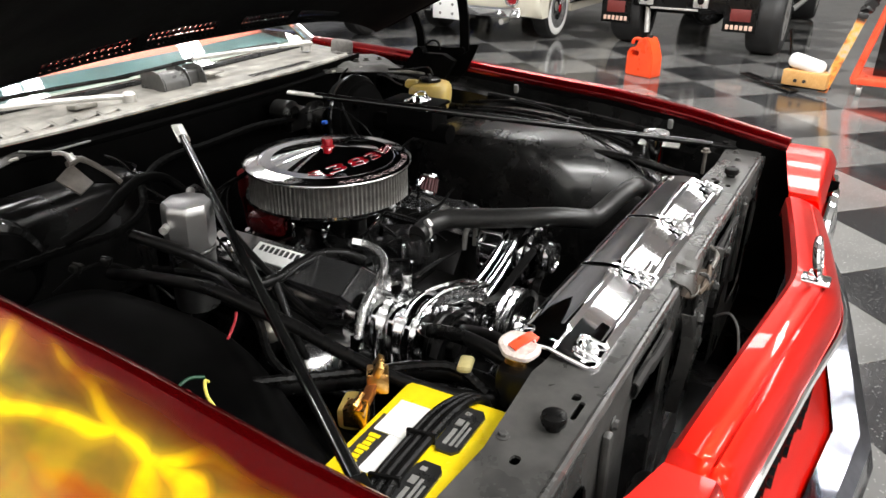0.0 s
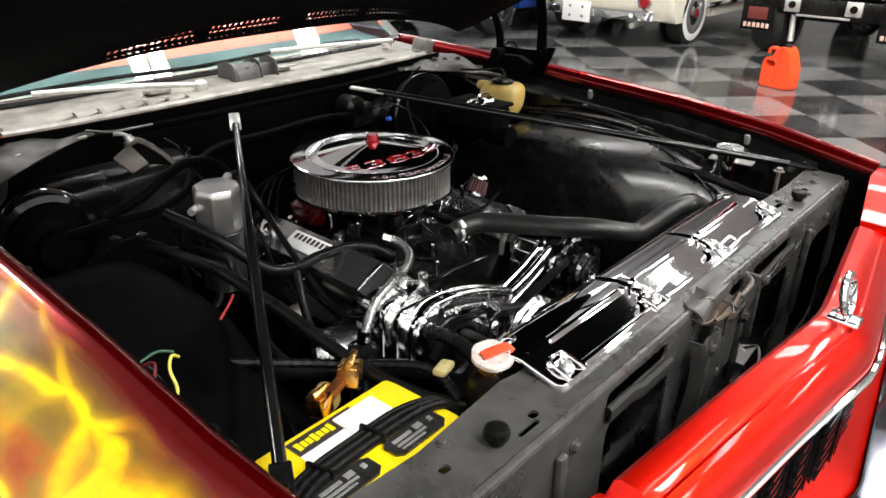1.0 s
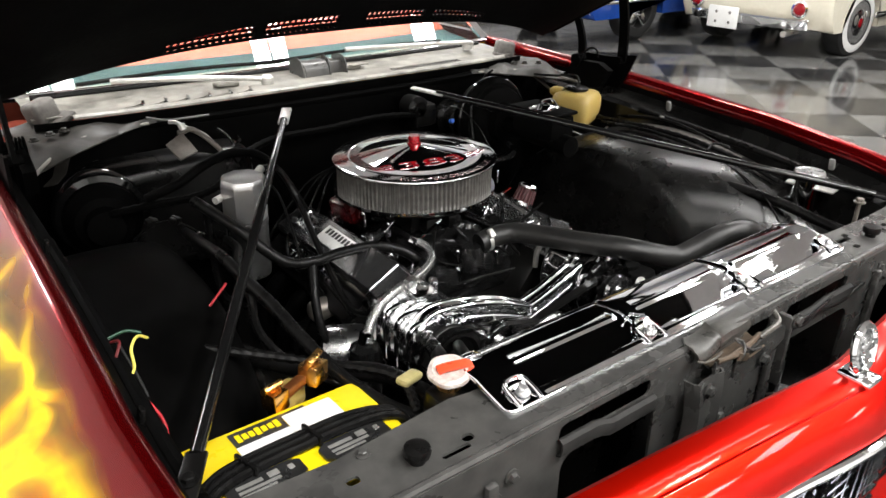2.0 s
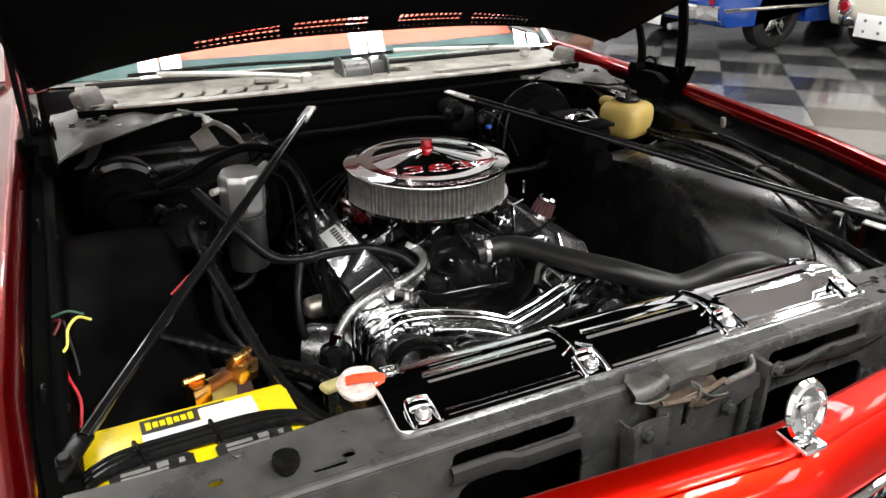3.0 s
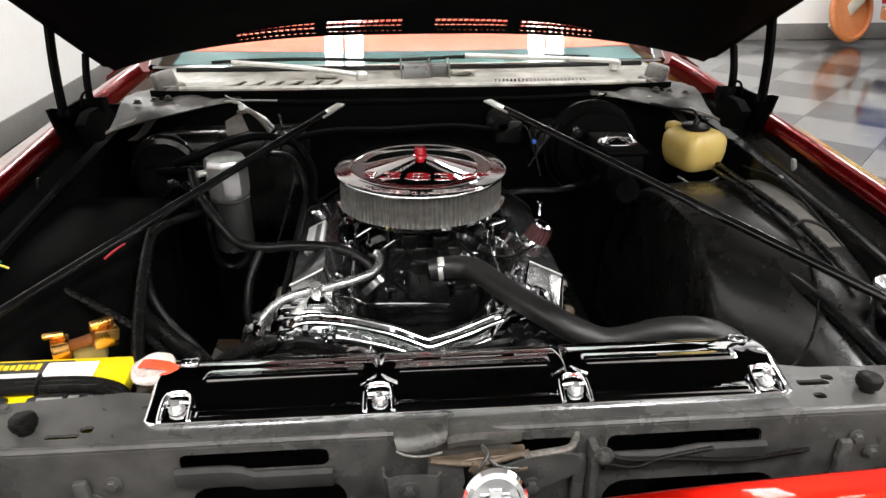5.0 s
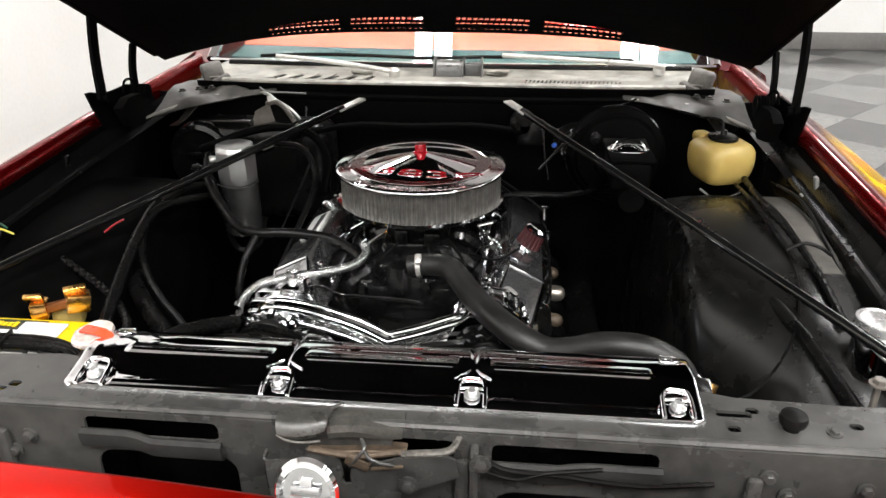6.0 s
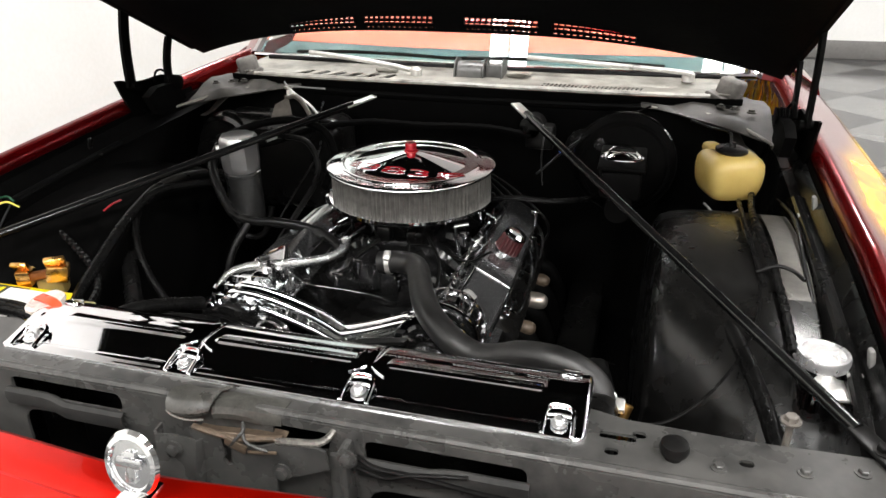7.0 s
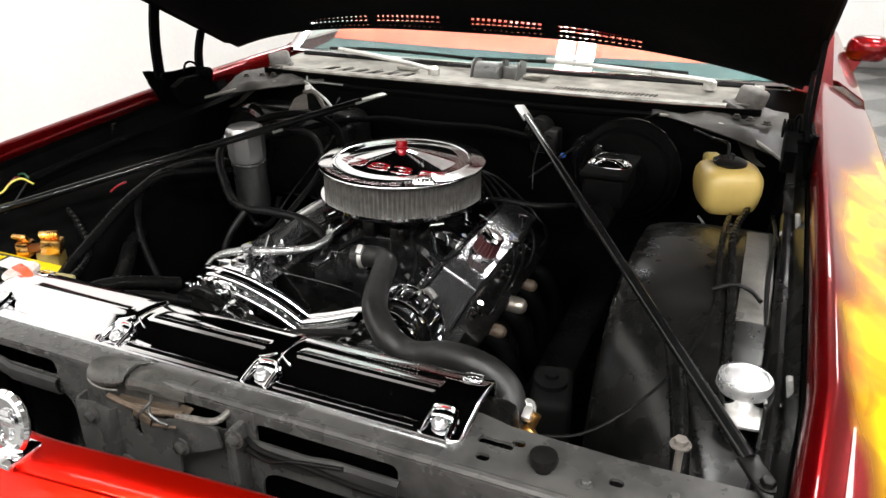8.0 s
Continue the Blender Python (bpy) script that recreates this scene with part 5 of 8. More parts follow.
pulley(bm, (-0.238, -0.44, 0.690), 0.058, 0.035)
part("clutch_pulley", bm, M_BLACK_SATIN, COMP)
for k in range(6):
    bm = bmesh.new()
    a = 2 * math.pi * k / 6
    hexbolt(bm, (-0.238 + 0.048 * math.cos(a), -0.415, 0.690 + 0.048 * math.sin(a)), 0.005, 0.008, (0, -1, 0))
    part("clutch_bolt", bm, M_CHROME, COMP)
WP = thing("water_pump", "chrome and black water pump with pulleys and belt", "water pump")
bm = bmesh.new()
lathe(bm, [(0.05, 0.0), (0.045, 0.06), (0.03, 0.10), (0.02, 0.16), (0, 0.165)], pose(EX, -0.33, 0.62, 90, 0, 0), 24)
part("housing", bm, M_POLISHED, WP)
bm = bmesh.new()
pulley(bm, (EX, -0.465, 0.62), 0.085, 0.05)
part("pump_pulley", bm, M_POLISHED, WP)
bm = bmesh.new()
pulley(bm, (-0.150, -0.455, 0.702), 0.038, 0.045, 2)
part("idler_pulley", bm, M_POLISHED, WP, "small chrome idler pulley")
bm = bmesh.new()
pulley(bm, (EX, -0.455, 0.43), 0.09, 0.05)
part("crank_pulley", bm, M_CHROME, WP)
bm = bmesh.new()
for k in range(6):
    a = 2 * math.pi * k / 6
    box(bm, (0, 0, 0), (0.05, 0.006, 0.10), bevel=0.002, m=pose(EX, -0.515, 0.55, 0, math.degrees(a), 0) @ pose(0, 0, 0.08, 0, 0, 25))
part("fan", bm, M_BLACK_SATIN, WP, smooth=False)
ALT = thing("alternator", "dark plated alternator with vented case", "alternator")
AC = (0.150, -0.325, 0.712)
bm = bmesh.new()
lathe(bm, [(0.02, -0.01), (0.05, -0.008), (0.064, 0.002), (0.068, 0.02), (0.068, 0.05), (0.064, 0.055), (0.066, 0.075), (0.066, 0.10), (0.055, 0.118), (0.03, 0.125), (0.0, 0.13)], pose(*AC, 90, 0, 0), 40, lambda r, z, i: r * (0.9 if (0.02 < z < 0.05 or z > 0.09) and i % 4 == 0 and r > 0.05 else 1))
part("case", bm, M_BLACK_GLOSS, ALT)
for k in range(16):
    a = 2 * math.pi * k / 16
    bm = bmesh.new()
    box(bm, (0, 0, 0), (0.022, 0.050, 0.008), bevel=0.002, m=Matrix.Translation((AC[0], AC[1] - 0.028, AC[2])) @ pose(0, 0, 0, 0, math.degrees(a), 0) @ pose(0.062, 0, 0))
    part("fin", bm, M_CHROME if k % 2 else M_POLISHED, ALT)
for yy in (-0.002, -0.058, -0.098):
    bm = bmesh.new()
    lathe(bm, [(0.060, 0.0), (0.0715, 0.001), (0.0725, 0.006), (0.0715, 0.011), (0.060, 0.012)], pose(AC[0], AC[1] + yy, AC[2], 90, 0, 0), 36, cap=False)
    part("case_ring", bm, M_CHROME, ALT)
bm = bmesh.new()
pulley(bm, (AC[0], AC[1] - 0.145, AC[2]), 0.034, 0.03, 2)
part("pulley", bm, M_SATIN_COVER, ALT)
bm = bmesh.new()
lathe(bm, [(0.012, 0), (0.052, 0.004), (0.052, 0.010), (0.012, 0.014)], pose(AC[0], AC[1] - 0.13, AC[2], 90, 0, 0), 36, lambda r, z, i: r * (0.82 if i % 3 == 0 and r > 0.05 else 1))
part("fan_disc", bm, M_BLACK_SATIN, ALT)
# chrome accessory brackets
BK = thing("accessory_bracket", "curved chrome bracket arms across the engine front", "bracket")


def strap(bm, pts, w, t):
    """A flat bar bent along a line, on edge across y."""
    ps = spline(pts, 8)
    rows = []
    for i, p in enumerate(ps):
        d = (ps[min(i + 1, len(ps) - 1)] - ps[max(i - 1, 0)])
        d.y = 0
        n = Vector((-d.z, 0, d.x)).normalized()
        rows.append([p + n * w / 2 + Vector((0, -t / 2, 0)), p + n * w / 2 + Vector((0, t / 2, 0)), p - n * w / 2 + Vector((0, t / 2, 0)), p - n * w / 2 + Vector((0, -t / 2, 0)), p + n * w / 2 + Vector((0, -t / 2, 0))])
    grid(bm, rows)
    bmesh.ops.remove_doubles(bm, verts=bm.verts, dist=1e-5)


ARM_L = [(-0.266, -0.382, 0.738), (-0.240, -0.383, 0.757), (-0.175, -0.385, 0.753), (-0.091, -0.389, 0.731), (-0.027, -0.397, 0.706)]
ARM_R = [(-0.023, -0.397, 0.706), (0.030, -0.398, 0.724), (0.085, -0.397, 0.746), (0.140, -0.396, 0.766), (0.160, -0.398, 0.772)]
for arm, dz in ((ARM_L, 0.0), (ARM_R, 0.0), (ARM_L[1:], -0.027), (ARM_R[:-1], -0.028)):
    bm = bmesh.new()
    for dy in (-0.012, 0.012):
        tube(bm, [(x, y + dy, z + dz) for x, y, z in arm], 0.0078 if arm is ARM_R else 0.0062, 12, 8)
    rows = []
    for p in spline(arm, 8):
        rows.append([(p.x, p.y - 0.012, p.z + dz + 0.003), (p.x, p.y + 0.012, p.z + dz + 0.003)])
    grid(bm, rows, 0.004)
    part("upper_arm" if dz == 0 else "lower_arm", bm, M_CHROME if dz == 0 else M_POLISHED, BK)
for k in range(5):
    bm = bmesh.new()
    t = k / 4
    box(bm, (lerp(-0.16, -0.075, t), -0.382, lerp(0.735, 0.705, t)), (0.006, 0.024, 0.022), (0, 25, 0), bevel=0.002)
    part("web", bm, M_POLISHED, BK)
for x, z in ((-0.235, 0.748), (-0.01, 0.686), (0.15, 0.765)):
    part("bolt", hexbolt(bmesh.new(), (x, -0.400, z), 0.008, 0.01, (0, -1, 0)), M_CHROME, BK)
for k in range(3):
    bm = bmesh.new()
    z, y = 0.748 - 0.014 * k, -0.312 + 0.020 * k
    tube(bm, [(-0.205, y, z + 0.012), (-0.165, y, z + 0.012), (-0.135, y + 0.002, z - 0.004), (-0.10, y + 0.004, z - 0.007), (-0.03, y + 0.004, z - 0.010), (0.02, y, z - 0.012)], 0.0020, 8, 6)
    part("steel_line", bm, M_BLACK_GLOSS, ENG, "thin bent black steel line")
for x, y, z in ((0.105, -0.285, 0.752), (0.125, -0.30, 0.758), (0.165, -0.30, 0.765)):
    bm = bmesh.new()
    tube(bm, [(x, y, z - 0.05), (x + 0.004, y, z - 0.012), (x + 0.016, y - 0.004, z), (x + 0.03, y - 0.008, z - 0.01)], 0.006, 8, 5)
    part("plug_boot", bm, M_GREY_PLASTIC, ENG, "grey rubber plug boot")
BELT = bmesh.new()
pts = [(-0.300, 0.70), (-0.26, 0.745), (-0.20, 0.742), (-0.06, 0.705), (EX, 0.712), (0.09, 0.735), (0.15, 0.738), (0.19, 0.70), (0.15, 0.655), (0.075, 0.50), (0.04, 0.36), (-0.06, 0.355), (-0.12, 0.45), (-0.26, 0.64), (-0.300, 0.70)]
strap(BELT, [(x, -0.45, z) for x, z in pts], 0.006, 0.016)
solo("drive_belt", BELT, M_RUBBER, "black rubber drive belt round the pulleys", "belt")

# ---- radiator and chrome cover ----
RAD = thing("radiator", "black radiator with finned core and filler neck", "radiator")
bm = bmesh.new()
box(bm, (0.01, -0.66, 0.57), (0.74, 0.05, 0.46), bevel=0.006)
part("core", bm, M_BLACK_SATIN, RAD)
for x in (-0.40, 0.425):
    bm = bmesh.new()
    box(bm, (x, -0.66, 0.575), (0.07, 0.07, 0.50), bevel=0.018)
    part("side_tank", bm, M_BLACK_SATIN, RAD)
bm = bmesh.new()
box(bm, (0.01, -0.615, 0.60), (0.66, 0.03, 0.42), bevel=0.01)
part("shroud", bm, M_BLACK_SATIN, RAD)
m = pose(-0.402, -0.650, 0.833, 8, -6, 0) @ Matrix.Scale(0.76, 4)
bm = bmesh.new()
lathe(bm, [(0.022, -0.03), (0.022, 0.012), (0.034, 0.014), (0.034, 0.020)], m, 28)
part("filler_neck", bm, M_BRASS, RAD)
bm = bmesh.new()
lathe(bm, [(0.036, 0.018), (0.038, 0.022), (0.037, 0.028), (0.030, 0.031), (0.027, 0.029), (0, 0.029)], m, 48, lambda r, z, i: r * (1.04 if r > 0.034 and (i // 4) % 2 else 1))
CAP = part("filler_cap", bm, M_STICKER, RAD, "worn filler cap with faded sticker")
bm = bmesh.new()
grid(bm, [[m @ pose(0, 0, 0, 0, 0, -18) @ Vector((x, y, 0.034 + z)) for y in (-0.0095, 0, 0.0095)] for x, z in ((-0.022, 0.0), (-0.01, 0.003), (0.01, 0.003), (0.03, 0.002), (0.042, -0.004), (0.045, -0.009))], 0.003)
part("lever", bm, M_RED_CAP, CAP, "red release lever")

COVER = thing("radiator_cover_panel", "polished chrome radiator cover panel with ribs and clips", "chrome panel")
CP = [(-0.760, 0.838), (-0.7595, 0.842), (-0.757, 0.8435), (-0.7550, 0.8440), (-0.7525, 0.8458), (-0.7480, 0.8474), (-0.7435, 0.8468), (-0.741, 0.8449), (-0.725, 0.8478), (-0.700, 0.8535), (-0.6960, 0.8546), (-0.6935, 0.8570), (-0.6895, 0.8586), (-0.6855, 0.8579), (-0.6828, 0.8562), (-0.665, 0.8546), (-0.644, 0.8508), (-0.633, 0.8478), (-0.626, 0.843), (-0.623, 0.834), (-0.621, 0.815)]
BOLTS = [-0.354, -0.107, 0.141, 0.392]
SEAMS = [-0.352, -0.107, 0.141, 0.392]
bm = bmesh.new()
xs = {-0.392, -0.3912, -0.389, -0.386, -0.382, -0.374, 0.409, 0.416, 0.420, 0.423, 0.4252, 0.426}
for q in SEAMS:
    xs |= {round(q + d, 4) for d in (-0.034, -0.028, -0.024, -0.0205, -0.016, -0.010, -0.0045, -0.0025, 0.0025, 0.0045, 0.010, 0.016, 0.0205, 0.024, 0.028, 0.034)}
for q0, q1 in zip(SEAMS, SEAMS[1:]):
    xs |= {round(lerp(q0 + 0.034, q1 - 0.034, k / 8), 4) for k in range(9)}
rows = []
for x in sorted(q for q in xs if -0.392 <= q <= 0.426):
    edge = max(0.0, 1 - min((x + 0.392) / 0.0016, (0.426 - x) / 0.005))
    near_seam = min(abs(x - q) for q in SEAMS)
    bead = max(0.0, min(1.0, (near_seam - 0.0205) / 0.0035))
    crease = 1.0 if min(abs(x + 0.107), abs(x - 0.141)) < 0.0035 else 0.0
    d = min(x + 0.392, 0.426 - x)
    inset = 0.014 - math.sqrt(max(0.0, 0.014 ** 2 - (0.014 - d) ** 2)) if d < 0.014 else 0.0
    bead *= min(1.0, max(0.0, (d - 0.014) / 0.006))
    lo = max([q for q in [-0.392] + SEAMS if q <= x + 1e-6])
    hi = min([q for q in SEAMS + [0.4261] if q > lo])
    pillow = 0.0009 * math.sin(math.pi * min(1.0, max(0.0, (x - lo) / (hi - lo)))) ** 0.7
    r = []
    for j, (y, z) in enumerate(CP):
        flat = {4: 0.8441, 5: 0.8442, 6: 0.8443, 11: 0.8556, 12: 0.8560, 13: 0.8562}.get(j, z)
        yy = max(y, -0.760 + inset + 0.0005 * j) if j < 11 else min(y, -0.621 - inset - 0.0005 * (20 - j)) if j > 14 else y
        zz = lerp(flat, z, bead) - 0.006 * edge ** 2 - (0.0022 * crease if 7 < j < 19 else 0) + (pillow if j in (8, 15) else 0)
        r.append((x, yy, zz))
    rows.append(r)
grid(bm, rows, 0.0015)
part("panel", bm, M_CHROME_COVER, COVER, sharp=50)
for k, bx in enumerate(BOLTS):
    bm = bmesh.new()
    # arched spring clip: a bent hoop over a small plate, held by a bolt
    tube(bm, [(bx - 0.0175, -0.757, 0.8445), (bx - 0.0175, -0.746, 0.8485), (bx - 0.0165, -0.728, 0.8535), (bx - 0.012, -0.7195, 0.8565), (bx, -0.7175, 0.8572), (bx + 0.012, -0.7195, 0.8565), (bx + 0.0165, -0.728, 0.8535), (bx + 0.0175, -0.746, 0.8485), (bx + 0.0175, -0.757, 0.8445)], 0.0028, 10, 6)
    grid(bm, [[(bx + dx, y, z + 0.0012 * math.cos(dx * 180)) for dx in (-0.014, -0.008, 0.0, 0.008, 0.014)] for y, z in ((-0.7165, 0.8535), (-0.721, 0.8555), (-0.727, 0.8545), (-0.732, 0.8505))], 0.0015)
    clip = part("clip", bm, M_CHROME, COVER)
    bm = bmesh.new()
    lathe(bm, [(0.0098, 0.0), (0.0102, 0.002), (0.0068, 0.003)], pose(bx + 0.001, -0.739, 0.847, 10, 0, 0), 20)
    lathe(bm, [(0.0064, 0.002), (0.0064, 0.0085), (0.005, 0.0098), (0, 0.010)], pose(bx + 0.001, -0.739, 0.847, 10, 0, 0), 6)
    part("bolt", bm, M_ALU, clip)
    if 0 < k < 3:
        bm = bmesh.new()
        for dx in (-1, 1):
            tube(bm, [(bx + dx * 0.004, -0.697, 0.8560), (bx + dx * 0.012, -0.703, 0.8545), (bx + dx * 0.024, -0.710, 0.8530)], 0.0014, 6, 4)
        part("seam_crease", bm, M_CHROME, COVER)
    else:
        bm = bmesh.new()
        sx = -0.006 if k == 0 else 0.006
        tube(bm, [(bx + sx + 0.7 * px, -0.640 + 0.6 * (py + 0.648), pz - 0.0078 - 0.18 * 0.6 * (py + 0.648)) for px, py, pz in ((-0.016, -0.664, 0.8600), (-0.017, -0.650, 0.8604), (-0.014, -0.634, 0.8590), (0.0, -0.630, 0.8580), (0.014, -0.634, 0.8590), (0.017, -0.650, 0.8604), (0.016, -0.664, 0.8600), (0.0, -0.668, 0.8595), (-0.016, -0.664, 0.8600))], 0.0011, 8, 5)
        part("rear_clip", bm, M_CHROME, COVER)

# ---- hoses in front ----


def hose(name, label, pts, r, material=None, cat="hose", ridge=0.0, n=8, group=""):
    bm = bmesh.new()
    tube(bm, pts, r, 14 if r > 0.008 else 8, n, ridge)
    return solo(name, bm, material or M_RUBBER, label, cat, group)


UH = thing("upper_radiator_hose", "thick black rubber upper radiator hose with silver clamps", "hose")
bm = bmesh.new()
tube(bm, [(-0.012, -0.235, 0.770), (0.03, -0.238, 0.777), (0.07, -0.262, 0.783), (0.098, -0.33, 0.790), (0.125, -0.40, 0.797), (0.160, -0.468, 0.802), (0.205, -0.513, 0.793), (0.245, -0.529, 0.783), (0.285, -0.543, 0.795), (0.315, -0.556, 0.812), (0.345, -0.568, 0.822), (0.375, -0.576, 0.824), (0.405, -0.580, 0.815), (0.430, -0.592, 0.798), (0.440, -0.62, 0.765)], 0.0215, 16, 7)
part("rubber_tube", bm, surface("aged_grey_rubber", (0.006, 0.006, 0.0058), (0.017, 0.0165, 0.016), 0.40, 0, 60, 9, 0.08, 0.1, spec=0.4), UH)
for m, c, rot in ((pose(0.008, -0.235, 0.771, 0, 84, 0), (0.008, -0.250, 0.793), 40), (pose(0.4375, -0.605, 0.787, 35, 5, 0), (0.462, -0.612, 0.792), 20)):
    bm = bmesh.new()
    lathe(bm, [(0.0213, -0.0045), (0.0228, -0.0045), (0.0228, 0.0045), (0.0213, 0.0045)], m, 28, cap=False)
    cl = part("hose_clamp", bm, M_WHITE_METAL, UH, "silver worm-drive clamp")
    bm = bmesh.new()
    box(bm, c, (0.013, 0.020, 0.011), (rot, 0, 0), bevel=0.003)
    part("screw_housing", bm, M_WHITE_METAL, cl)
bm = bmesh.new()
lathe(bm, [(0.03, 0.72), (0.028, 0.75), (0.022, 0.77)], pose(-0.03, -0.232, 0), 20)
part("thermostat_housing", bm, M_BLACK_GLOSS, ENG)


def braid_material():
    m, nt, p = shader("braided_steel")
    co = nt.nodes.new("ShaderNodeTexCoord")
    w = nt.nodes.new("ShaderNodeTexWave")
    w.wave_type, w.bands_direction = "BANDS", "DIAGONAL"
    w.inputs["Scale"].default_value, w.inputs["Distortion"].default_value = 110, 1.5
    link(nt, co.outputs["Object"], w.inputs["Vector"])
    link(nt, ramp(nt, w.outputs["Fac"], [(0.2, (0.30, 0.30, 0.30)), (0.8, (0.80, 0.80, 0.78))]), p.inputs["Base Color"])
    p.inputs["Metallic"].default_value, p.inputs["Roughness"].default_value = 0.95, 0.27
    b = nt.nodes.new("ShaderNodeBump")
    b.inputs["Strength"].default_value, b.inputs["Distance"].default_value = 0.5, 0.001
    link(nt, w.outputs["Fac"], b.inputs["Height"])
    link(nt, b.outputs[0], p.inputs["Normal"])
    return m


M_BRAID = braid_material()
BH = thing("braided_hose", "braided stainless steel hose with chrome end fittings", "hose")
bm = bmesh.new()
tube(bm, [(-0.116, -0.158, 0.775), (-0.108, -0.185, 0.768), (-0.125, -0.225, 0.762), (-0.175, -0.262, 0.762), (-0.235, -0.285, 0.762), (-0.290, -0.300, 0.750), (-0.322, -0.310, 0.722), (-0.332, -0.316, 0.692)], 0.0088, 14, 9)
part("braid", bm, M_BRAID, BH)
bm = bmesh.new()
rod(bm, (-0.119, -0.148, 0.776), (-0.113, -0.166, 0.774), 0.012, 6)
part("upper_fitting", bm, M_CHROME, BH)
bm = bmesh.new()
rod(bm, (-0.329, -0.310, 0.712), (-0.334, -0.311, 0.690), 0.013, 6)
part("lower_fitting", bm, M_CHROME, BH)
bm = bmesh.new()
lathe(bm, [(0.030, 0.55), (0.031, 0.665), (0.028, 0.682), (0.014, 0.690), (0, 0.690)], pose(-0.335, -0.312, 0), 24)
lathe(bm, [(0.033, 0.655), (0.033, 0.662)], pose(-0.335, -0.312, 0), 24)
solo("fuel_filter", bm, M_BLACK_GLOSS, "black cylinder fuel filter below the braided hose", "filter")
bm = bmesh.new()
lathe(bm, [(0.05, 0), (0.052, 0.01), (0.052, 0.09), (0.045, 0.10), (0, 0.10)], pose(-0.36, -0.20, 0.62, 90, 0, 60), 24)
solo("starter_canister", bm, M_ALU_BRUSHED, "dull silver cylinder beside the engine", "canister")

# ---- diagonal braces ----
for s, a, b in ((-1, (-0.196, 0.243, 0.975), (-0.752, -0.655, 0.842)), (1, (0.166, 0.251, 0.975), (0.752, -0.708, 0.843))):
    br = thing("fender_brace", "long thin black diagonal brace rod with flattened end", "brace rod", "fender braces")
    va, vb = Vector(a), Vector(b)
    d = (vb - va).normalized()
    bm = bmesh.new()
    tube(bm, [va + d * 0.06, va + d * 0.3, lerp(va, vb, 0.55), vb - d * 0.05], 0.0085, 12, 4)
    part("rod", bm, M_BLACK_GLOSS, br)
    q = d.to_track_quat("X", "Z").to_matrix().to_4x4()
    bm = bmesh.new()
    box(bm, (0, 0, 0), (0.09, 0.024, 0.006), bevel=0.003, m=Matrix.Translation(va + d * 0.035) @ q)
    part("flattened_end", bm, M_WHITE_METAL, br, "bare scuffed metal end")
    bm = bmesh.new()
    box(bm, (0, 0, 0), (0.07, 0.026, 0.007), bevel=0.003, m=Matrix.Translation(vb - d * 0.02) @ q)
    part("foot", bm, M_BLACK_SATIN, br)
    bm = bmesh.new()
    hexbolt(bm, vb - d * 0.012 + Vector((0, 0, 0.003)), 0.008, 0.007)
    part("bolt", bm, M_BLACK_SATIN, br)

# ---- battery ----
BAT = thing("battery", "yellow-topped car battery with black labels", "battery")
BX, BY, BZ = -0.602, -0.610, 0.792
BM = pose(BX, BY, BZ, 0, 2, 3)
bm = bmesh.new()
box(bm, (0, 0, 0), (0.26, 0.165, 0.18), bevel=0.006, m=BM @ pose(0, 0, -0.105))
part("case", bm, M_BLACK_SATIN, BAT)
bm = bmesh.new()
box(bm, (0, 0, 0), (0.266, 0.172, 0.028), bevel=0.006, m=BM @ pose(0, 0, -0.014))
part("lid", bm, M_YELLOW, BAT, "yellow plastic lid")
bm = bmesh.new()
plate(bm, [(-0.062, 0.076), (0.046, 0.076), (0.046, 0.066), (0.010, 0.066), (0.010, 0.046), (-0.062, 0.046)], BM @ pose(0, 0, 0.0012), 0.001)
lab = part("brand_label", bm, M_LABEL_BLACK, BAT, "black brand label", smooth=False)
bm = bmesh.new()
plate(bm, rounded(0.011, 0.024, 0.083, 0.070, 0.002, 2), BM @ pose(0, 0, 0.0022), 0.001)
part("white_label", bm, M_LABEL_WHITE, BAT, smooth=False)
bm = bmesh.new()
plate(bm, [(-0.063, 0.0455), (0.0108, 0.0455), (0.0108, 0.024), (-0.063, 0.024)], BM @ pose(0, 0, 0.0018), 0.001)
part("white_label", bm, M_LABEL_WHITE, BAT, smooth=False)
for k in range(7):
    bm = bmesh.new()
    box(bm, (0, 0, 0), (0.0066, 0.011 + 0.004 * ((k * 5) % 3 == 0), 0.001), bevel=0, m=BM @ pose(-0.053 + 0.0088 * k, 0.061, 0.002))
    part("lettering_bar", bm, M_YELLOW, lab, smooth=False)
for x0, x1 in ((-0.108, -0.012), (0.014, 0.110)):
    bm = bmesh.new()
    plate(bm, [(x0, -0.020), (x0 + 0.010, -0.012), (x1 - 0.010, -0.012), (x1, -0.018), (x1, -0.040), (x1 - 0.01, -0.047), (x0 + 0.01, -0.047), (x0, -0.040)], BM @ pose(0, 0, 0.004), 0.006)
    vent = part("vent_cover", bm, M_LABEL_BLACK, BAT, "black vent cover with pale print", smooth=False)
    for px, py, w, h in ((0.30, -0.024, 0.34, 0.0055), (0.62, -0.023, 0.14, 0.009), (0.40, -0.033, 0.55, 0.004), (0.85, -0.025, 0.07, 0.008), (0.36, -0.040, 0.45, 0.003)):
        bm = bmesh.new()
        box(bm, (0, 0, 0), ((x1 - x0) * w, h, 0.001), bevel=0, m=BM @ pose(x0 + (x1 - x0) * px, py, 0.0048))
        part("print_bar", bm, M_WHITE_METAL, vent, smooth=False)
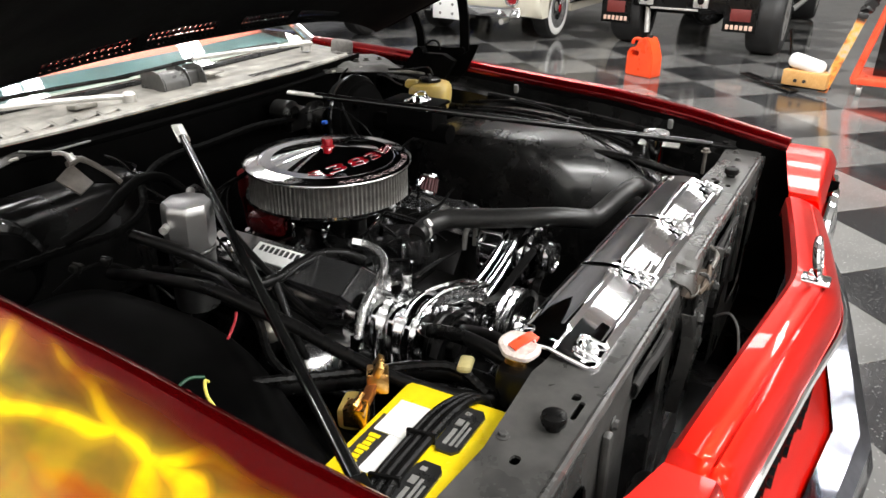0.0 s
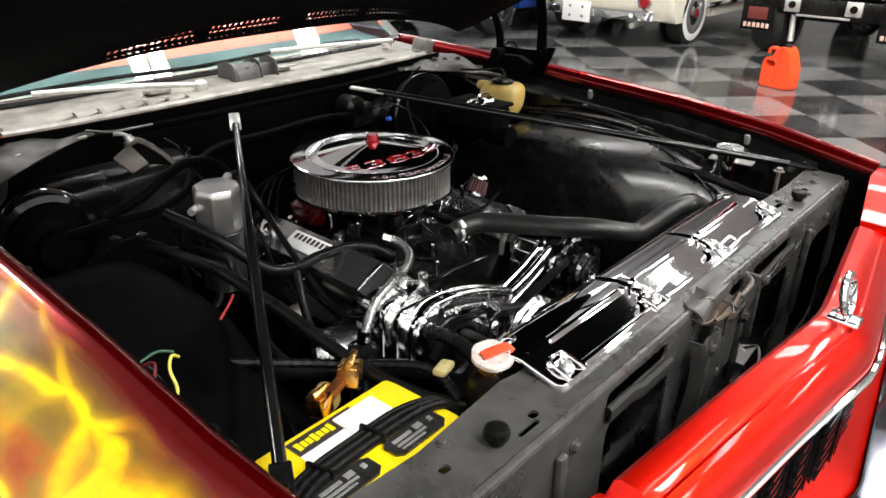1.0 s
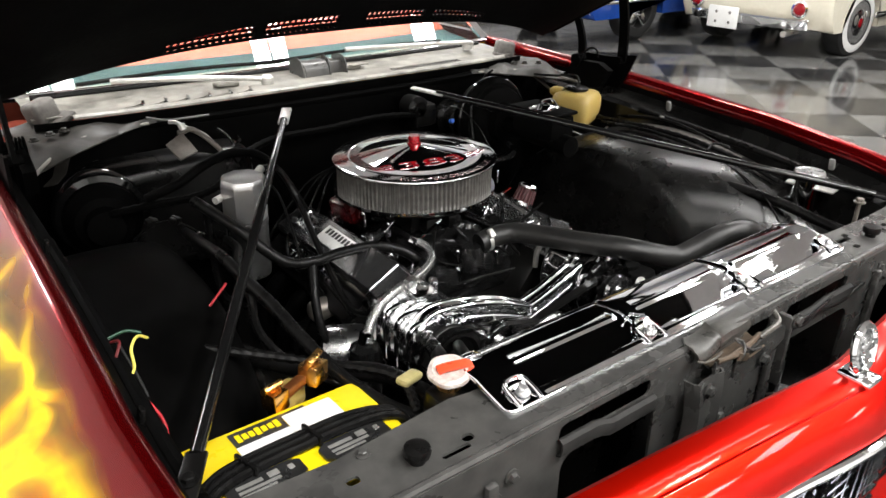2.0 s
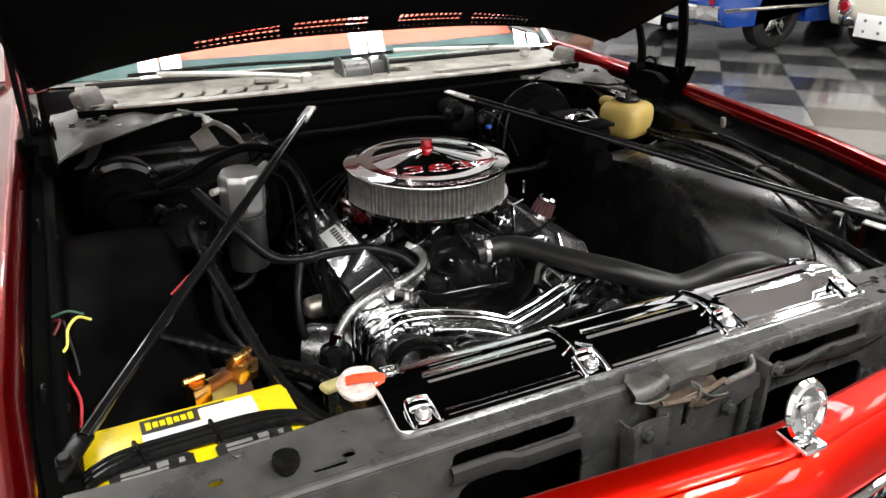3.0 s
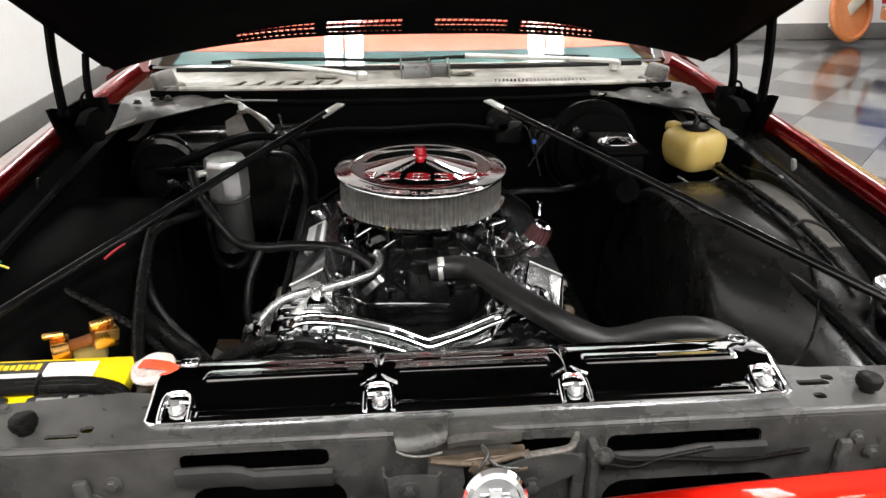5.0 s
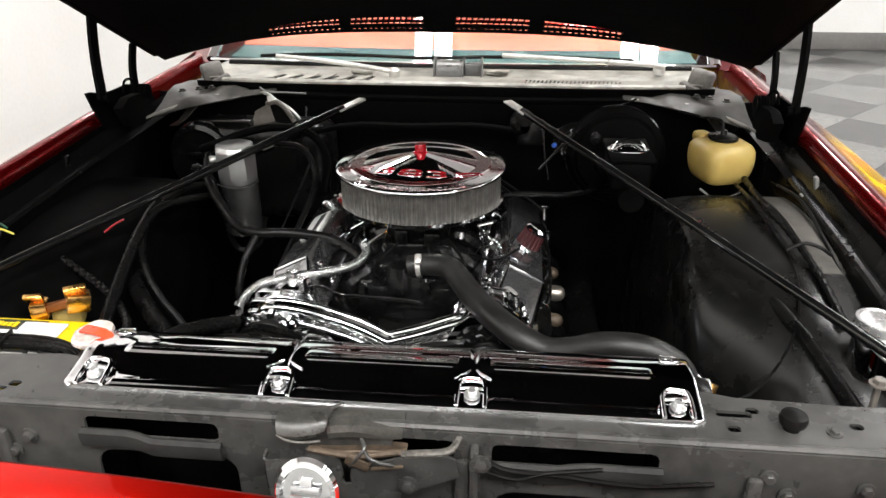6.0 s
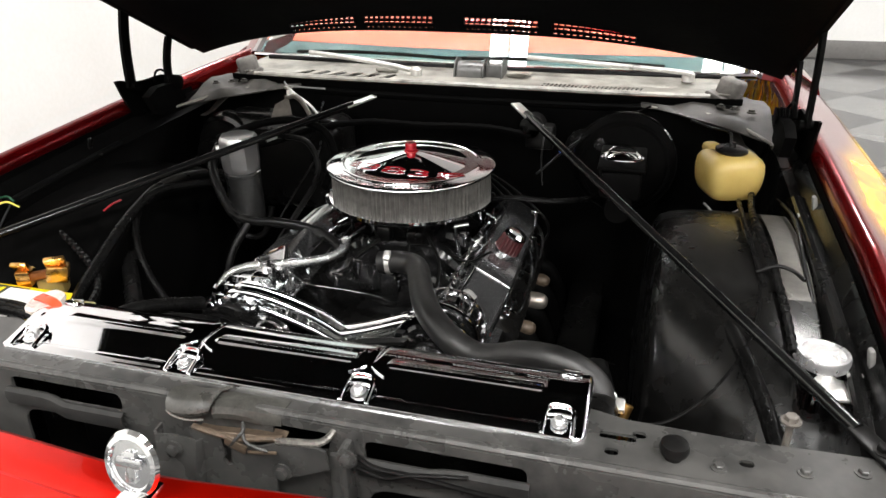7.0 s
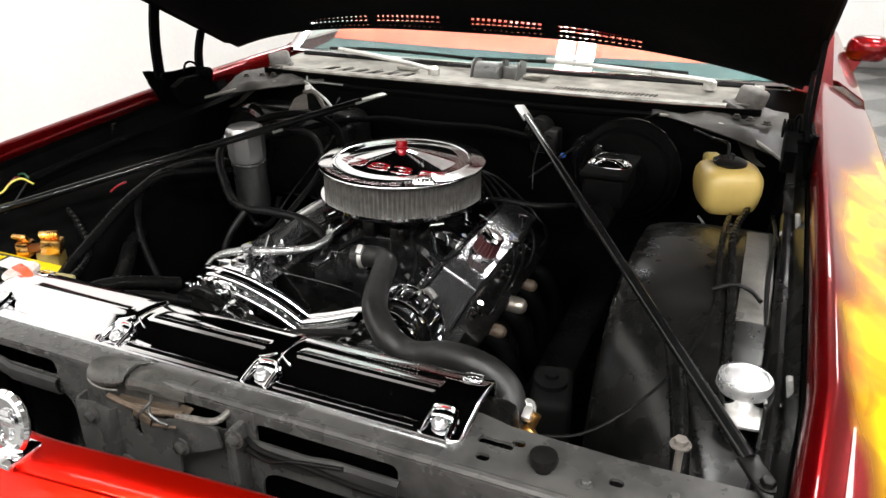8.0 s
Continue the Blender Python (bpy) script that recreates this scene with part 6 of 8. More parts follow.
for off, r in ((-0.006, 0.0068), (0.0065, 0.0056), (0.0170, 0.0046)):
    bm = bmesh.new()
    tube(bm, [BM @ Vector(p) for p in ((-0.150, -0.040 + off, -0.05), (-0.140, -0.030 + off, -0.002), (-0.112, -0.012 + off, 0.008), (-0.07, -0.002 + off, 0.008), (0.0, 0.0 + off, 0.008), (0.07, -0.001 + off, 0.008), (0.115, -0.010 + off * 0.8, 0.008), (0.140, -0.022 + off * 0.7, 0.0), (0.155, -0.03 + off * 0.6, -0.04))], r, 10, 7)
    solo("battery_cable", bm, M_RUBBER, "black cable lying along the battery top", "cable", "battery cables")
for k, u in enumerate((-0.07, 0.02)):
    bm = bmesh.new()
    box(bm, (0, 0, 0), (0.006, 0.040, 0.016), bevel=0.003, m=BM @ pose(u, 0.005 if k else 0.003, 0.009, 0, 0, 8 if k else 14))
    solo("cable_tie", bm, M_RUBBER, "black cable tie round the battery cables", "cable tie", "cable ties")
TC = thing("battery_terminal", "brass battery terminal clamps with copper fuse bar", "battery terminal")
bm = bmesh.new()
box(bm, (-0.525, -0.498, 0.812), (0.036, 0.030, 0.030), (0, 10, 35), bevel=0.003)
box(bm, (-0.525, -0.500, 0.834), (0.034, 0.010, 0.018), (30, 0, 35), bevel=0.002)
part("clamp", bm, M_BRASS, TC, "shiny brass clamp")
bm = bmesh.new()
box(bm, (-0.588, -0.508, 0.800), (0.026, 0.030, 0.030), (0, 0, 20), bevel=0.003)
box(bm, (-0.592, -0.512, 0.822), (0.030, 0.008, 0.016), (35, 0, 15), bevel=0.002)
part("clamp", bm, M_BRASS, TC, "shiny brass clamp")
bm = bmesh.new()
box(bm, (-0.557, -0.504, 0.806), (0.060, 0.014, 0.014), (0, -12, 14), bevel=0.002)
part("fuse_bar", bm, surface("brown_copper", (0.22, 0.07, 0.02), (0.36, 0.14, 0.05), 0.35, 0.8, 60, 20), TC, "brown copper bar")
bm = bmesh.new()
box(bm, (-0.560, -0.480, 0.775), (0.05, 0.035, 0.036), (0, 0, 20), bevel=0.010)
solo("fuse_holder", bm, M_TANK, "pale beige plastic fuse holder behind the battery", "fuse holder")

# ---- passenger side ----
CAN = thing("accumulator_canister", "brushed silver canister with faceted hexagonal top", "canister")
bm = bmesh.new()


def facet(r, z, i):
    if z > 0.862:
        a = (2 * math.pi * i / 48) % (math.pi / 4) - math.pi / 8
        return min(r, 0.0408 / math.cos(a) * (r / 0.045))
    return r


lathe(bm, [(0.0385, 0.858), (0.0400, 0.860), (0.0436, 0.868), (0.0446, 0.874), (0.0450, 0.926), (0.0435, 0.936), (0.0395, 0.9405), (0.0365, 0.9395), (0.0, 0.9385)], pose(-0.418, 0.006, 0, 2, 0, 0), 48, facet)
part("head", bm, M_CAN, CAN, "faceted spun aluminium head")
# The can fades into shade below its head, so the body's colour is darkened.
bm = bmesh.new()
lathe(bm, [(0.020, 0.73), (0.038, 0.738), (0.0395, 0.755), (0.0395, 0.848), (0.0412, 0.850), (0.0412, 0.855), (0.0392, 0.857)], pose(-0.418, 0.006, 0, 2, 0, 0), 48)
part("body", bm, surface("shaded_aluminium", (0.085, 0.085, 0.085), (0.15, 0.15, 0.148), 0.30, 0.85, 40, 3, 0.0, 0.05), CAN, "aluminium lower body, coloured dark for the shade")
bm = bmesh.new()
rod(bm, (-0.46, -0.02, 0.905), (-0.476, -0.03, 0.905), 0.007, 10)
part("port", bm, M_WHITE_METAL, CAN)
bm = bmesh.new()
rod(bm, (-0.374, 0.02, 0.92), (-0.355, 0.035, 0.926), 0.008, 10)
part("port", bm, M_WHITE_METAL, CAN)
HB = thing("heater_box", "black moulded heater box on the firewall", "heater box")
bm = bmesh.new()
box(bm, (-0.46, 0.30, 0.78), (0.36, 0.12, 0.26), bevel=0.04, seg=4)
part("case", bm, M_BLACK_SATIN, HB)
bm = bmesh.new()
lathe(bm, [(0.088, 0.0), (0.090, 0.03), (0.078, 0.05), (0.075, 0.055), (0.075, 0.085), (0.056, 0.11), (0.040, 0.115), (0.036, 0.14), (0.0, 0.145)], pose(-0.612, 0.31, 0.815, 90, 0, -8), 40)
part("blower_motor", bm, M_FLAT_BLACK, HB, "round black blower motor")
bm = bmesh.new()
lathe(bm, [(0.090, 0.012), (0.094, 0.018), (0.096, 0.034), (0.094, 0.056), (0.088, 0.066), (0.076, 0.070)], pose(-0.612, 0.31, 0.815, 90, 0, -8), 48, cap=False)
part("blower_flange", bm, M_BLACK_GLOSS, HB)
M_DULL_BROWN = surface("dull_brown_metal", (0.075, 0.067, 0.058), (0.20, 0.18, 0.16), 0.35, 0.2, 40, 14, 0.05)
bm = bmesh.new()
HA, HBK, HC, HD = (-0.432, 0.262, 0.958), (-0.470, 0.258, 0.938), (-0.458, 0.208, 0.916), (-0.412, 0.235, 0.920)
HE, HF = (-0.398, 0.262, 0.952), (-0.355, 0.235, 0.902)
grid(bm, [[HBK, HA], [lerp(Vector(HBK), Vector(HC), 0.5), lerp(Vector(HA), Vector(HD), 0.55)], [HC, HD]], 0.004)
part("duct_plate", bm, M_DULL_BROWN, HB, "tilted tan metal plate")
bm = bmesh.new()
grid(bm, [[HA, HE], [lerp(Vector(HA), Vector(HD), 0.5), lerp(Vector(HE), Vector(HF), 0.5)], [HD, HF]], 0.004)
part("duct_side", bm, M_FLAT_BLACK, HB, "black side of the tilted plate")
bm = bmesh.new()
tube(bm, [(-0.440, 0.262, 0.958), HA, (-0.415, 0.262, 0.962), HE, (-0.372, 0.248, 0.926), HF], 0.006, 8, 4)
part("rolled_edge", bm, M_DULL_BROWN, HB, "pale rolled edge of the plate")
bm = bmesh.new()
rod(bm, (-0.427, 0.262, 0.962), (-0.430, 0.268, 0.974), 0.008, 10)
part("plug", bm, M_WHITE_METAL, HB, "pale plug on the plate")
bm = bmesh.new()
tube(bm, [(-0.450, 0.285, 0.978), (-0.435, 0.277, 0.976), (-0.415, 0.273, 0.962), (-0.382, 0.271, 0.942), (-0.360, 0.275, 0.915)], 0.0042, 8)
part("vacuum_tube", bm, M_WHITE_METAL, HB, "thin bright tube")
bm = bmesh.new()
tube(bm, [(-0.479, 0.340, 0.980), (-0.460, 0.312, 0.979), (-0.441, 0.292, 0.980), (-0.400, 0.300, 0.977), (-0.351, 0.315, 0.972)], 0.0022, 8)
part("wire_clip", bm, M_GREY_PLASTIC, HB)
for pts in ([(-0.345, 0.285, 0.945), (-0.337, 0.252, 0.936), (-0.333, 0.222, 0.916), (-0.329, 0.199, 0.910), (-0.335, 0.16, 0.88)], [(-0.30, 0.29, 0.92), (-0.315, 0.24, 0.925), (-0.345, 0.20, 0.93), (-0.365, 0.15, 0.915), (-0.37, 0.08, 0.90)], [(-0.60, 0.12, 0.80), (-0.565, 0.09, 0.835), (-0.527, 0.065, 0.842), (-0.49, 0.03, 0.815), (-0.47, -0.02, 0.77)], [(-0.33, 0.22, 0.86), (-0.30, 0.12, 0.85), (-0.31, 0.02, 0.80), (-0.33, -0.06, 0.74)]):
    hose("engine_wire", "thin black wire hanging near the canister", pts, 0.0026, cat="wire", group="engine wires")
for x, y, z, turn in ((-0.527, 0.065, 0.846, 30), (-0.565, 0.092, 0.842, 10), (-0.333, 0.205, 0.915, 60), (-0.495, 0.02, 0.822, 45)):
    bm = bmesh.new()
    box(bm, (0, 0, 0), (0.024, 0.014, 0.012), bevel=0.003, m=pose(x, y, z, 15, 10, turn))
    box(bm, (0, 0, 0), (0.008, 0.018, 0.016), bevel=0.002, m=pose(x, y, z, 15, 10, turn))
    solo("wire_connector", bm, M_BLACK_SATIN, "small black plastic connector on a thin wire", "connector", "wire connectors")
hose("heater_hose", "black heater hose bending down beside the wheelhouse", [(-0.50, 0.10, 0.80), (-0.525, -0.05, 0.845), (-0.525, -0.18, 0.862), (-0.518, -0.27, 0.850), (-0.508, -0.34, 0.835), (-0.498, -0.41, 0.812), (-0.480, -0.50, 0.785), (-0.450, -0.58, 0.768), (-0.415, -0.64, 0.765)], 0.0105, group="heater hoses")
hose("heater_hose", "black heater hose bending down beside the wheelhouse", [(-0.45, 0.06, 0.80), (-0.485, -0.14, 0.855), (-0.515, -0.22, 0.862), (-0.520, -0.273, 0.835), (-0.520, -0.29, 0.775), (-0.49, -0.31, 0.72), (-0.447, -0.333, 0.685), (-0.40, -0.37, 0.65)], 0.0075, group="heater hoses")
hose("heater_hose", "black heater hose crossing to the intake manifold", [(-0.50, 0.02, 0.895), (-0.465, -0.070, 0.868), (-0.40, -0.125, 0.80), (-0.345, -0.141, 0.786), (-0.28, -0.135, 0.785), (-0.20, -0.130, 0.775), (-0.145, -0.148, 0.757), (-0.115, -0.17, 0.735)], 0.0105, group="heater hoses")
hose("bypass_hose", "black hose dropping from the heater hose to the block", [(-0.345, -0.141, 0.783), (-0.365, -0.185, 0.735), (-0.370, -0.215, 0.68), (-0.355, -0.235, 0.62)], 0.0085)
hose("firewall_hose", "black hose from the heater box past the canister", [(-0.56, 0.12, 0.88), (-0.50, 0.10, 0.905), (-0.44, 0.12, 0.925), (-0.37, 0.15, 0.93), (-0.30, 0.17, 0.905), (-0.26, 0.14, 0.85), (-0.255, 0.06, 0.80)], 0.0095, M_FLAT_BLACK)
hose("firewall_loom", "black corrugated wiring loom across the firewall", [(-0.62, 0.17, 0.845), (-0.54, 0.13, 0.862), (-0.47, 0.10, 0.872), (-0.40, 0.12, 0.885), (-0.33, 0.20, 0.90), (-0.22, 0.27, 0.905), (-0.08, 0.29, 0.90), (0.08, 0.29, 0.905), (0.20, 0.28, 0.895)], 0.0075, M_FLAT_BLACK, cat="wiring loom", ridge=0.0012, n=20)
hose("suction_hose", "black hose looping under the canister", [(-0.475, 0.03, 0.86), (-0.478, 0.02, 0.76), (-0.470, 0.02, 0.69), (-0.45, 0.025, 0.665), (-0.41, 0.03, 0.68), (-0.395, 0.05, 0.74)], 0.008)
hose("suction_hose", "black hose from canister to compressor", [(-0.355, 0.035, 0.926), (-0.30, 0.08, 0.90), (-0.27, 0.06, 0.83), (-0.285, -0.06, 0.76), (-0.30, -0.20, 0.70), (-0.28, -0.30, 0.72)], 0.007)
hose("lower_hose", "thick black hose from compressor towards the battery", [(-0.62, -0.10, 0.76), (-0.55, -0.28, 0.735), (-0.46, -0.40, 0.735), (-0.40, -0.48, 0.745), (-0.385, -0.58, 0.755), (-0.40, -0.64, 0.745)], 0.016)
hose("ribbed_loom", "black corrugated wiring loom by the battery", [(-0.72, -0.36, 0.83), (-0.65, -0.36, 0.825), (-0.56, -0.40, 0.80), (-0.48, -0.46, 0.785), (-0.42, -0.55, 0.79), (-0.43, -0.62, 0.775)], 0.0065, cat="wiring loom", ridge=0.0014, n=24)
hose("return_hose", "black rubber hose beside the radiator cap", [(-0.29, -0.43, 0.745), (-0.32, -0.50, 0.775), (-0.345, -0.56, 0.79), (-0.36, -0.62, 0.785), (-0.37, -0.66, 0.76)], 0.0125)
hose("return_hose", "black rubber hose beside the radiator cap", [(-0.24, -0.46, 0.73), (-0.28, -0.52, 0.765), (-0.31, -0.58, 0.785), (-0.345, -0.63, 0.79)], 0.010)
bm = bmesh.new()
box(bm, (-0.415, -0.575, 0.800), (0.042, 0.022, 0.012), (0, 8, 20), bevel=0.006)
solo("connector_cover", bm, surface("pale_olive_plastic", (0.36, 0.31, 0.13), (0.5, 0.43, 0.2), 0.45, 0, 80, 20), "pale yellow plastic connector cover", "connector")
for k, (col, pts) in enumerate([((0.78, 0.68, 0.12), [(-0.705, -0.375, 0.872), (-0.72, -0.388, 0.886), (-0.733, -0.405, 0.880), (-0.737, -0.425, 0.866), (-0.745, -0.438, 0.862)]), ((0.5, 0.02, 0.03), [(-0.745, -0.44, 0.855), (-0.74, -0.47, 0.845), (-0.73, -0.50, 0.825), (-0.735, -0.53, 0.80)]), ((0.12, 0.008, 0.01), [(-0.75, -0.372, 0.880), (-0.742, -0.385, 0.884), (-0.752, -0.40, 0.872)]), ((0.01, 0.06, 0.03), [(-0.752, -0.37, 0.885), (-0.73, -0.372, 0.890), (-0.712, -0.378, 0.884)]), ((0.02, 0.02, 0.02), [(-0.74, -0.36, 0.87), (-0.73, -0.44, 0.82), (-0.74, -0.53, 0.78)]), ((0.4, 0.02, 0.03), [(-0.59, -0.285, 0.84), (-0.57, -0.28, 0.855), (-0.555, -0.27, 0.862)])]):
    m, nt, p = shader("wire_insulation")
    p.inputs["Base Color"].default_value, p.inputs["Roughness"].default_value = (*col, 1), 0.45
    hose("loose_wire", "loose thin coloured wire by the fender", pts, 0.0021, m, "wire", group="loose wires")

# ---- driver side ----
BB = thing("brake_booster", "round black brake booster on the firewall", "brake booster")
bm = bmesh.new()
lathe(bm, [(0.08, 0.0), (0.108, 0.02), (0.115, 0.045), (0.117, 0.055), (0.112, 0.065), (0.104, 0.075), (0.098, 0.076), (0.092, 0.088), (0.066, 0.098), (0.055, 0.100), (0.05, 0.125), (0, 0.125)], pose(0.425, 0.30, 0.850, 86, 0, 0), 48)
part("shell", bm, M_FLAT_BLACK, BB)
bm = bmesh.new()
lathe(bm, [(0.1165, 0.044), (0.1200, 0.047), (0.1200, 0.054), (0.1165, 0.057)], pose(0.425, 0.30, 0.850, 86, 0, 0), 48, cap=False)
part("crimped_rim", bm, M_BLACK_GLOSS, BB)
bm = bmesh.new()
lathe(bm, [(0.010, 0.0), (0.010, 0.02), (0.014, 0.024), (0.012, 0.034), (0.006, 0.036), (0.006, 0.05), (0, 0.05)], pose(0.37, 0.21, 0.91, 86, 0, 0), 14)
part("check_valve", bm, M_RUBBER, BB)
MC = thing("master_cylinder", "black master cylinder with a chrome wire bail lid", "master cylinder")
bm = bmesh.new()
box(bm, (0.425, 0.045, 0.892), (0.082, 0.15, 0.062), bevel=0.012)
rod(bm, (0.428, 0.18, 0.855), (0.425, -0.06, 0.852), 0.026, 20)
part("body", bm, M_FLAT_BLACK, MC)
bm = bmesh.new()
box(bm, (0.425, 0.045, 0.927), (0.094, 0.155, 0.010), bevel=0.004)
part("lid", bm, M_FLAT_BLACK, MC)
bm = bmesh.new()
tube(bm, [(0.423 + 0.040 * math.cos(a) * (abs(math.cos(a)) ** -0.35 if abs(math.cos(a)) > 0.01 else 1), 0.040 + 0.026 * math.sin(a), 0.931) for a in [2 * math.pi * k / 16 for k in range(17)]], 0.0042, 8, 3)
part("lid_rim", bm, M_CHROME, MC, "bright chrome rim of the lid")
bm = bmesh.new()
grid(bm, [[(0.423 + 0.030 * u, 0.040 + 0.018 * v, 0.932 + 0.012 * (1 - u * u) * (1 - v * v)) for u in (-1, -0.8, -0.4, 0, 0.4, 0.8, 1)] for v in (-1, -0.7, -0.3, 0.2, 0.6, 1)], 0.002)
part("domed_cap", bm, M_CHROME, MC, "small domed chrome cap")
bm = bmesh.new()
tube(bm, [(0.386, 0.030, 0.918), (0.390, 0.032, 0.936), (0.404, 0.036, 0.950), (0.424, 0.038, 0.953), (0.444, 0.036, 0.950), (0.457, 0.032, 0.936), (0.461, 0.030, 0.918)], 0.0028, 8)
part("bail", bm, M_CHROME, MC, "bright wire bail")
TK = thing("washer_fluid_tank", "aged yellowish washer fluid tank with black cap", "fluid tank")
bm = bmesh.new()
rings = []
for z, rx, ry in ((0.838, 0.036, 0.036), (0.839, 0.044, 0.044), (0.846, 0.051, 0.050), (0.862, 0.0575, 0.056), (0.880, 0.0605, 0.059), (0.898, 0.0610, 0.0595), (0.912, 0.0595, 0.058), (0.922, 0.054, 0.052), (0.927, 0.046, 0.044), (0.929, 0.034, 0.032)):
    ring = []
    for i in range(40):
        a = 2 * math.pi * i / 40
        c, q = math.cos(a), math.sin(a)
        f = (abs(c) ** 5 + abs(q) ** 5) ** -0.2
        ring.append(bm.verts.new(pose(0.645, 0.137, 0, 0, 0, 20) @ Vector((rx * f * c * (0.93 if c > 0 and q < 0 else 1), ry * f * q, z))))
    rings.append(ring)
for a, b in zip(rings, rings[1:]):
    for i in range(40):
        bm.faces.new((a[i], a[(i + 1) % 40], b[(i + 1) % 40], b[i]))
bm.faces.new(rings[0])
bm.faces.new(rings[-1])
box(bm, (0, 0, 0), (0.034, 0.040, 0.024), bevel=0.010, seg=3, m=pose(0.607, 0.178, 0.924, 0, 0, 20))
part("tank", bm, M_TANK, TK)
bm = bmesh.new()
lathe(bm, [(0.030, 0.0), (0.033, 0.003), (0.033, 0.008), (0.028, 0.011), (0.008, 0.012), (0.006, 0.022), (0, 0.023)], pose(0.642, 0.138, 0.929, 0, 3, 0), 28)
part("cap", bm, M_BLACK_SATIN, TK, "black push-on cap")
hose("washer_hose", "thin black washer hose from the tank cap", [(0.638, 0.125, 0.950), (0.632, 0.14, 0.972), (0.60, 0.18, 0.968), (0.56, 0.23, 0.968)], 0.0032)
hose("washer_hose", "thin grey tube below the fluid tank", [(0.60, 0.10, 0.825), (0.63, 0.06, 0.815), (0.665, 0.03, 0.845)], 0.0025, M_GREY_PLASTIC)
RS = thing("overflow_reservoir", "polished cylindrical reservoir with round cap on a plate", "reservoir")
bm = bmesh.new()
lathe(bm, [(0.028, 0.745), (0.030, 0.750), (0.030, 0.850), (0.0, 0.850)], pose(0.714, -0.525, 0), 32)
part("cylinder", bm, M_CHROME, RS)
bm = bmesh.new()
lathe(bm, [(0.0315, 0.846), (0.0335, 0.848), (0.0335, 0.860), (0.032, 0.8635), (0.028, 0.8640), (0.0265, 0.8625), (0, 0.8622)], pose(0.714, -0.525, 0), 36)
part("cap", bm, surface("satin_silver_cap", (0.60, 0.60, 0.60), (0.76, 0.76, 0.76), 0.30, 0.8, 160, 8, 0.1), RS, "satin silver cap")
bm = bmesh.new()
box(bm, (0.727, -0.534, 0.8315), (0.068, 0.106, 0.005), (0, 0, 8), bevel=0.002)
part("plate", bm, M_WHITE_METAL, RS)
hose("fender_hose", "black hose along the wheelhouse to the radiator support", [(0.560, -0.175, 0.806), (0.585, -0.26, 0.808), (0.612, -0.38, 0.810), (0.637, -0.50, 0.800), (0.655, -0.60, 0.780), (0.662, -0.69, 0.770)], 0.0120)
hose("fender_loom", "black wiring loom along the wheelhouse top", [(0.690, 0.10, 0.855), (0.676, -0.02, 0.866), (0.672, -0.12, 0.872), (0.680, -0.25, 0.868), (0.688, -0.37, 0.850), (0.692, -0.47, 0.825)], 0.0058, cat="wiring loom", ridge=0.0012, n=20)
hose("fender_loom", "black wiring loom along the wheelhouse top", [(0.660, 0.05, 0.855), (0.655, -0.08, 0.868), (0.658, -0.20, 0.866), (0.666, -0.32, 0.852)], 0.0048, cat="wiring loom")
hose("ground_cable", "thin pale cable drooping over the wheelhouse", [(0.656, -0.20, 0.868), (0.660, -0.33, 0.846), (0.638, -0.44, 0.82), (0.590, -0.53, 0.79), (0.530, -0.59, 0.765), (0.462, -0.622, 0.765)], 0.0022, M_RUBBER, "cable")
hose("strap_wire", "thin black wire tied to the wheelhouse strap", [(0.655, -0.295, 0.862), (0.685, -0.288, 0.872), (0.71, -0.292, 0.868), (0.725, -0.31, 0.862)], 0.0035, cat="wire")
hose("fender_wire", "thin black wire down the pressed strap", [(0.735, 0.06, 0.86), (0.738, -0.10, 0.882), (0.733, -0.25, 0.866), (0.737, -0.42, 0.82)], 0.0035, cat="wire")
hose("speedometer_cable", "thin pale cable rising to the cowl", [(0.24, 0.10, 0.86), (0.31, 0.20, 0.905), (0.38, 0.27, 0.935), (0.44, 0.31, 0.958), (0.473, 0.309, 0.976)], 0.0026, M_RUBBER, "cable")
hose("vacuum_hose", "black vacuum hose from booster to carburettor", [(0.43, 0.18, 0.80), (0.36, 0.08, 0.82), (0.29, 0.02, 0.83), (0.20, 0.02, 0.83), (0.12, 0.05, 0.80)], 0.0065)
hose("engine_wire", "thin wire arching above the engine rear", [(0.24, 0.28, 0.90), (0.245, 0.18, 0.93), (0.25, 0.10, 0.90), (0.26, 0.06, 0.85)], 0.0018, cat="wire")
bm = bmesh.new()
lathe(bm, [(0.016, 0), (0.018, 0.01), (0.014, 0.025), (0.006, 0.03), (0.006, 0.05), (0, 0.05)], pose(0.458, -0.625, 0.748, -20, 20, 0), 16)
solo("drain_fitting", bm, M_BRASS, "brass fitting beside the radiator", "fitting")
bm = bmesh.new()
rod(bm, (0.655, -0.668, 0.79), (0.655, -0.668, 0.850), 0.0045, 10)
hexbolt(bm, (0.655, -0.668, 0.848), 0.008, 0.008)
solo("support_stud", bm, M_DULL_BROWN, "dull metal stud on the support rail", "stud")
bm = bmesh.new()
lathe(bm, [(0.05, 0), (0.052, 0.02), (0.04, 0.03), (0.038, 0.06), (0.02, 0.065), (0.0, 0.065)], pose(0.33, 0.33, 0.86, 90, 0, 0), 24)
solo("wiper_motor", bm, M_BLACK_SATIN, "black wiper motor on the firewall", "motor")
bm = bmesh.new()
lathe(bm, [(0.03, 0), (0.032, 0.05), (0.02, 0.06), (0, 0.06)], pose(0.20, 0.335, 0.91, 90, 0, 0), 20)
box(bm, (0.22, 0.30, 0.89), (0.07, 0.05, 0.06), bevel=0.01)
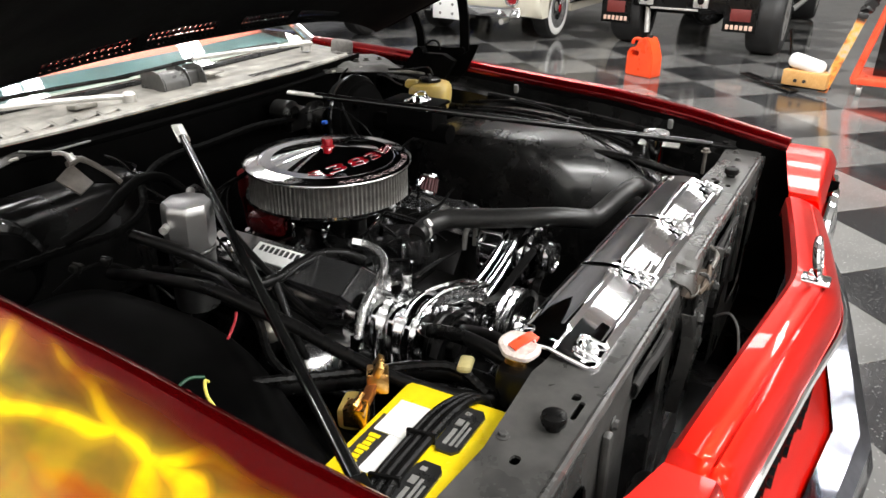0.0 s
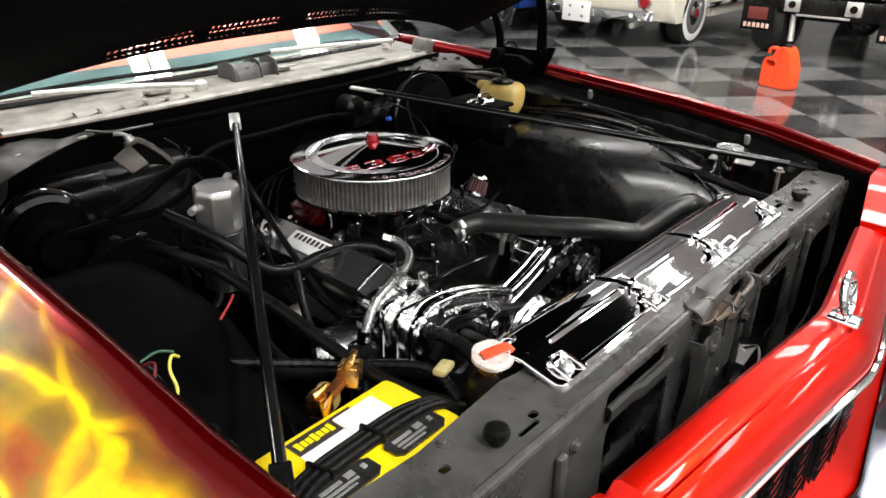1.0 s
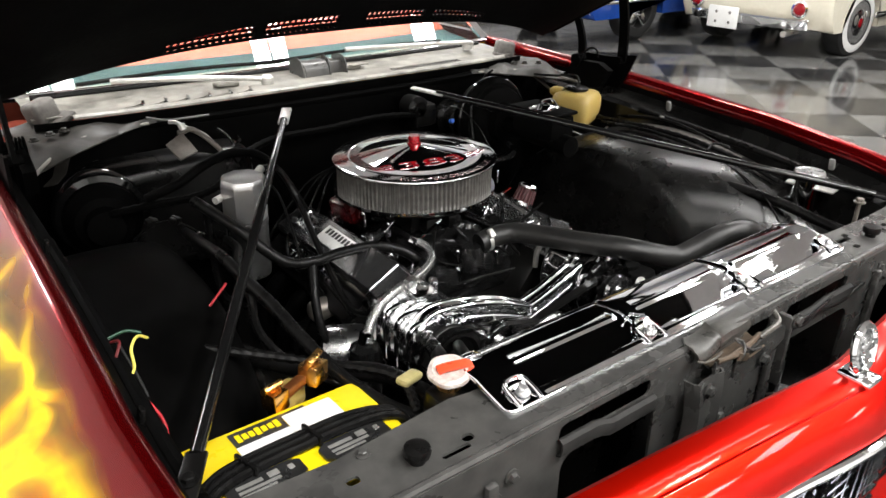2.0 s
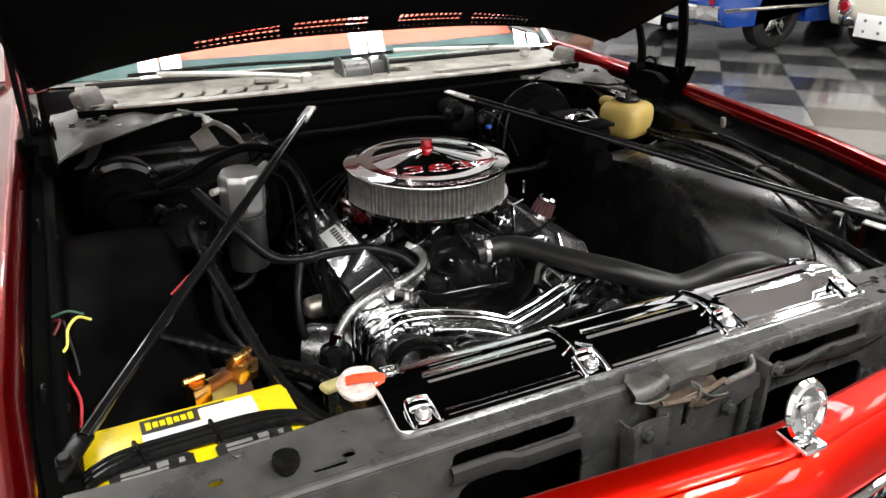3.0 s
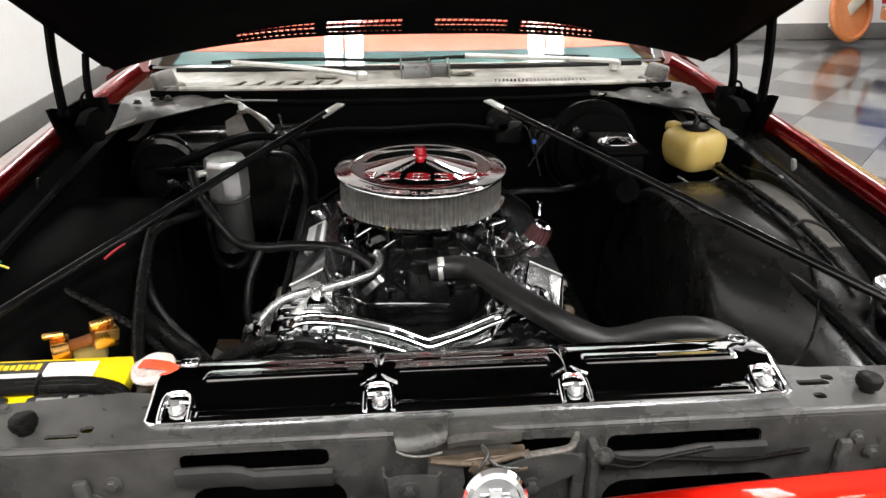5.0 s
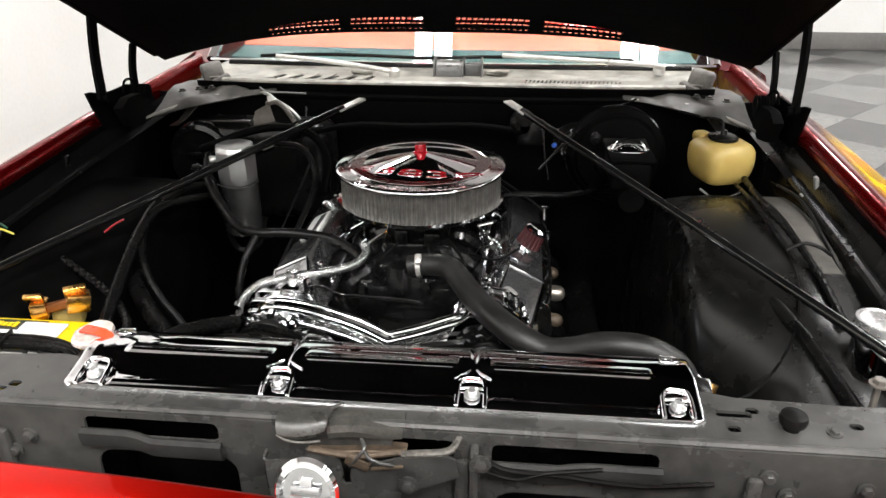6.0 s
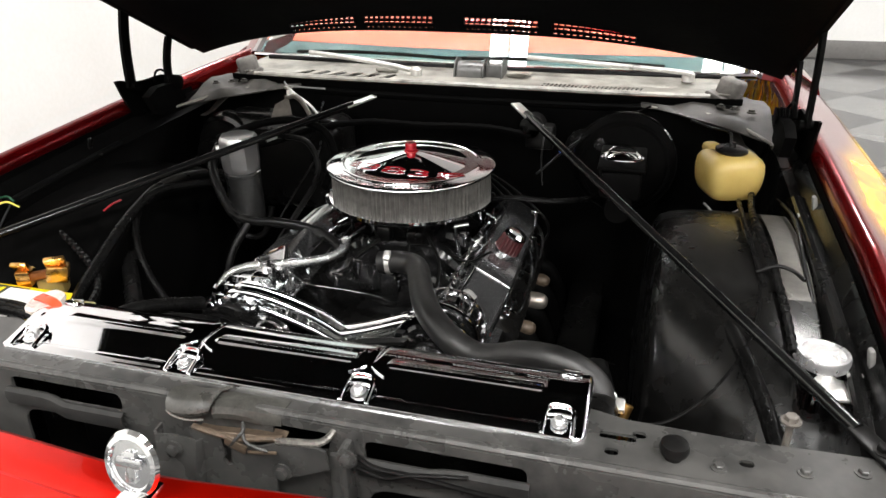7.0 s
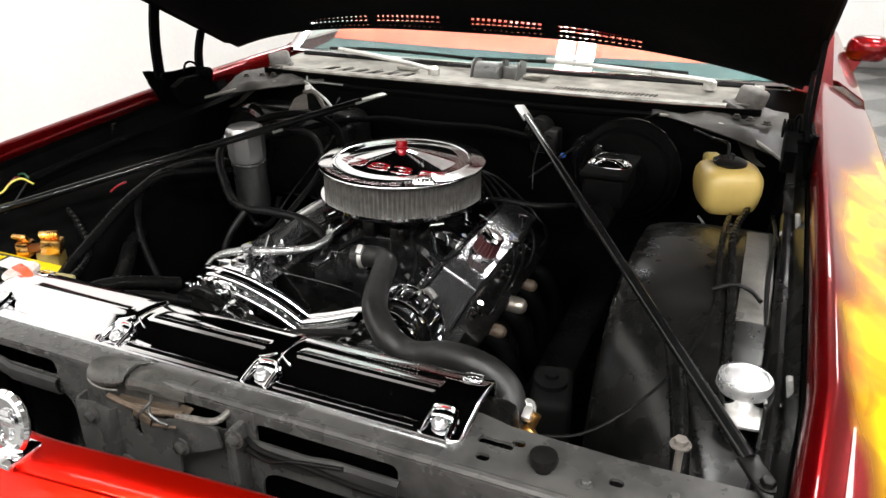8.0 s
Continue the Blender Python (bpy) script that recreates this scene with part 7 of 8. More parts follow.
solo("firewall_connector", bm, M_BLACK_SATIN, "black connector block on the firewall", "connector")
bm = bmesh.new()
lathe(bm, [(0.006, 0), (0.006, 0.012), (0, 0.013)], pose(0.278, 0.248, 0.872, 70, 0, 0), 10)
m, nt, p = shader("blue_plastic")
p.inputs["Base Color"].default_value = (0.02, 0.12, 0.6, 1)
solo("blue_connector", bm, m, "small blue wire connector", "connector")
bm = bmesh.new()
box(bm, (0.07, -0.14, 0.36), (1.0, 1.2, 0.02), bevel=0.004)
part("splash_pan", bm, M_BLACK_SATIN, CAR, "black splash pan under the engine bay")
bm = bmesh.new()
box(bm, (0.415, -0.285, 0.565), (0.075, 0.13, 0.10), (0, 0, 12), bevel=0.016, seg=3)
lathe(bm, [(0.030, 0.0), (0.030, 0.010), (0.012, 0.014), (0.012, 0.022), (0, 0.023)], pose(0.413, -0.285, 0.614), 20)
solo("steering_box", bm, M_MATTE_BLACK, "dull black steering gear box beside the engine", "steering box")
bm = bmesh.new()
hexbolt(bm, (0.390, -0.352, 0.600), 0.011, 0.012, (-0.2, -1, 0.5))
solo("pitman_bolt", bm, M_WHITE_METAL, "bare steel bolt head on the steering box", "bolt")
for s in (-1, 1):
    bm = bmesh.new()
    box(bm, (s * 0.36, -0.14, 0.42), (0.09, 1.25, 0.12), bevel=0.015)
    part("frame_rail", bm, M_BLACK_SATIN, CAR)

hose("horn_wire", "thin grey wire arching behind the nose panel", [(0.10, -0.83, 0.70), (0.06, -0.86, 0.735), (-0.01, -0.885, 0.75), (-0.07, -0.90, 0.735), (-0.10, -0.91, 0.70)], 0.0022, M_GREY_PLASTIC, "wire")
hose("air_duct", "black rubber duct in front of the radiator support", [(-0.72, -0.84, 0.70), (-0.62, -0.85, 0.715), (-0.50, -0.855, 0.715), (-0.40, -0.85, 0.69), (-0.34, -0.83, 0.62)], 0.021, cat="duct")

# ---- wipers, cowl clutter ----
for pts, bl in (([(-0.145, 0.455, 1.000), (-0.20, 0.465, 1.008), (-0.34, 0.50, 1.018), (-0.495, 0.545, 1.022)], [(-0.56, 0.60, 1.012), (-0.42, 0.585, 1.020), (-0.26, 0.575, 1.022), (-0.05, 0.575, 1.015)]), ([(0.56, 0.535, 1.004), (0.545, 0.51, 1.018), (0.38, 0.52, 1.026), (0.20, 0.545, 1.030), (0.14, 0.56, 1.030)], [(-0.10, 0.575, 1.016), (0.10, 0.575, 1.022), (0.28, 0.585, 1.022), (0.50, 0.60, 1.014)])):
    wp = thing("windshield_wiper", "silver wiper arm with a black blade at the windshield base", "wiper", "windshield wipers")
    bm = bmesh.new()
    tube(bm, pts, 0.0065, 8)
    lathe(bm, [(0.016, -0.012), (0.016, 0.006), (0.010, 0.012), (0, 0.012)], pose(*pts[0]), 16)
    part("arm", bm, M_WHITE_METAL, wp)
    bm = bmesh.new()
    tube(bm, bl, 0.0055, 6)
    part("blade", bm, M_BLACK_SATIN, wp)

# ---- door mirror ----
MR = thing("door_mirror", "rounded candy red door mirror on a short arm", "mirror")
MP = Vector((1.0, 1.62, 0.945))
bm = bmesh.new()
box(bm, (0, 0, 0), (0.135, 0.10, 0.088), bevel=0.038, seg=5, m=pose(MP.x, MP.y, MP.z + 0.005, 0, 0, -6))
part("shell", bm, M_RED, MR)
bm = bmesh.new()
grid(bm, [[(MP.x - 0.08 + 0.05 * t + dx, MP.y + 0.01 * t, MP.z - 0.13 + 0.10 * t) for dx in (-0.022, -0.01, 0.01, 0.022)] for t in (0, 0.25, 0.5, 0.75, 1.0)], 0.03)
part("arm", bm, M_RED, MR)

# ---- parked cars ----


def wheel(parent, x, y, r, w, face, kind, turn=0):
    """Tyre and rim on an axle along y; face: -1 if the outside looks towards -y."""
    m = Matrix.Translation((x, y, r)) @ pose(0, 0, 0, 0, 0, turn) @ pose(0, 0, 0, 90 if face < 0 else -90, 0, 0)
    bm = bmesh.new()
    lathe(bm, [(r * 0.62, -w / 2), (r * 0.9, -w / 2), (r * 0.985, -w * 0.38), (r, -w * 0.2), (r, w * 0.2), (r * 0.985, w * 0.38), (r * 0.9, w / 2), (r * 0.66, w / 2 + 0.006), (r * 0.62, w / 2), (r * 0.60, 0.0), (r * 0.62, -w / 2)], m, 40, cap=False)
    wh = part("wheel", bm, M_TYRE, parent, "black tyre")
    if kind == "whitewall":
        bm = bmesh.new()
        lathe(bm, [(r * 0.66, w / 2 + 0.006), (r * 0.72, w / 2 + 0.010), (r * 0.86, w / 2 + 0.006), (r * 0.885, w / 2 + 0.001)], m, 40, cap=False)
        part("whitewall", bm, M_LABEL_WHITE, wh, "white sidewall band")
        bm = bmesh.new()
        lathe(bm, [(r * 0.63, w / 2), (r * 0.60, w / 2 - 0.01), (r * 0.45, w / 2 - 0.015), (r * 0.35, w / 2 + 0.01), (r * 0.15, w / 2 + 0.022), (0, w / 2 + 0.024)], m, 32)
        part("hubcap", bm, M_CHROME, wh)
        bm = bmesh.new()
        lathe(bm, [(r * 0.14, w / 2 + 0.022), (r * 0.10, w / 2 + 0.03), (0, w / 2 + 0.03)], m, 20)
        part("hub_centre", bm, M_RED_GLOSS, wh)
    elif kind == "mag":
        bm = bmesh.new()
        lathe(bm, [(r * 0.70, w / 2 - 0.004), (r * 0.71, w / 2 + 0.004), (r * 0.66, w / 2 + 0.002), (r * 0.62, -w * 0.2)], m, 40, cap=False)
        part("rim", bm, M_CHROME, wh)
        bm = bmesh.new()
        lathe(bm, [(r * 0.61, -w * 0.15), (r * 0.2, -w * 0.12), (0, -w * 0.12)], m, 28)
        part("brake_disc", bm, M_BLACK_SATIN, wh)
        for k in range(5):
            bm = bmesh.new()
            box(bm, (0, 0, 0), (r * 0.58, 0.10, 0.035), bevel=0.014, m=m @ pose(0, 0, 0, 0, 0, 72 * k + 20) @ pose(r * 0.37, 0, w / 2 - 0.03, 0, -6, 0))
            part("spoke", bm, M_CHROME, wh)
        bm = bmesh.new()
        lathe(bm, [(r * 0.2, w / 2 - 0.03), (r * 0.19, w / 2 + 0.005), (r * 0.1, w / 2 + 0.015), (0, w / 2 + 0.015)], m, 20)
        part("hub_centre", bm, M_CHROME, wh)
    else:
        bm = bmesh.new()
        lathe(bm, [(r * 0.62, w / 2), (r * 0.55, w / 2 - 0.04), (r * 0.25, w / 2 - 0.05), (r * 0.2, w / 2), (0, w / 2)], m, 28)
        part("rim", bm, M_WHITE_METAL, wh)
    return wh


def shell(parent, outline, y0, y1, paint, name="body", label="", roundness=0.05):
    """A body lofted across its width from a side outline (x, z, free); points with free 0 keep their place at the rounded sides."""
    bm = bmesh.new()
    cx = sum(p[0] for p in outline) / len(outline)
    secs = []
    for f, ins in ((0.0, roundness), (0.012, roundness * 0.55), (0.035, roundness * 0.25), (0.09, 0.06 * roundness), (0.2, 0), (0.8, 0), (0.91, 0.06 * roundness), (0.965, roundness * 0.25), (0.988, roundness * 0.55), (1.0, roundness)):
        y = lerp(y0, y1, f)
        secs.append([bm.verts.new((cx + (x - cx) * (1 - ins * fr * 0.5), y, z - (z - 0.5) * ins * fr * 1.6)) for x, z, fr in outline])
    n = len(outline)
    for a, b in zip(secs, secs[1:]):
        for i in range(n):
            j = (i + 1) % n
            bm.faces.new((a[i], a[j], b[j], b[i]))
    for s in (secs[0], secs[-1]):
        f = bm.faces.new(s)
        bmesh.ops.triangulate(bm, faces=[f])
    return part(name, bm, paint, parent, label)


def arch(cx, r, z0, n=9):
    a0 = math.asin(max(-1.0, min(1.0, (z0 - r * 0.9) / r)))
    return [(cx - r * math.cos(lerp(a0, math.pi - a0, k / n)) * -1, r * 0.9 + r * math.sin(lerp(a0, math.pi - a0, k / n)), 0) for k in range(n + 1)]


def parked_car(label, x0, y0, y1, paint, roof, wheel_x, wheel_kind, r, base, high):
    car = thing("parked_car", label, "car", "parked cars")
    L = 4.7
    w1, w2 = x0 + wheel_x, x0 + wheel_x + 2.9
    out = [(x0 + L, base, 1), (x0 + L + 0.02, 0.55, 1), (x0 + L - 0.05, high - 0.08, 1), (x0 + L - 0.4, high, 1), (x0 + 0.5, high + 0.02, 1), (x0 + 0.10, high - 0.03, 1), (x0 + 0.0, high - 0.15, 1), (x0 - 0.01, 0.55, 1), (x0 + 0.03, 0.40, 1), (x0 + 0.09, base + 0.02, 1), (x0 + 0.16, base, 0)]
    out += [(x, z, f) for x, z, f in sorted(arch(w1, r * 1.10, base), key=lambda p: p[0])]
    out += sorted(arch(w2, r * 1.10, base), key=lambda p: p[0])
    shell(car, out, y0, y1, paint)
    cab = [(x0 + 1.0, high - 0.05, 1), (x0 + 1.5, roof - 0.06, 1), (x0 + 1.75, roof, 1), (x0 + 2.7, roof, 1), (x0 + 3.0, roof - 0.06, 1), (x0 + 3.5, high - 0.05, 1)]
    shell(car, cab, y0 + 0.12, y1 - 0.12, paint, "cabin")
    cab2 = [(x0 + 1.12, high, 1), (x0 + 1.52, roof - 0.10, 1), (x0 + 3.0, roof - 0.10, 1), (x0 + 3.4, high, 1)]
    shell(car, cab2, y0 + 0.11, y1 - 0.11, M_BLACK_GLOSS, "side_window", roundness=0.0)
    for wx in (w1, w2):
        wheel(car, wx, y0 + 0.13, r, 0.20, -1, wheel_kind)
        wheel(car, wx, y1 - 0.13, r, 0.20, 1, wheel_kind)
    bm = bmesh.new()
    box(bm, (x0 + 2.3, (y0 + y1) / 2, base + 0.12), (4.2, y1 - y0 - 0.5, 0.2), bevel=0.02)
    part("underbody", bm, M_BLACK_SATIN, car)
    return car


def rear_bumper(car, x, y0, y1, z, h, depth=0.10):
    bm = bmesh.new()
    rows = []
    for k in range(17):
        t = k / 16
        y = lerp(y0 - 0.02, y1 + 0.02, t)
        e = abs(2 * t - 1) ** 8
        rows.append([(x - depth * (1 - e) + dx, y, z + dz) for dx, dz in ((0.05, h / 2), (0.012, h / 2), (-0.005, h * 0.35), (0.0, 0), (0.01, -h * 0.4), (0.06, -h / 2))])
    grid(bm, rows, 0.004)
    return part("bumper", bm, M_CHROME, car, "chrome rear bumper")


CREAM = parked_car("cream vintage car with whitewall tyres, seen from behind", 6.40, 2.32, 4.05, M_CREAM_PAINT, 1.55, 0.68, "whitewall", 0.335, 0.27, 0.98)
rear_bumper(CREAM, 6.42, 2.55, 3.85, 0.335, 0.10)
bm = bmesh.new()
box(bm, (6.285, 3.39, 0.335), (0.012, 0.36, 0.22), bevel=0.004)
pl = part("plate", bm, M_LABEL_WHITE, CREAM, "blank white plate")
for dy in (-0.08, 0.08):
    for dz in (-0.05, 0.05):
        bm = bmesh.new()
        rod(bm, (6.281, 3.39 + dy, 0.335 + dz), (6.275, 3.39 + dy, 0.335 + dz), 0.016, 10)
        part("plate_bolt", bm, M_GREY_PLASTIC, pl)
for y in (2.62, 3.80):
    bm = bmesh.new()
    lathe(bm, [(0.085, -0.03), (0.09, 0.0), (0.085, 0.02), (0.065, 0.025), (0.06, 0.018)], pose(6.40, y, 0.48, 0, -90, 0), 24)
    tl = part("tail_lamp", bm, M_CHROME, CREAM, "round tail lamp")
    bm = bmesh.new()
    lathe(bm, [(0.06, 0.016), (0.045, 0.035), (0.0, 0.042)], pose(6.40, y, 0.48, 0, -90, 0), 20)
    part("lens", bm, M_RED_GLOSS, tl, "red lens")
bm = bmesh.new()
rod(bm, (6.34, 2.72, 0.235), (6.6, 2.72, 0.25), 0.03, 14)
part("exhaust", bm, M_WHITE_METAL, CREAM)
bm = bmesh.new()
box(bm, (7.9, 2.30, 0.40), (1.2, 0.02, 0.06), bevel=0.008)
part("side_trim", bm, M_CHROME, CREAM)

BLUE = parked_car("blue classic car with chrome bumper and mag wheels", 5.10, 4.25, 6.05, M_BLUE_PAINT, 1.38, 0.92, "mag", 0.335, 0.27, 0.95)
rear_bumper(BLUE, 5.12, 4.27, 6.03, 0.41, 0.15)
bm = bmesh.new()
box(bm, (5.03, 5.12, 0.30), (0.012, 0.31, 0.155), bevel=0.004)
part("plate", bm, M_LABEL_WHITE, BLUE, "blank pale number plate")
for y in (4.32, 5.98):
    bm = bmesh.new()
    box(bm, (5.085, y, 0.60), (0.03, 0.06, 0.2), bevel=0.01)
    part("tail_lamp", bm, M_RED_GLOSS, BLUE, "red upright tail lamp")
bm = bmesh.new()
box(bm, (7.2, 4.243, 0.44), (4.0, 0.012, 0.035), bevel=0.005)
part("side_trim", bm, M_CHROME, BLUE)
bm = bmesh.new()
rod(bm, (5.06, 4.85, 0.22), (5.5, 4.85, 0.25), 0.035, 14)
part("exhaust", bm, M_WHITE_METAL, BLUE)

# ---- pickup truck ----
M_MAROON = surface("dark_maroon_paint", (0.03, 0.006, 0.008), (0.05, 0.010, 0.012), 0.2, 0, 30, 3, coat=0.6)
TR = thing("pickup_truck", "dark lifted pickup truck with black mud flaps, seen from behind", "truck")
bm = bmesh.new()
box(bm, (8.0, 0.82, 0.88), (2.0, 1.66, 0.52), bevel=0.03)
part("bed", bm, M_MAROON, TR)
bm = bmesh.new()
box(bm, (9.7, 0.82, 1.15), (1.5, 1.62, 1.1), bevel=0.12, seg=4)
part("cab", bm, M_MAROON, TR)
bm = bmesh.new()
box(bm, (10.9, 0.82, 0.85), (1.1, 1.62, 0.5), bevel=0.10, seg=4)
part("nose", bm, M_MAROON, TR)
for wx in (7.38, 10.6):
    for y, f in ((0.10, -1), (1.54, 1)):
        wheel(TR, wx, y, 0.385, 0.33, f, "steel")
for y in (0.32, 1.62):
    bm = bmesh.new()
    box(bm, (6.95, y, 0.49), (0.014, 0.33, 0.48), (0, -2, 0), bevel=0.004)
    fl = part("mud_flap", bm, M_BLACK_SATIN, TR, "black rubber mud flap with pale lettering bars")
    bm = bmesh.new()
    box(bm, (6.938, y, 0.42), (0.004, 0.20, 0.12), bevel=0.002)
    part("flap_emblem", bm, surface("dull_red_print", (0.10, 0.012, 0.01), (0.16, 0.02, 0.016), 0.5), fl, "dull red emblem block")
    for k in range(6):
        bm = bmesh.new()
        box(bm, (6.939, y - 0.115 + 0.046 * k, 0.300), (0.004, 0.032, 0.045), bevel=0.001)
        part("lettering_bar", bm, surface("pale_orange_print", (0.62, 0.38, 0.28), (0.75, 0.52, 0.42), 0.5), fl)
bm = bmesh.new()
box(bm, (7.02, 0.90, 0.52), (0.10, 1.1, 0.16), bevel=0.02)
part("rear_crossmember", bm, M_BLACK_SATIN, TR)
bm = bmesh.new()
box(bm, (6.955, 1.0, 0.435), (0.03, 0.5, 0.02), bevel=0.004)
part("step_bar", bm, M_WHITE_METAL, TR)
for y in (1.30, 0.73):
    bm = bmesh.new()
    box(bm, (6.955, y, 0.53), (0.03, 0.15, 0.14), bevel=0.01)
    tb = part("tow_bracket", bm, M_WHITE_METAL, TR, "pale metal tow bracket")
    bm = bmesh.new()
    rod(bm, (6.945, y, 0.53), (6.932, y, 0.53), 0.035, 16)
    part("bracket_hole", bm, M_BLACK_SATIN, tb)
bm = bmesh.new()
lathe(bm, [(0.05, -0.16), (0.12, -0.1), (0.15, 0), (0.12, 0.1), (0.05, 0.16)], pose(7.38, 0.72, 0.385, 90, 0, 0), 20)
rod(bm, (7.38, 0.1, 0.385), (7.38, 1.54, 0.385), 0.045, 14)
part("rear_axle", bm, M_BLACK_SATIN, TR)
bm = bmesh.new()
rod(bm, (7.05, 1.28, 0.16), (7.10, 1.32, 0.55), 0.03, 12)
part("shock_absorber", bm, M_WHITE_METAL, TR)
bm = bmesh.new()
rod(bm, (7.9, -0.03, 0.40), (9.4, -0.03, 0.40), 0.04, 14)
part("side_step", bm, M_CHROME, TR)
for y in (0.30, 1.62):
    for dy, mat, lab in ((-0.07, M_RED_CAP, "red tail lamp lens"), (0.07, surface("amber_plastic", (0.80, 0.28, 0.02), (0.86, 0.36, 0.04), 0.3), "amber tail lamp lens")):
        bm = bmesh.new()
        box(bm, (6.985, y + dy, 0.80), (0.03, 0.13, 0.10), bevel=0.006)
        part("tail_lamp", bm, mat, TR, lab)
bm = bmesh.new()
box(bm, (7.9, 0.86, 0.50), (1.7, 0.95, 0.20), bevel=0.03)
part("underbody", bm, M_BLACK_SATIN, TR)

# ---- clutter on the showroom floor ----
GC = thing("fuel_can", "orange-red plastic fuel can with a moulded handle", "fuel can")
bm = bmesh.new()
cm = pose(5.55, 0.86, 0, 0, 0, 70) @ Matrix.Scale(0.9, 4)
plate(bm, [(-0.15, 0.0), (0.15, 0.0), (0.16, 0.02), (0.16, 0.22), (0.13, 0.27), (0.06, 0.29), (0.04, 0.345), (-0.01, 0.385), (-0.06, 0.385), (-0.10, 0.34), (-0.155, 0.20), (-0.16, 0.02)], cm @ pose(0, 0.085, 0, 90, 0, 0) @ pose(0, 0, 0.17), 0.17, [rounded(0.02, 0.20, 0.11, 0.245, 0.018, 3)])
bmesh.ops.bevel(bm, geom=[e for e in bm.edges if len(e.link_faces) == 2 and e.calc_face_angle(0) > 0.9], offset=0.010, segments=2, affect="EDGES")
part("can", bm, M_ORANGE_PLASTIC, GC)
bm = bmesh.new()
tube(bm, [cm @ Vector(p) for p in ((0.04, 0, 0.34), (0.09, 0, 0.355), (0.145, 0, 0.34), (0.16, 0, 0.30))], 0.016, 10)
part("spout", bm, M_ORANGE_PLASTIC, GC)
bm = bmesh.new()
lathe(bm, [(0.03, 0), (0.03, 0.025), (0, 0.027)], cm @ pose(-0.04, 0, 0.383), 16)
part("cap", bm, M_LABEL_BLACK, GC)

M_TOY_WOOD = surface("varnished_orange_wood", (0.42, 0.20, 0.05), (0.66, 0.38, 0.14), 0.35, 0, 40, 5, stretch=(1, 8, 1))
SB = thing("wooden_toy_sled", "small varnished wooden sled with pale cushion and black pole", "toy")
bm = bmesh.new()
box(bm, (5.66, -0.50, 0.115), (0.16, 0.36, 0.13), (0, 0, -12), bevel=0.015)
part("seat_box", bm, M_TOY_WOOD, SB)
bm = bmesh.new()
box(bm, (5.72, -0.20, 0.035), (0.10, 0.62, 0.02), (3, 0, -40), bevel=0.006)
part("runner", bm, M_BLACK_SATIN, SB)
bm = bmesh.new()
box(bm, (5.70, -0.44, 0.04), (0.13, 0.5, 0.02), (-2, 0, -18), bevel=0.006)
part("runner", bm, M_BLACK_SATIN, SB)
bm = bmesh.new()
box(bm, (5.67, -0.48, 0.23), (0.13, 0.30, 0.12), (12, 0, -15), bevel=0.05, seg=4)
part("cushion", bm, M_LABEL_WHITE, SB, "crumpled pale cushion")
bm = bmesh.new()
rod(bm, (5.70, -0.36, 0.16), (5.72, -0.30, 0.50), 0.013, 10)
part("pole", bm, M_BLACK_SATIN, SB)
for k in range(3):
    bm = bmesh.new()
    rod(bm, (5.585, -0.42 - 0.07 * k, 0.10), (5.575, -0.42 - 0.07 * k, 0.10), 0.015, 10)
    part("knob", bm, M_LABEL_BLACK, SB)
PB = thing("painted_board", "leaning orange and yellow painted board", "board")
bm = bmesh.new()
grid(bm, [[(5.62 + 0.10 * t, lerp(-0.64, -0.80, t) + dy, lerp(0.02, 0.62, t)) for dy in (-0.035, 0.0, 0.035)] for t in (0, 0.2, 0.4, 0.6, 0.8, 1.0)], 0.015)
m, nt, p = shader("painted_board_pattern")
link(nt, ramp(nt, noise_node(nt, 9, 3), [(0.35, (0.05, 0.045, 0.04)), (0.43, (0.55, 0.14, 0.02)), (0.52, (0.62, 0.33, 0.05)), (0.64, (0.40, 0.37, 0.32))]), p.inputs["Base Color"])
part("panel", bm, m, PB)
bm = bmesh.new()
for k in range(5):
    box(bm, (5.72 + 0.02 * (k % 2), -0.80 - 0.02 * k, 0.64 + 0.045 * k), (0.09, 0.08, 0.05), (k * 30, k * 20, k * 40), bevel=0.014)
part("grip", bm, M_LABEL_BLACK, PB)
CT = thing("tool_cart", "red steel tool cart with black panel on castors", "tool cart")
for pts in ([(5.70, -0.84, 0.13), (5.72, -0.98, 0.80)], [(5.70, -1.75, 0.13), (5.72, -1.75, 0.80)]):
    bm = bmesh.new()
    tube(bm, pts, 0.03, 10, 3)
    part("post", bm, M_RED_CAP, CT)
bm = bmesh.new()
box(bm, (5.95, -1.30, 0.13), (0.55, 0.95, 0.06), bevel=0.01)
part("lower_shelf", bm, M_RED_CAP, CT)
bm = bmesh.new()
box(bm, (5.80, -1.36, 0.47), (0.02, 0.78, 0.60), bevel=0.004)
part("panel", bm, M_BLACK_GLOSS, CT)
bm = bmesh.new()
box(bm, (5.95, -1.30, 0.80), (0.55, 0.95, 0.05), bevel=0.01)
part("upper_shelf", bm, M_RED_CAP, CT)
for x in (5.75, 6.15):
    for y in (-0.90, -1.70):
        bm = bmesh.new()
        rod(bm, (x, y - 0.02, 0.05), (x, y + 0.02, 0.05), 0.05, 18)
        box(bm, (x, y, 0.085), (0.03, 0.05, 0.05), bevel=0.006)
        part("castor", bm, M_WHITE_METAL, CT)
RG = thing("orange_hoop", "orange ring leaning by a pale wooden plank near the wall", "hoop")
bm = bmesh.new()
m = pose(5.12, 6.55, 0.36, 78, 0, 20)
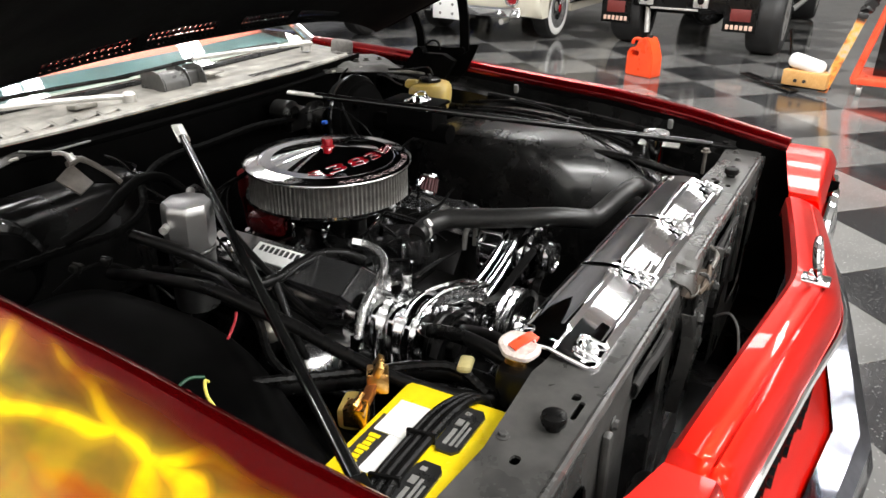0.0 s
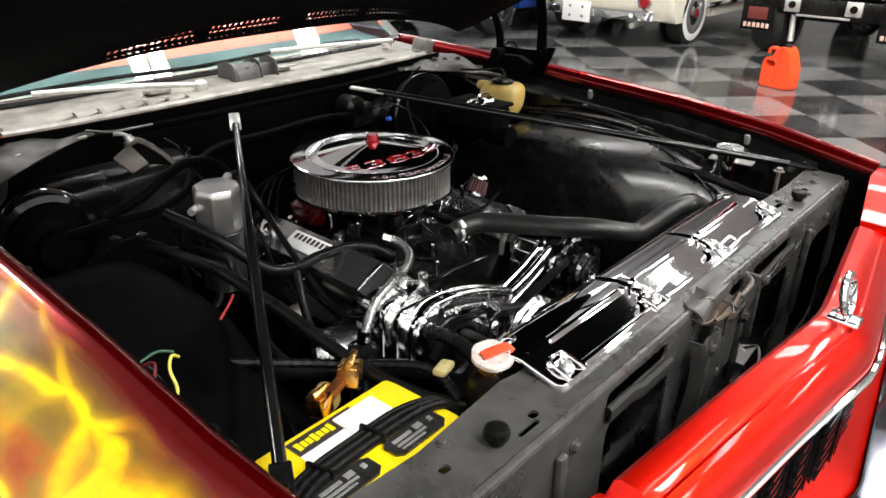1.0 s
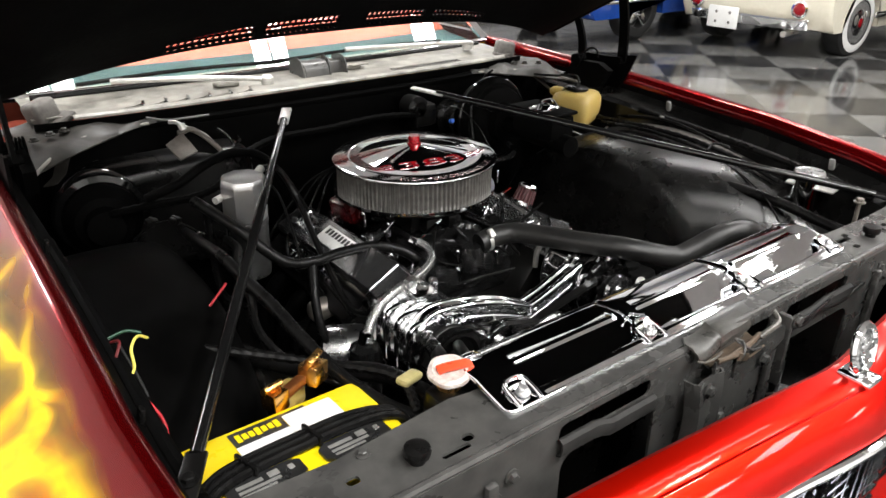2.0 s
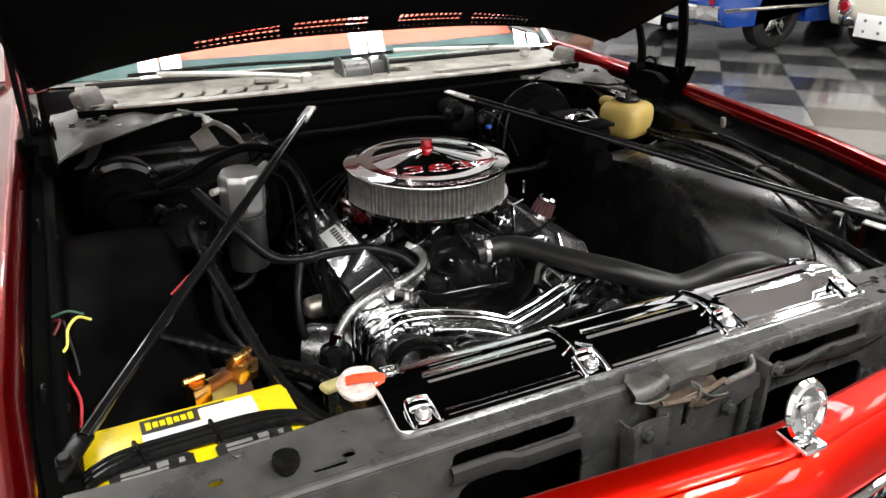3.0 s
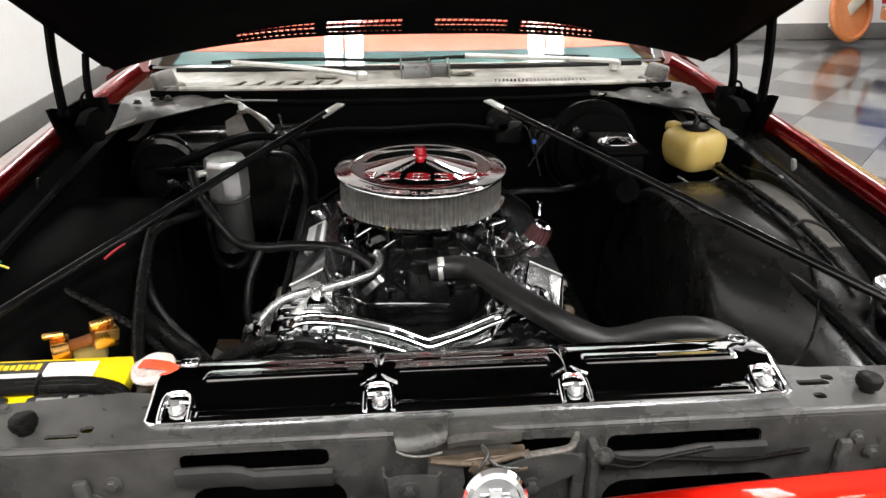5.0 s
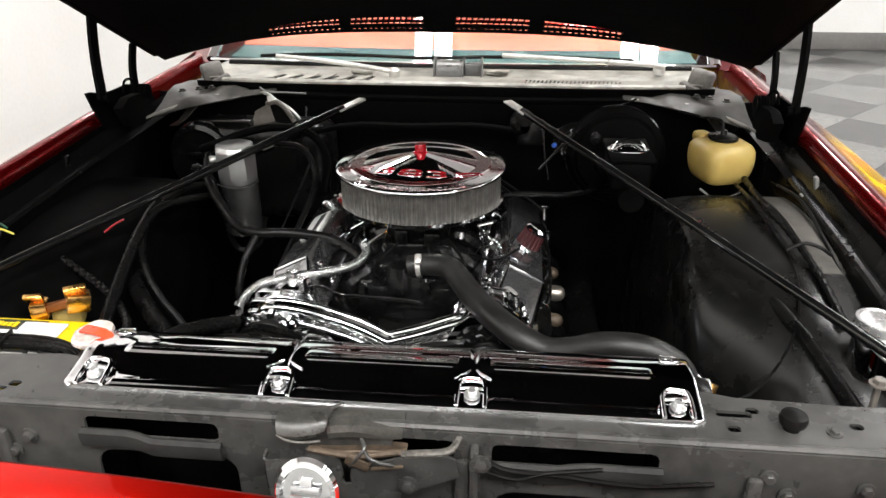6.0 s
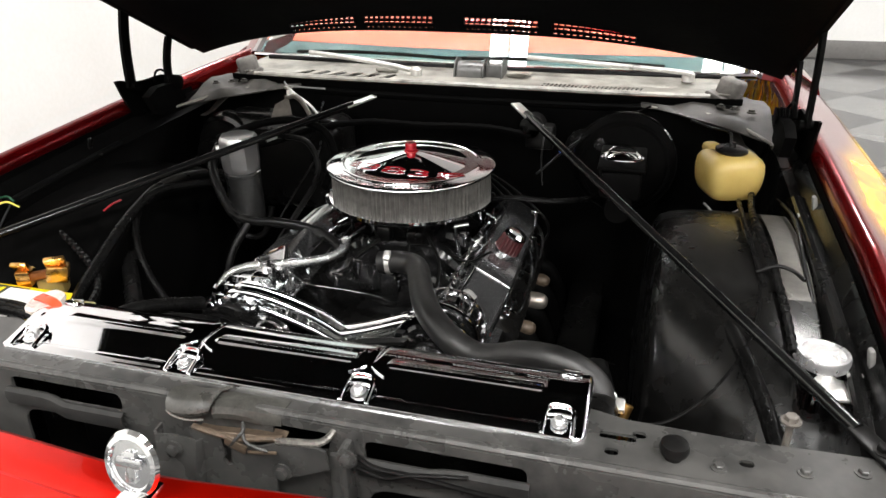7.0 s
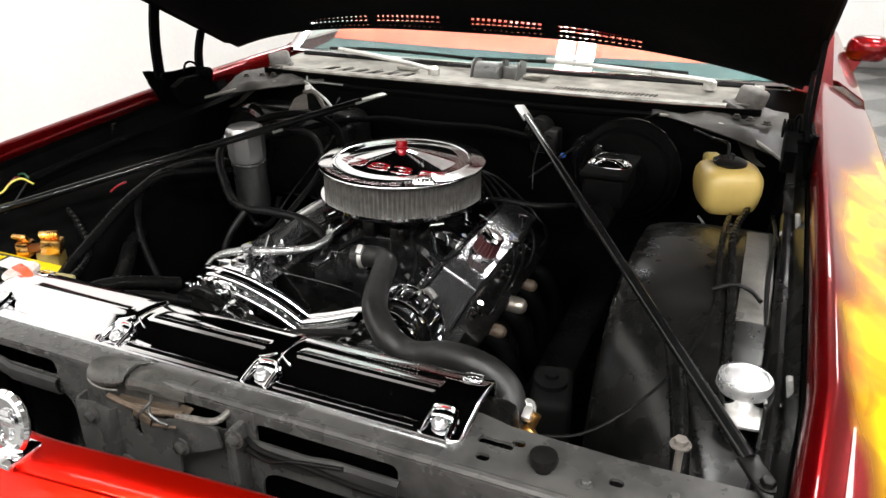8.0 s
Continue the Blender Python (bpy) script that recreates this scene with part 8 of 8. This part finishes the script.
lathe(bm, [(0.30, -0.03), (0.33, -0.02), (0.34, 0.0), (0.33, 0.02), (0.30, 0.03), (0.29, 0.0), (0.30, -0.03)], m, 40)
part("ring", bm, surface("dull_orange_paint", (0.45, 0.14, 0.04), (0.6, 0.22, 0.08), 0.5), RG)
bm = bmesh.new()
box(bm, (5.15, 6.60, 0.40), (0.12, 0.05, 0.62), (0, 38, 0), bevel=0.01)
part("plank", bm, surface("pale_wood", (0.45, 0.40, 0.30), (0.6, 0.55, 0.44), 0.5, 0, 40, 6, stretch=(8, 1, 1)), RG)

# ---- main car's wheels ----
for s in (-1, 1):
    for y in (-0.16, 2.78):
        wheel(CAR, s * 0.80, y, 0.335, 0.20, s, "mag", -90)
for s in (-1, 1):
    bm = bmesh.new()
    rows = []
    for k in range(13):
        y = 2.08 + 1.6 * k / 12
        z = 0.99 - 0.06 * (k / 12) ** 2
        rows.append([(s * px, y, pz) for px, pz in [(0.60, z + 0.01), (0.80, z), (0.90, z - 0.03), (0.965, z - 0.15), (0.975, z - 0.35), (0.93, 0.42)]])
    grid(bm, rows, 0.004)
    part("quarter_panel", bm, M_FLAME, CAR)
bm = bmesh.new()
grid(bm, [[(x, 2.55 + 1.1 * j / 6, 1.0 - 0.07 * (j / 6) ** 2) for x in (-0.66, -0.3, 0, 0.3, 0.66)] for j in range(7)], 0.004)
part("trunk_lid", bm, M_RED, CAR)

# ---- floor tiles ----
TS = 0.578


def speckled(name, c1, c2, fleck):
    m, nt, p = shader(name)
    base = ramp(nt, noise_node(nt, 1.3, 5), [(0.3, c1), (0.7, c2)])
    v = nt.nodes.new("ShaderNodeTexVoronoi")
    v.inputs["Scale"].default_value = 70
    co = nt.nodes.new("ShaderNodeTexCoord")
    link(nt, co.outputs["Object"], v.inputs["Vector"])
    dots = ramp(nt, v.outputs["Distance"], [(0.16, (1, 1, 1)), (0.22, (0, 0, 0))])
    link(nt, mixed(nt, dots, base, fleck), p.inputs["Base Color"])
    rr = nt.nodes.new("ShaderNodeMapRange")
    rr.inputs[1].default_value, rr.inputs[2].default_value, rr.inputs[3].default_value, rr.inputs[4].default_value = 0.3, 0.7, 0.07, 0.20
    p.inputs["Specular IOR Level"].default_value = 0.85
    link(nt, noise_node(nt, 3.0, 4), rr.inputs[0])
    link(nt, rr.outputs[0], p.inputs["Roughness"])
    info = nt.nodes.new("ShaderNodeObjectInfo")
    hsv = nt.nodes.new("ShaderNodeHueSaturation")
    vr = nt.nodes.new("ShaderNodeMapRange")
    vr.inputs[3].default_value, vr.inputs[4].default_value = 0.85, 1.15
    link(nt, info.outputs["Random"], vr.inputs[0])
    link(nt, vr.outputs[0], hsv.inputs["Value"])
    link(nt, p.inputs["Base Color"].links[0].from_socket, hsv.inputs["Color"])
    link(nt, hsv.outputs[0], p.inputs["Base Color"])
    return m


M_TILE_L = speckled("light_speckled_tile", (0.105, 0.105, 0.103), (0.16, 0.158, 0.152), (0.26, 0.26, 0.25))
M_TILE_D = speckled("dark_speckled_tile", (0.016, 0.016, 0.017), (0.034, 0.034, 0.035), (0.13, 0.13, 0.126))


def tile_mesh(material):
    bm = bmesh.new()
    box(bm, (0, 0, -0.004), (TS - 0.002, TS - 0.002, 0.008), bevel=0.0012, seg=1)
    me = bpy.data.meshes.new("tile")
    bm.to_mesh(me)
    bm.free()
    me.materials.append(material)
    return me


TILES = [tile_mesh(M_TILE_D), tile_mesh(M_TILE_L)]
ax, ay = Vector((-0.684, -0.729, 0)), Vector((0.729, -0.684, 0))
near, rest = [], [bmesh.new(), bmesh.new()]
for i in range(-26, 27):
    for j in range(-26, 27):
        c = Vector((4.254, 3.212, 0)) + ax * (i + 0.5) * TS + ay * (j + 0.5) * TS
        if not (X0 + 0.0 < c.x < X1 and Y0 < c.y < Y1):
            continue
        if c.x > 1.2 and c.y > -1.6 and c.x < 9.2:
            near.append((c, (i + j) % 2))
        else:
            m = Matrix.Translation(c) @ pose(0, 0, 0, 0, 0, 46.8)
            box(rest[(i + j) % 2], c, (1, 1, 1), m=m @ Matrix.Translation((0, 0, -0.004)) @ Matrix.Diagonal((TS - 0.002, TS - 0.002, 0.008, 1)), bevel=0)
near.sort(key=lambda q: (q[0] - Vector((4.0, 3.0, 0))).length)
for c, dark in near[:300]:
    ob = new("tile", TILES[dark])
    ob.matrix_world = Matrix.Translation(c) @ pose(0, 0, 0, 0, 0, 46.8)
    ob.parent = FLOOR
for c, dark in near[300:]:
    m = Matrix.Translation(c) @ pose(0, 0, 0, 0, 0, 46.8)
    box(rest[dark], c, (1, 1, 1), m=m @ Matrix.Translation((0, 0, -0.004)) @ Matrix.Diagonal((TS - 0.002, TS - 0.002, 0.008, 1)), bevel=0)
for k, mt in ((0, M_TILE_D), (1, M_TILE_L)):
    ob = part("far_tiles", rest[k], mt, FLOOR, "more tiles of the checkered floor", smooth=False)
    tagged(ob, kind="stuff")
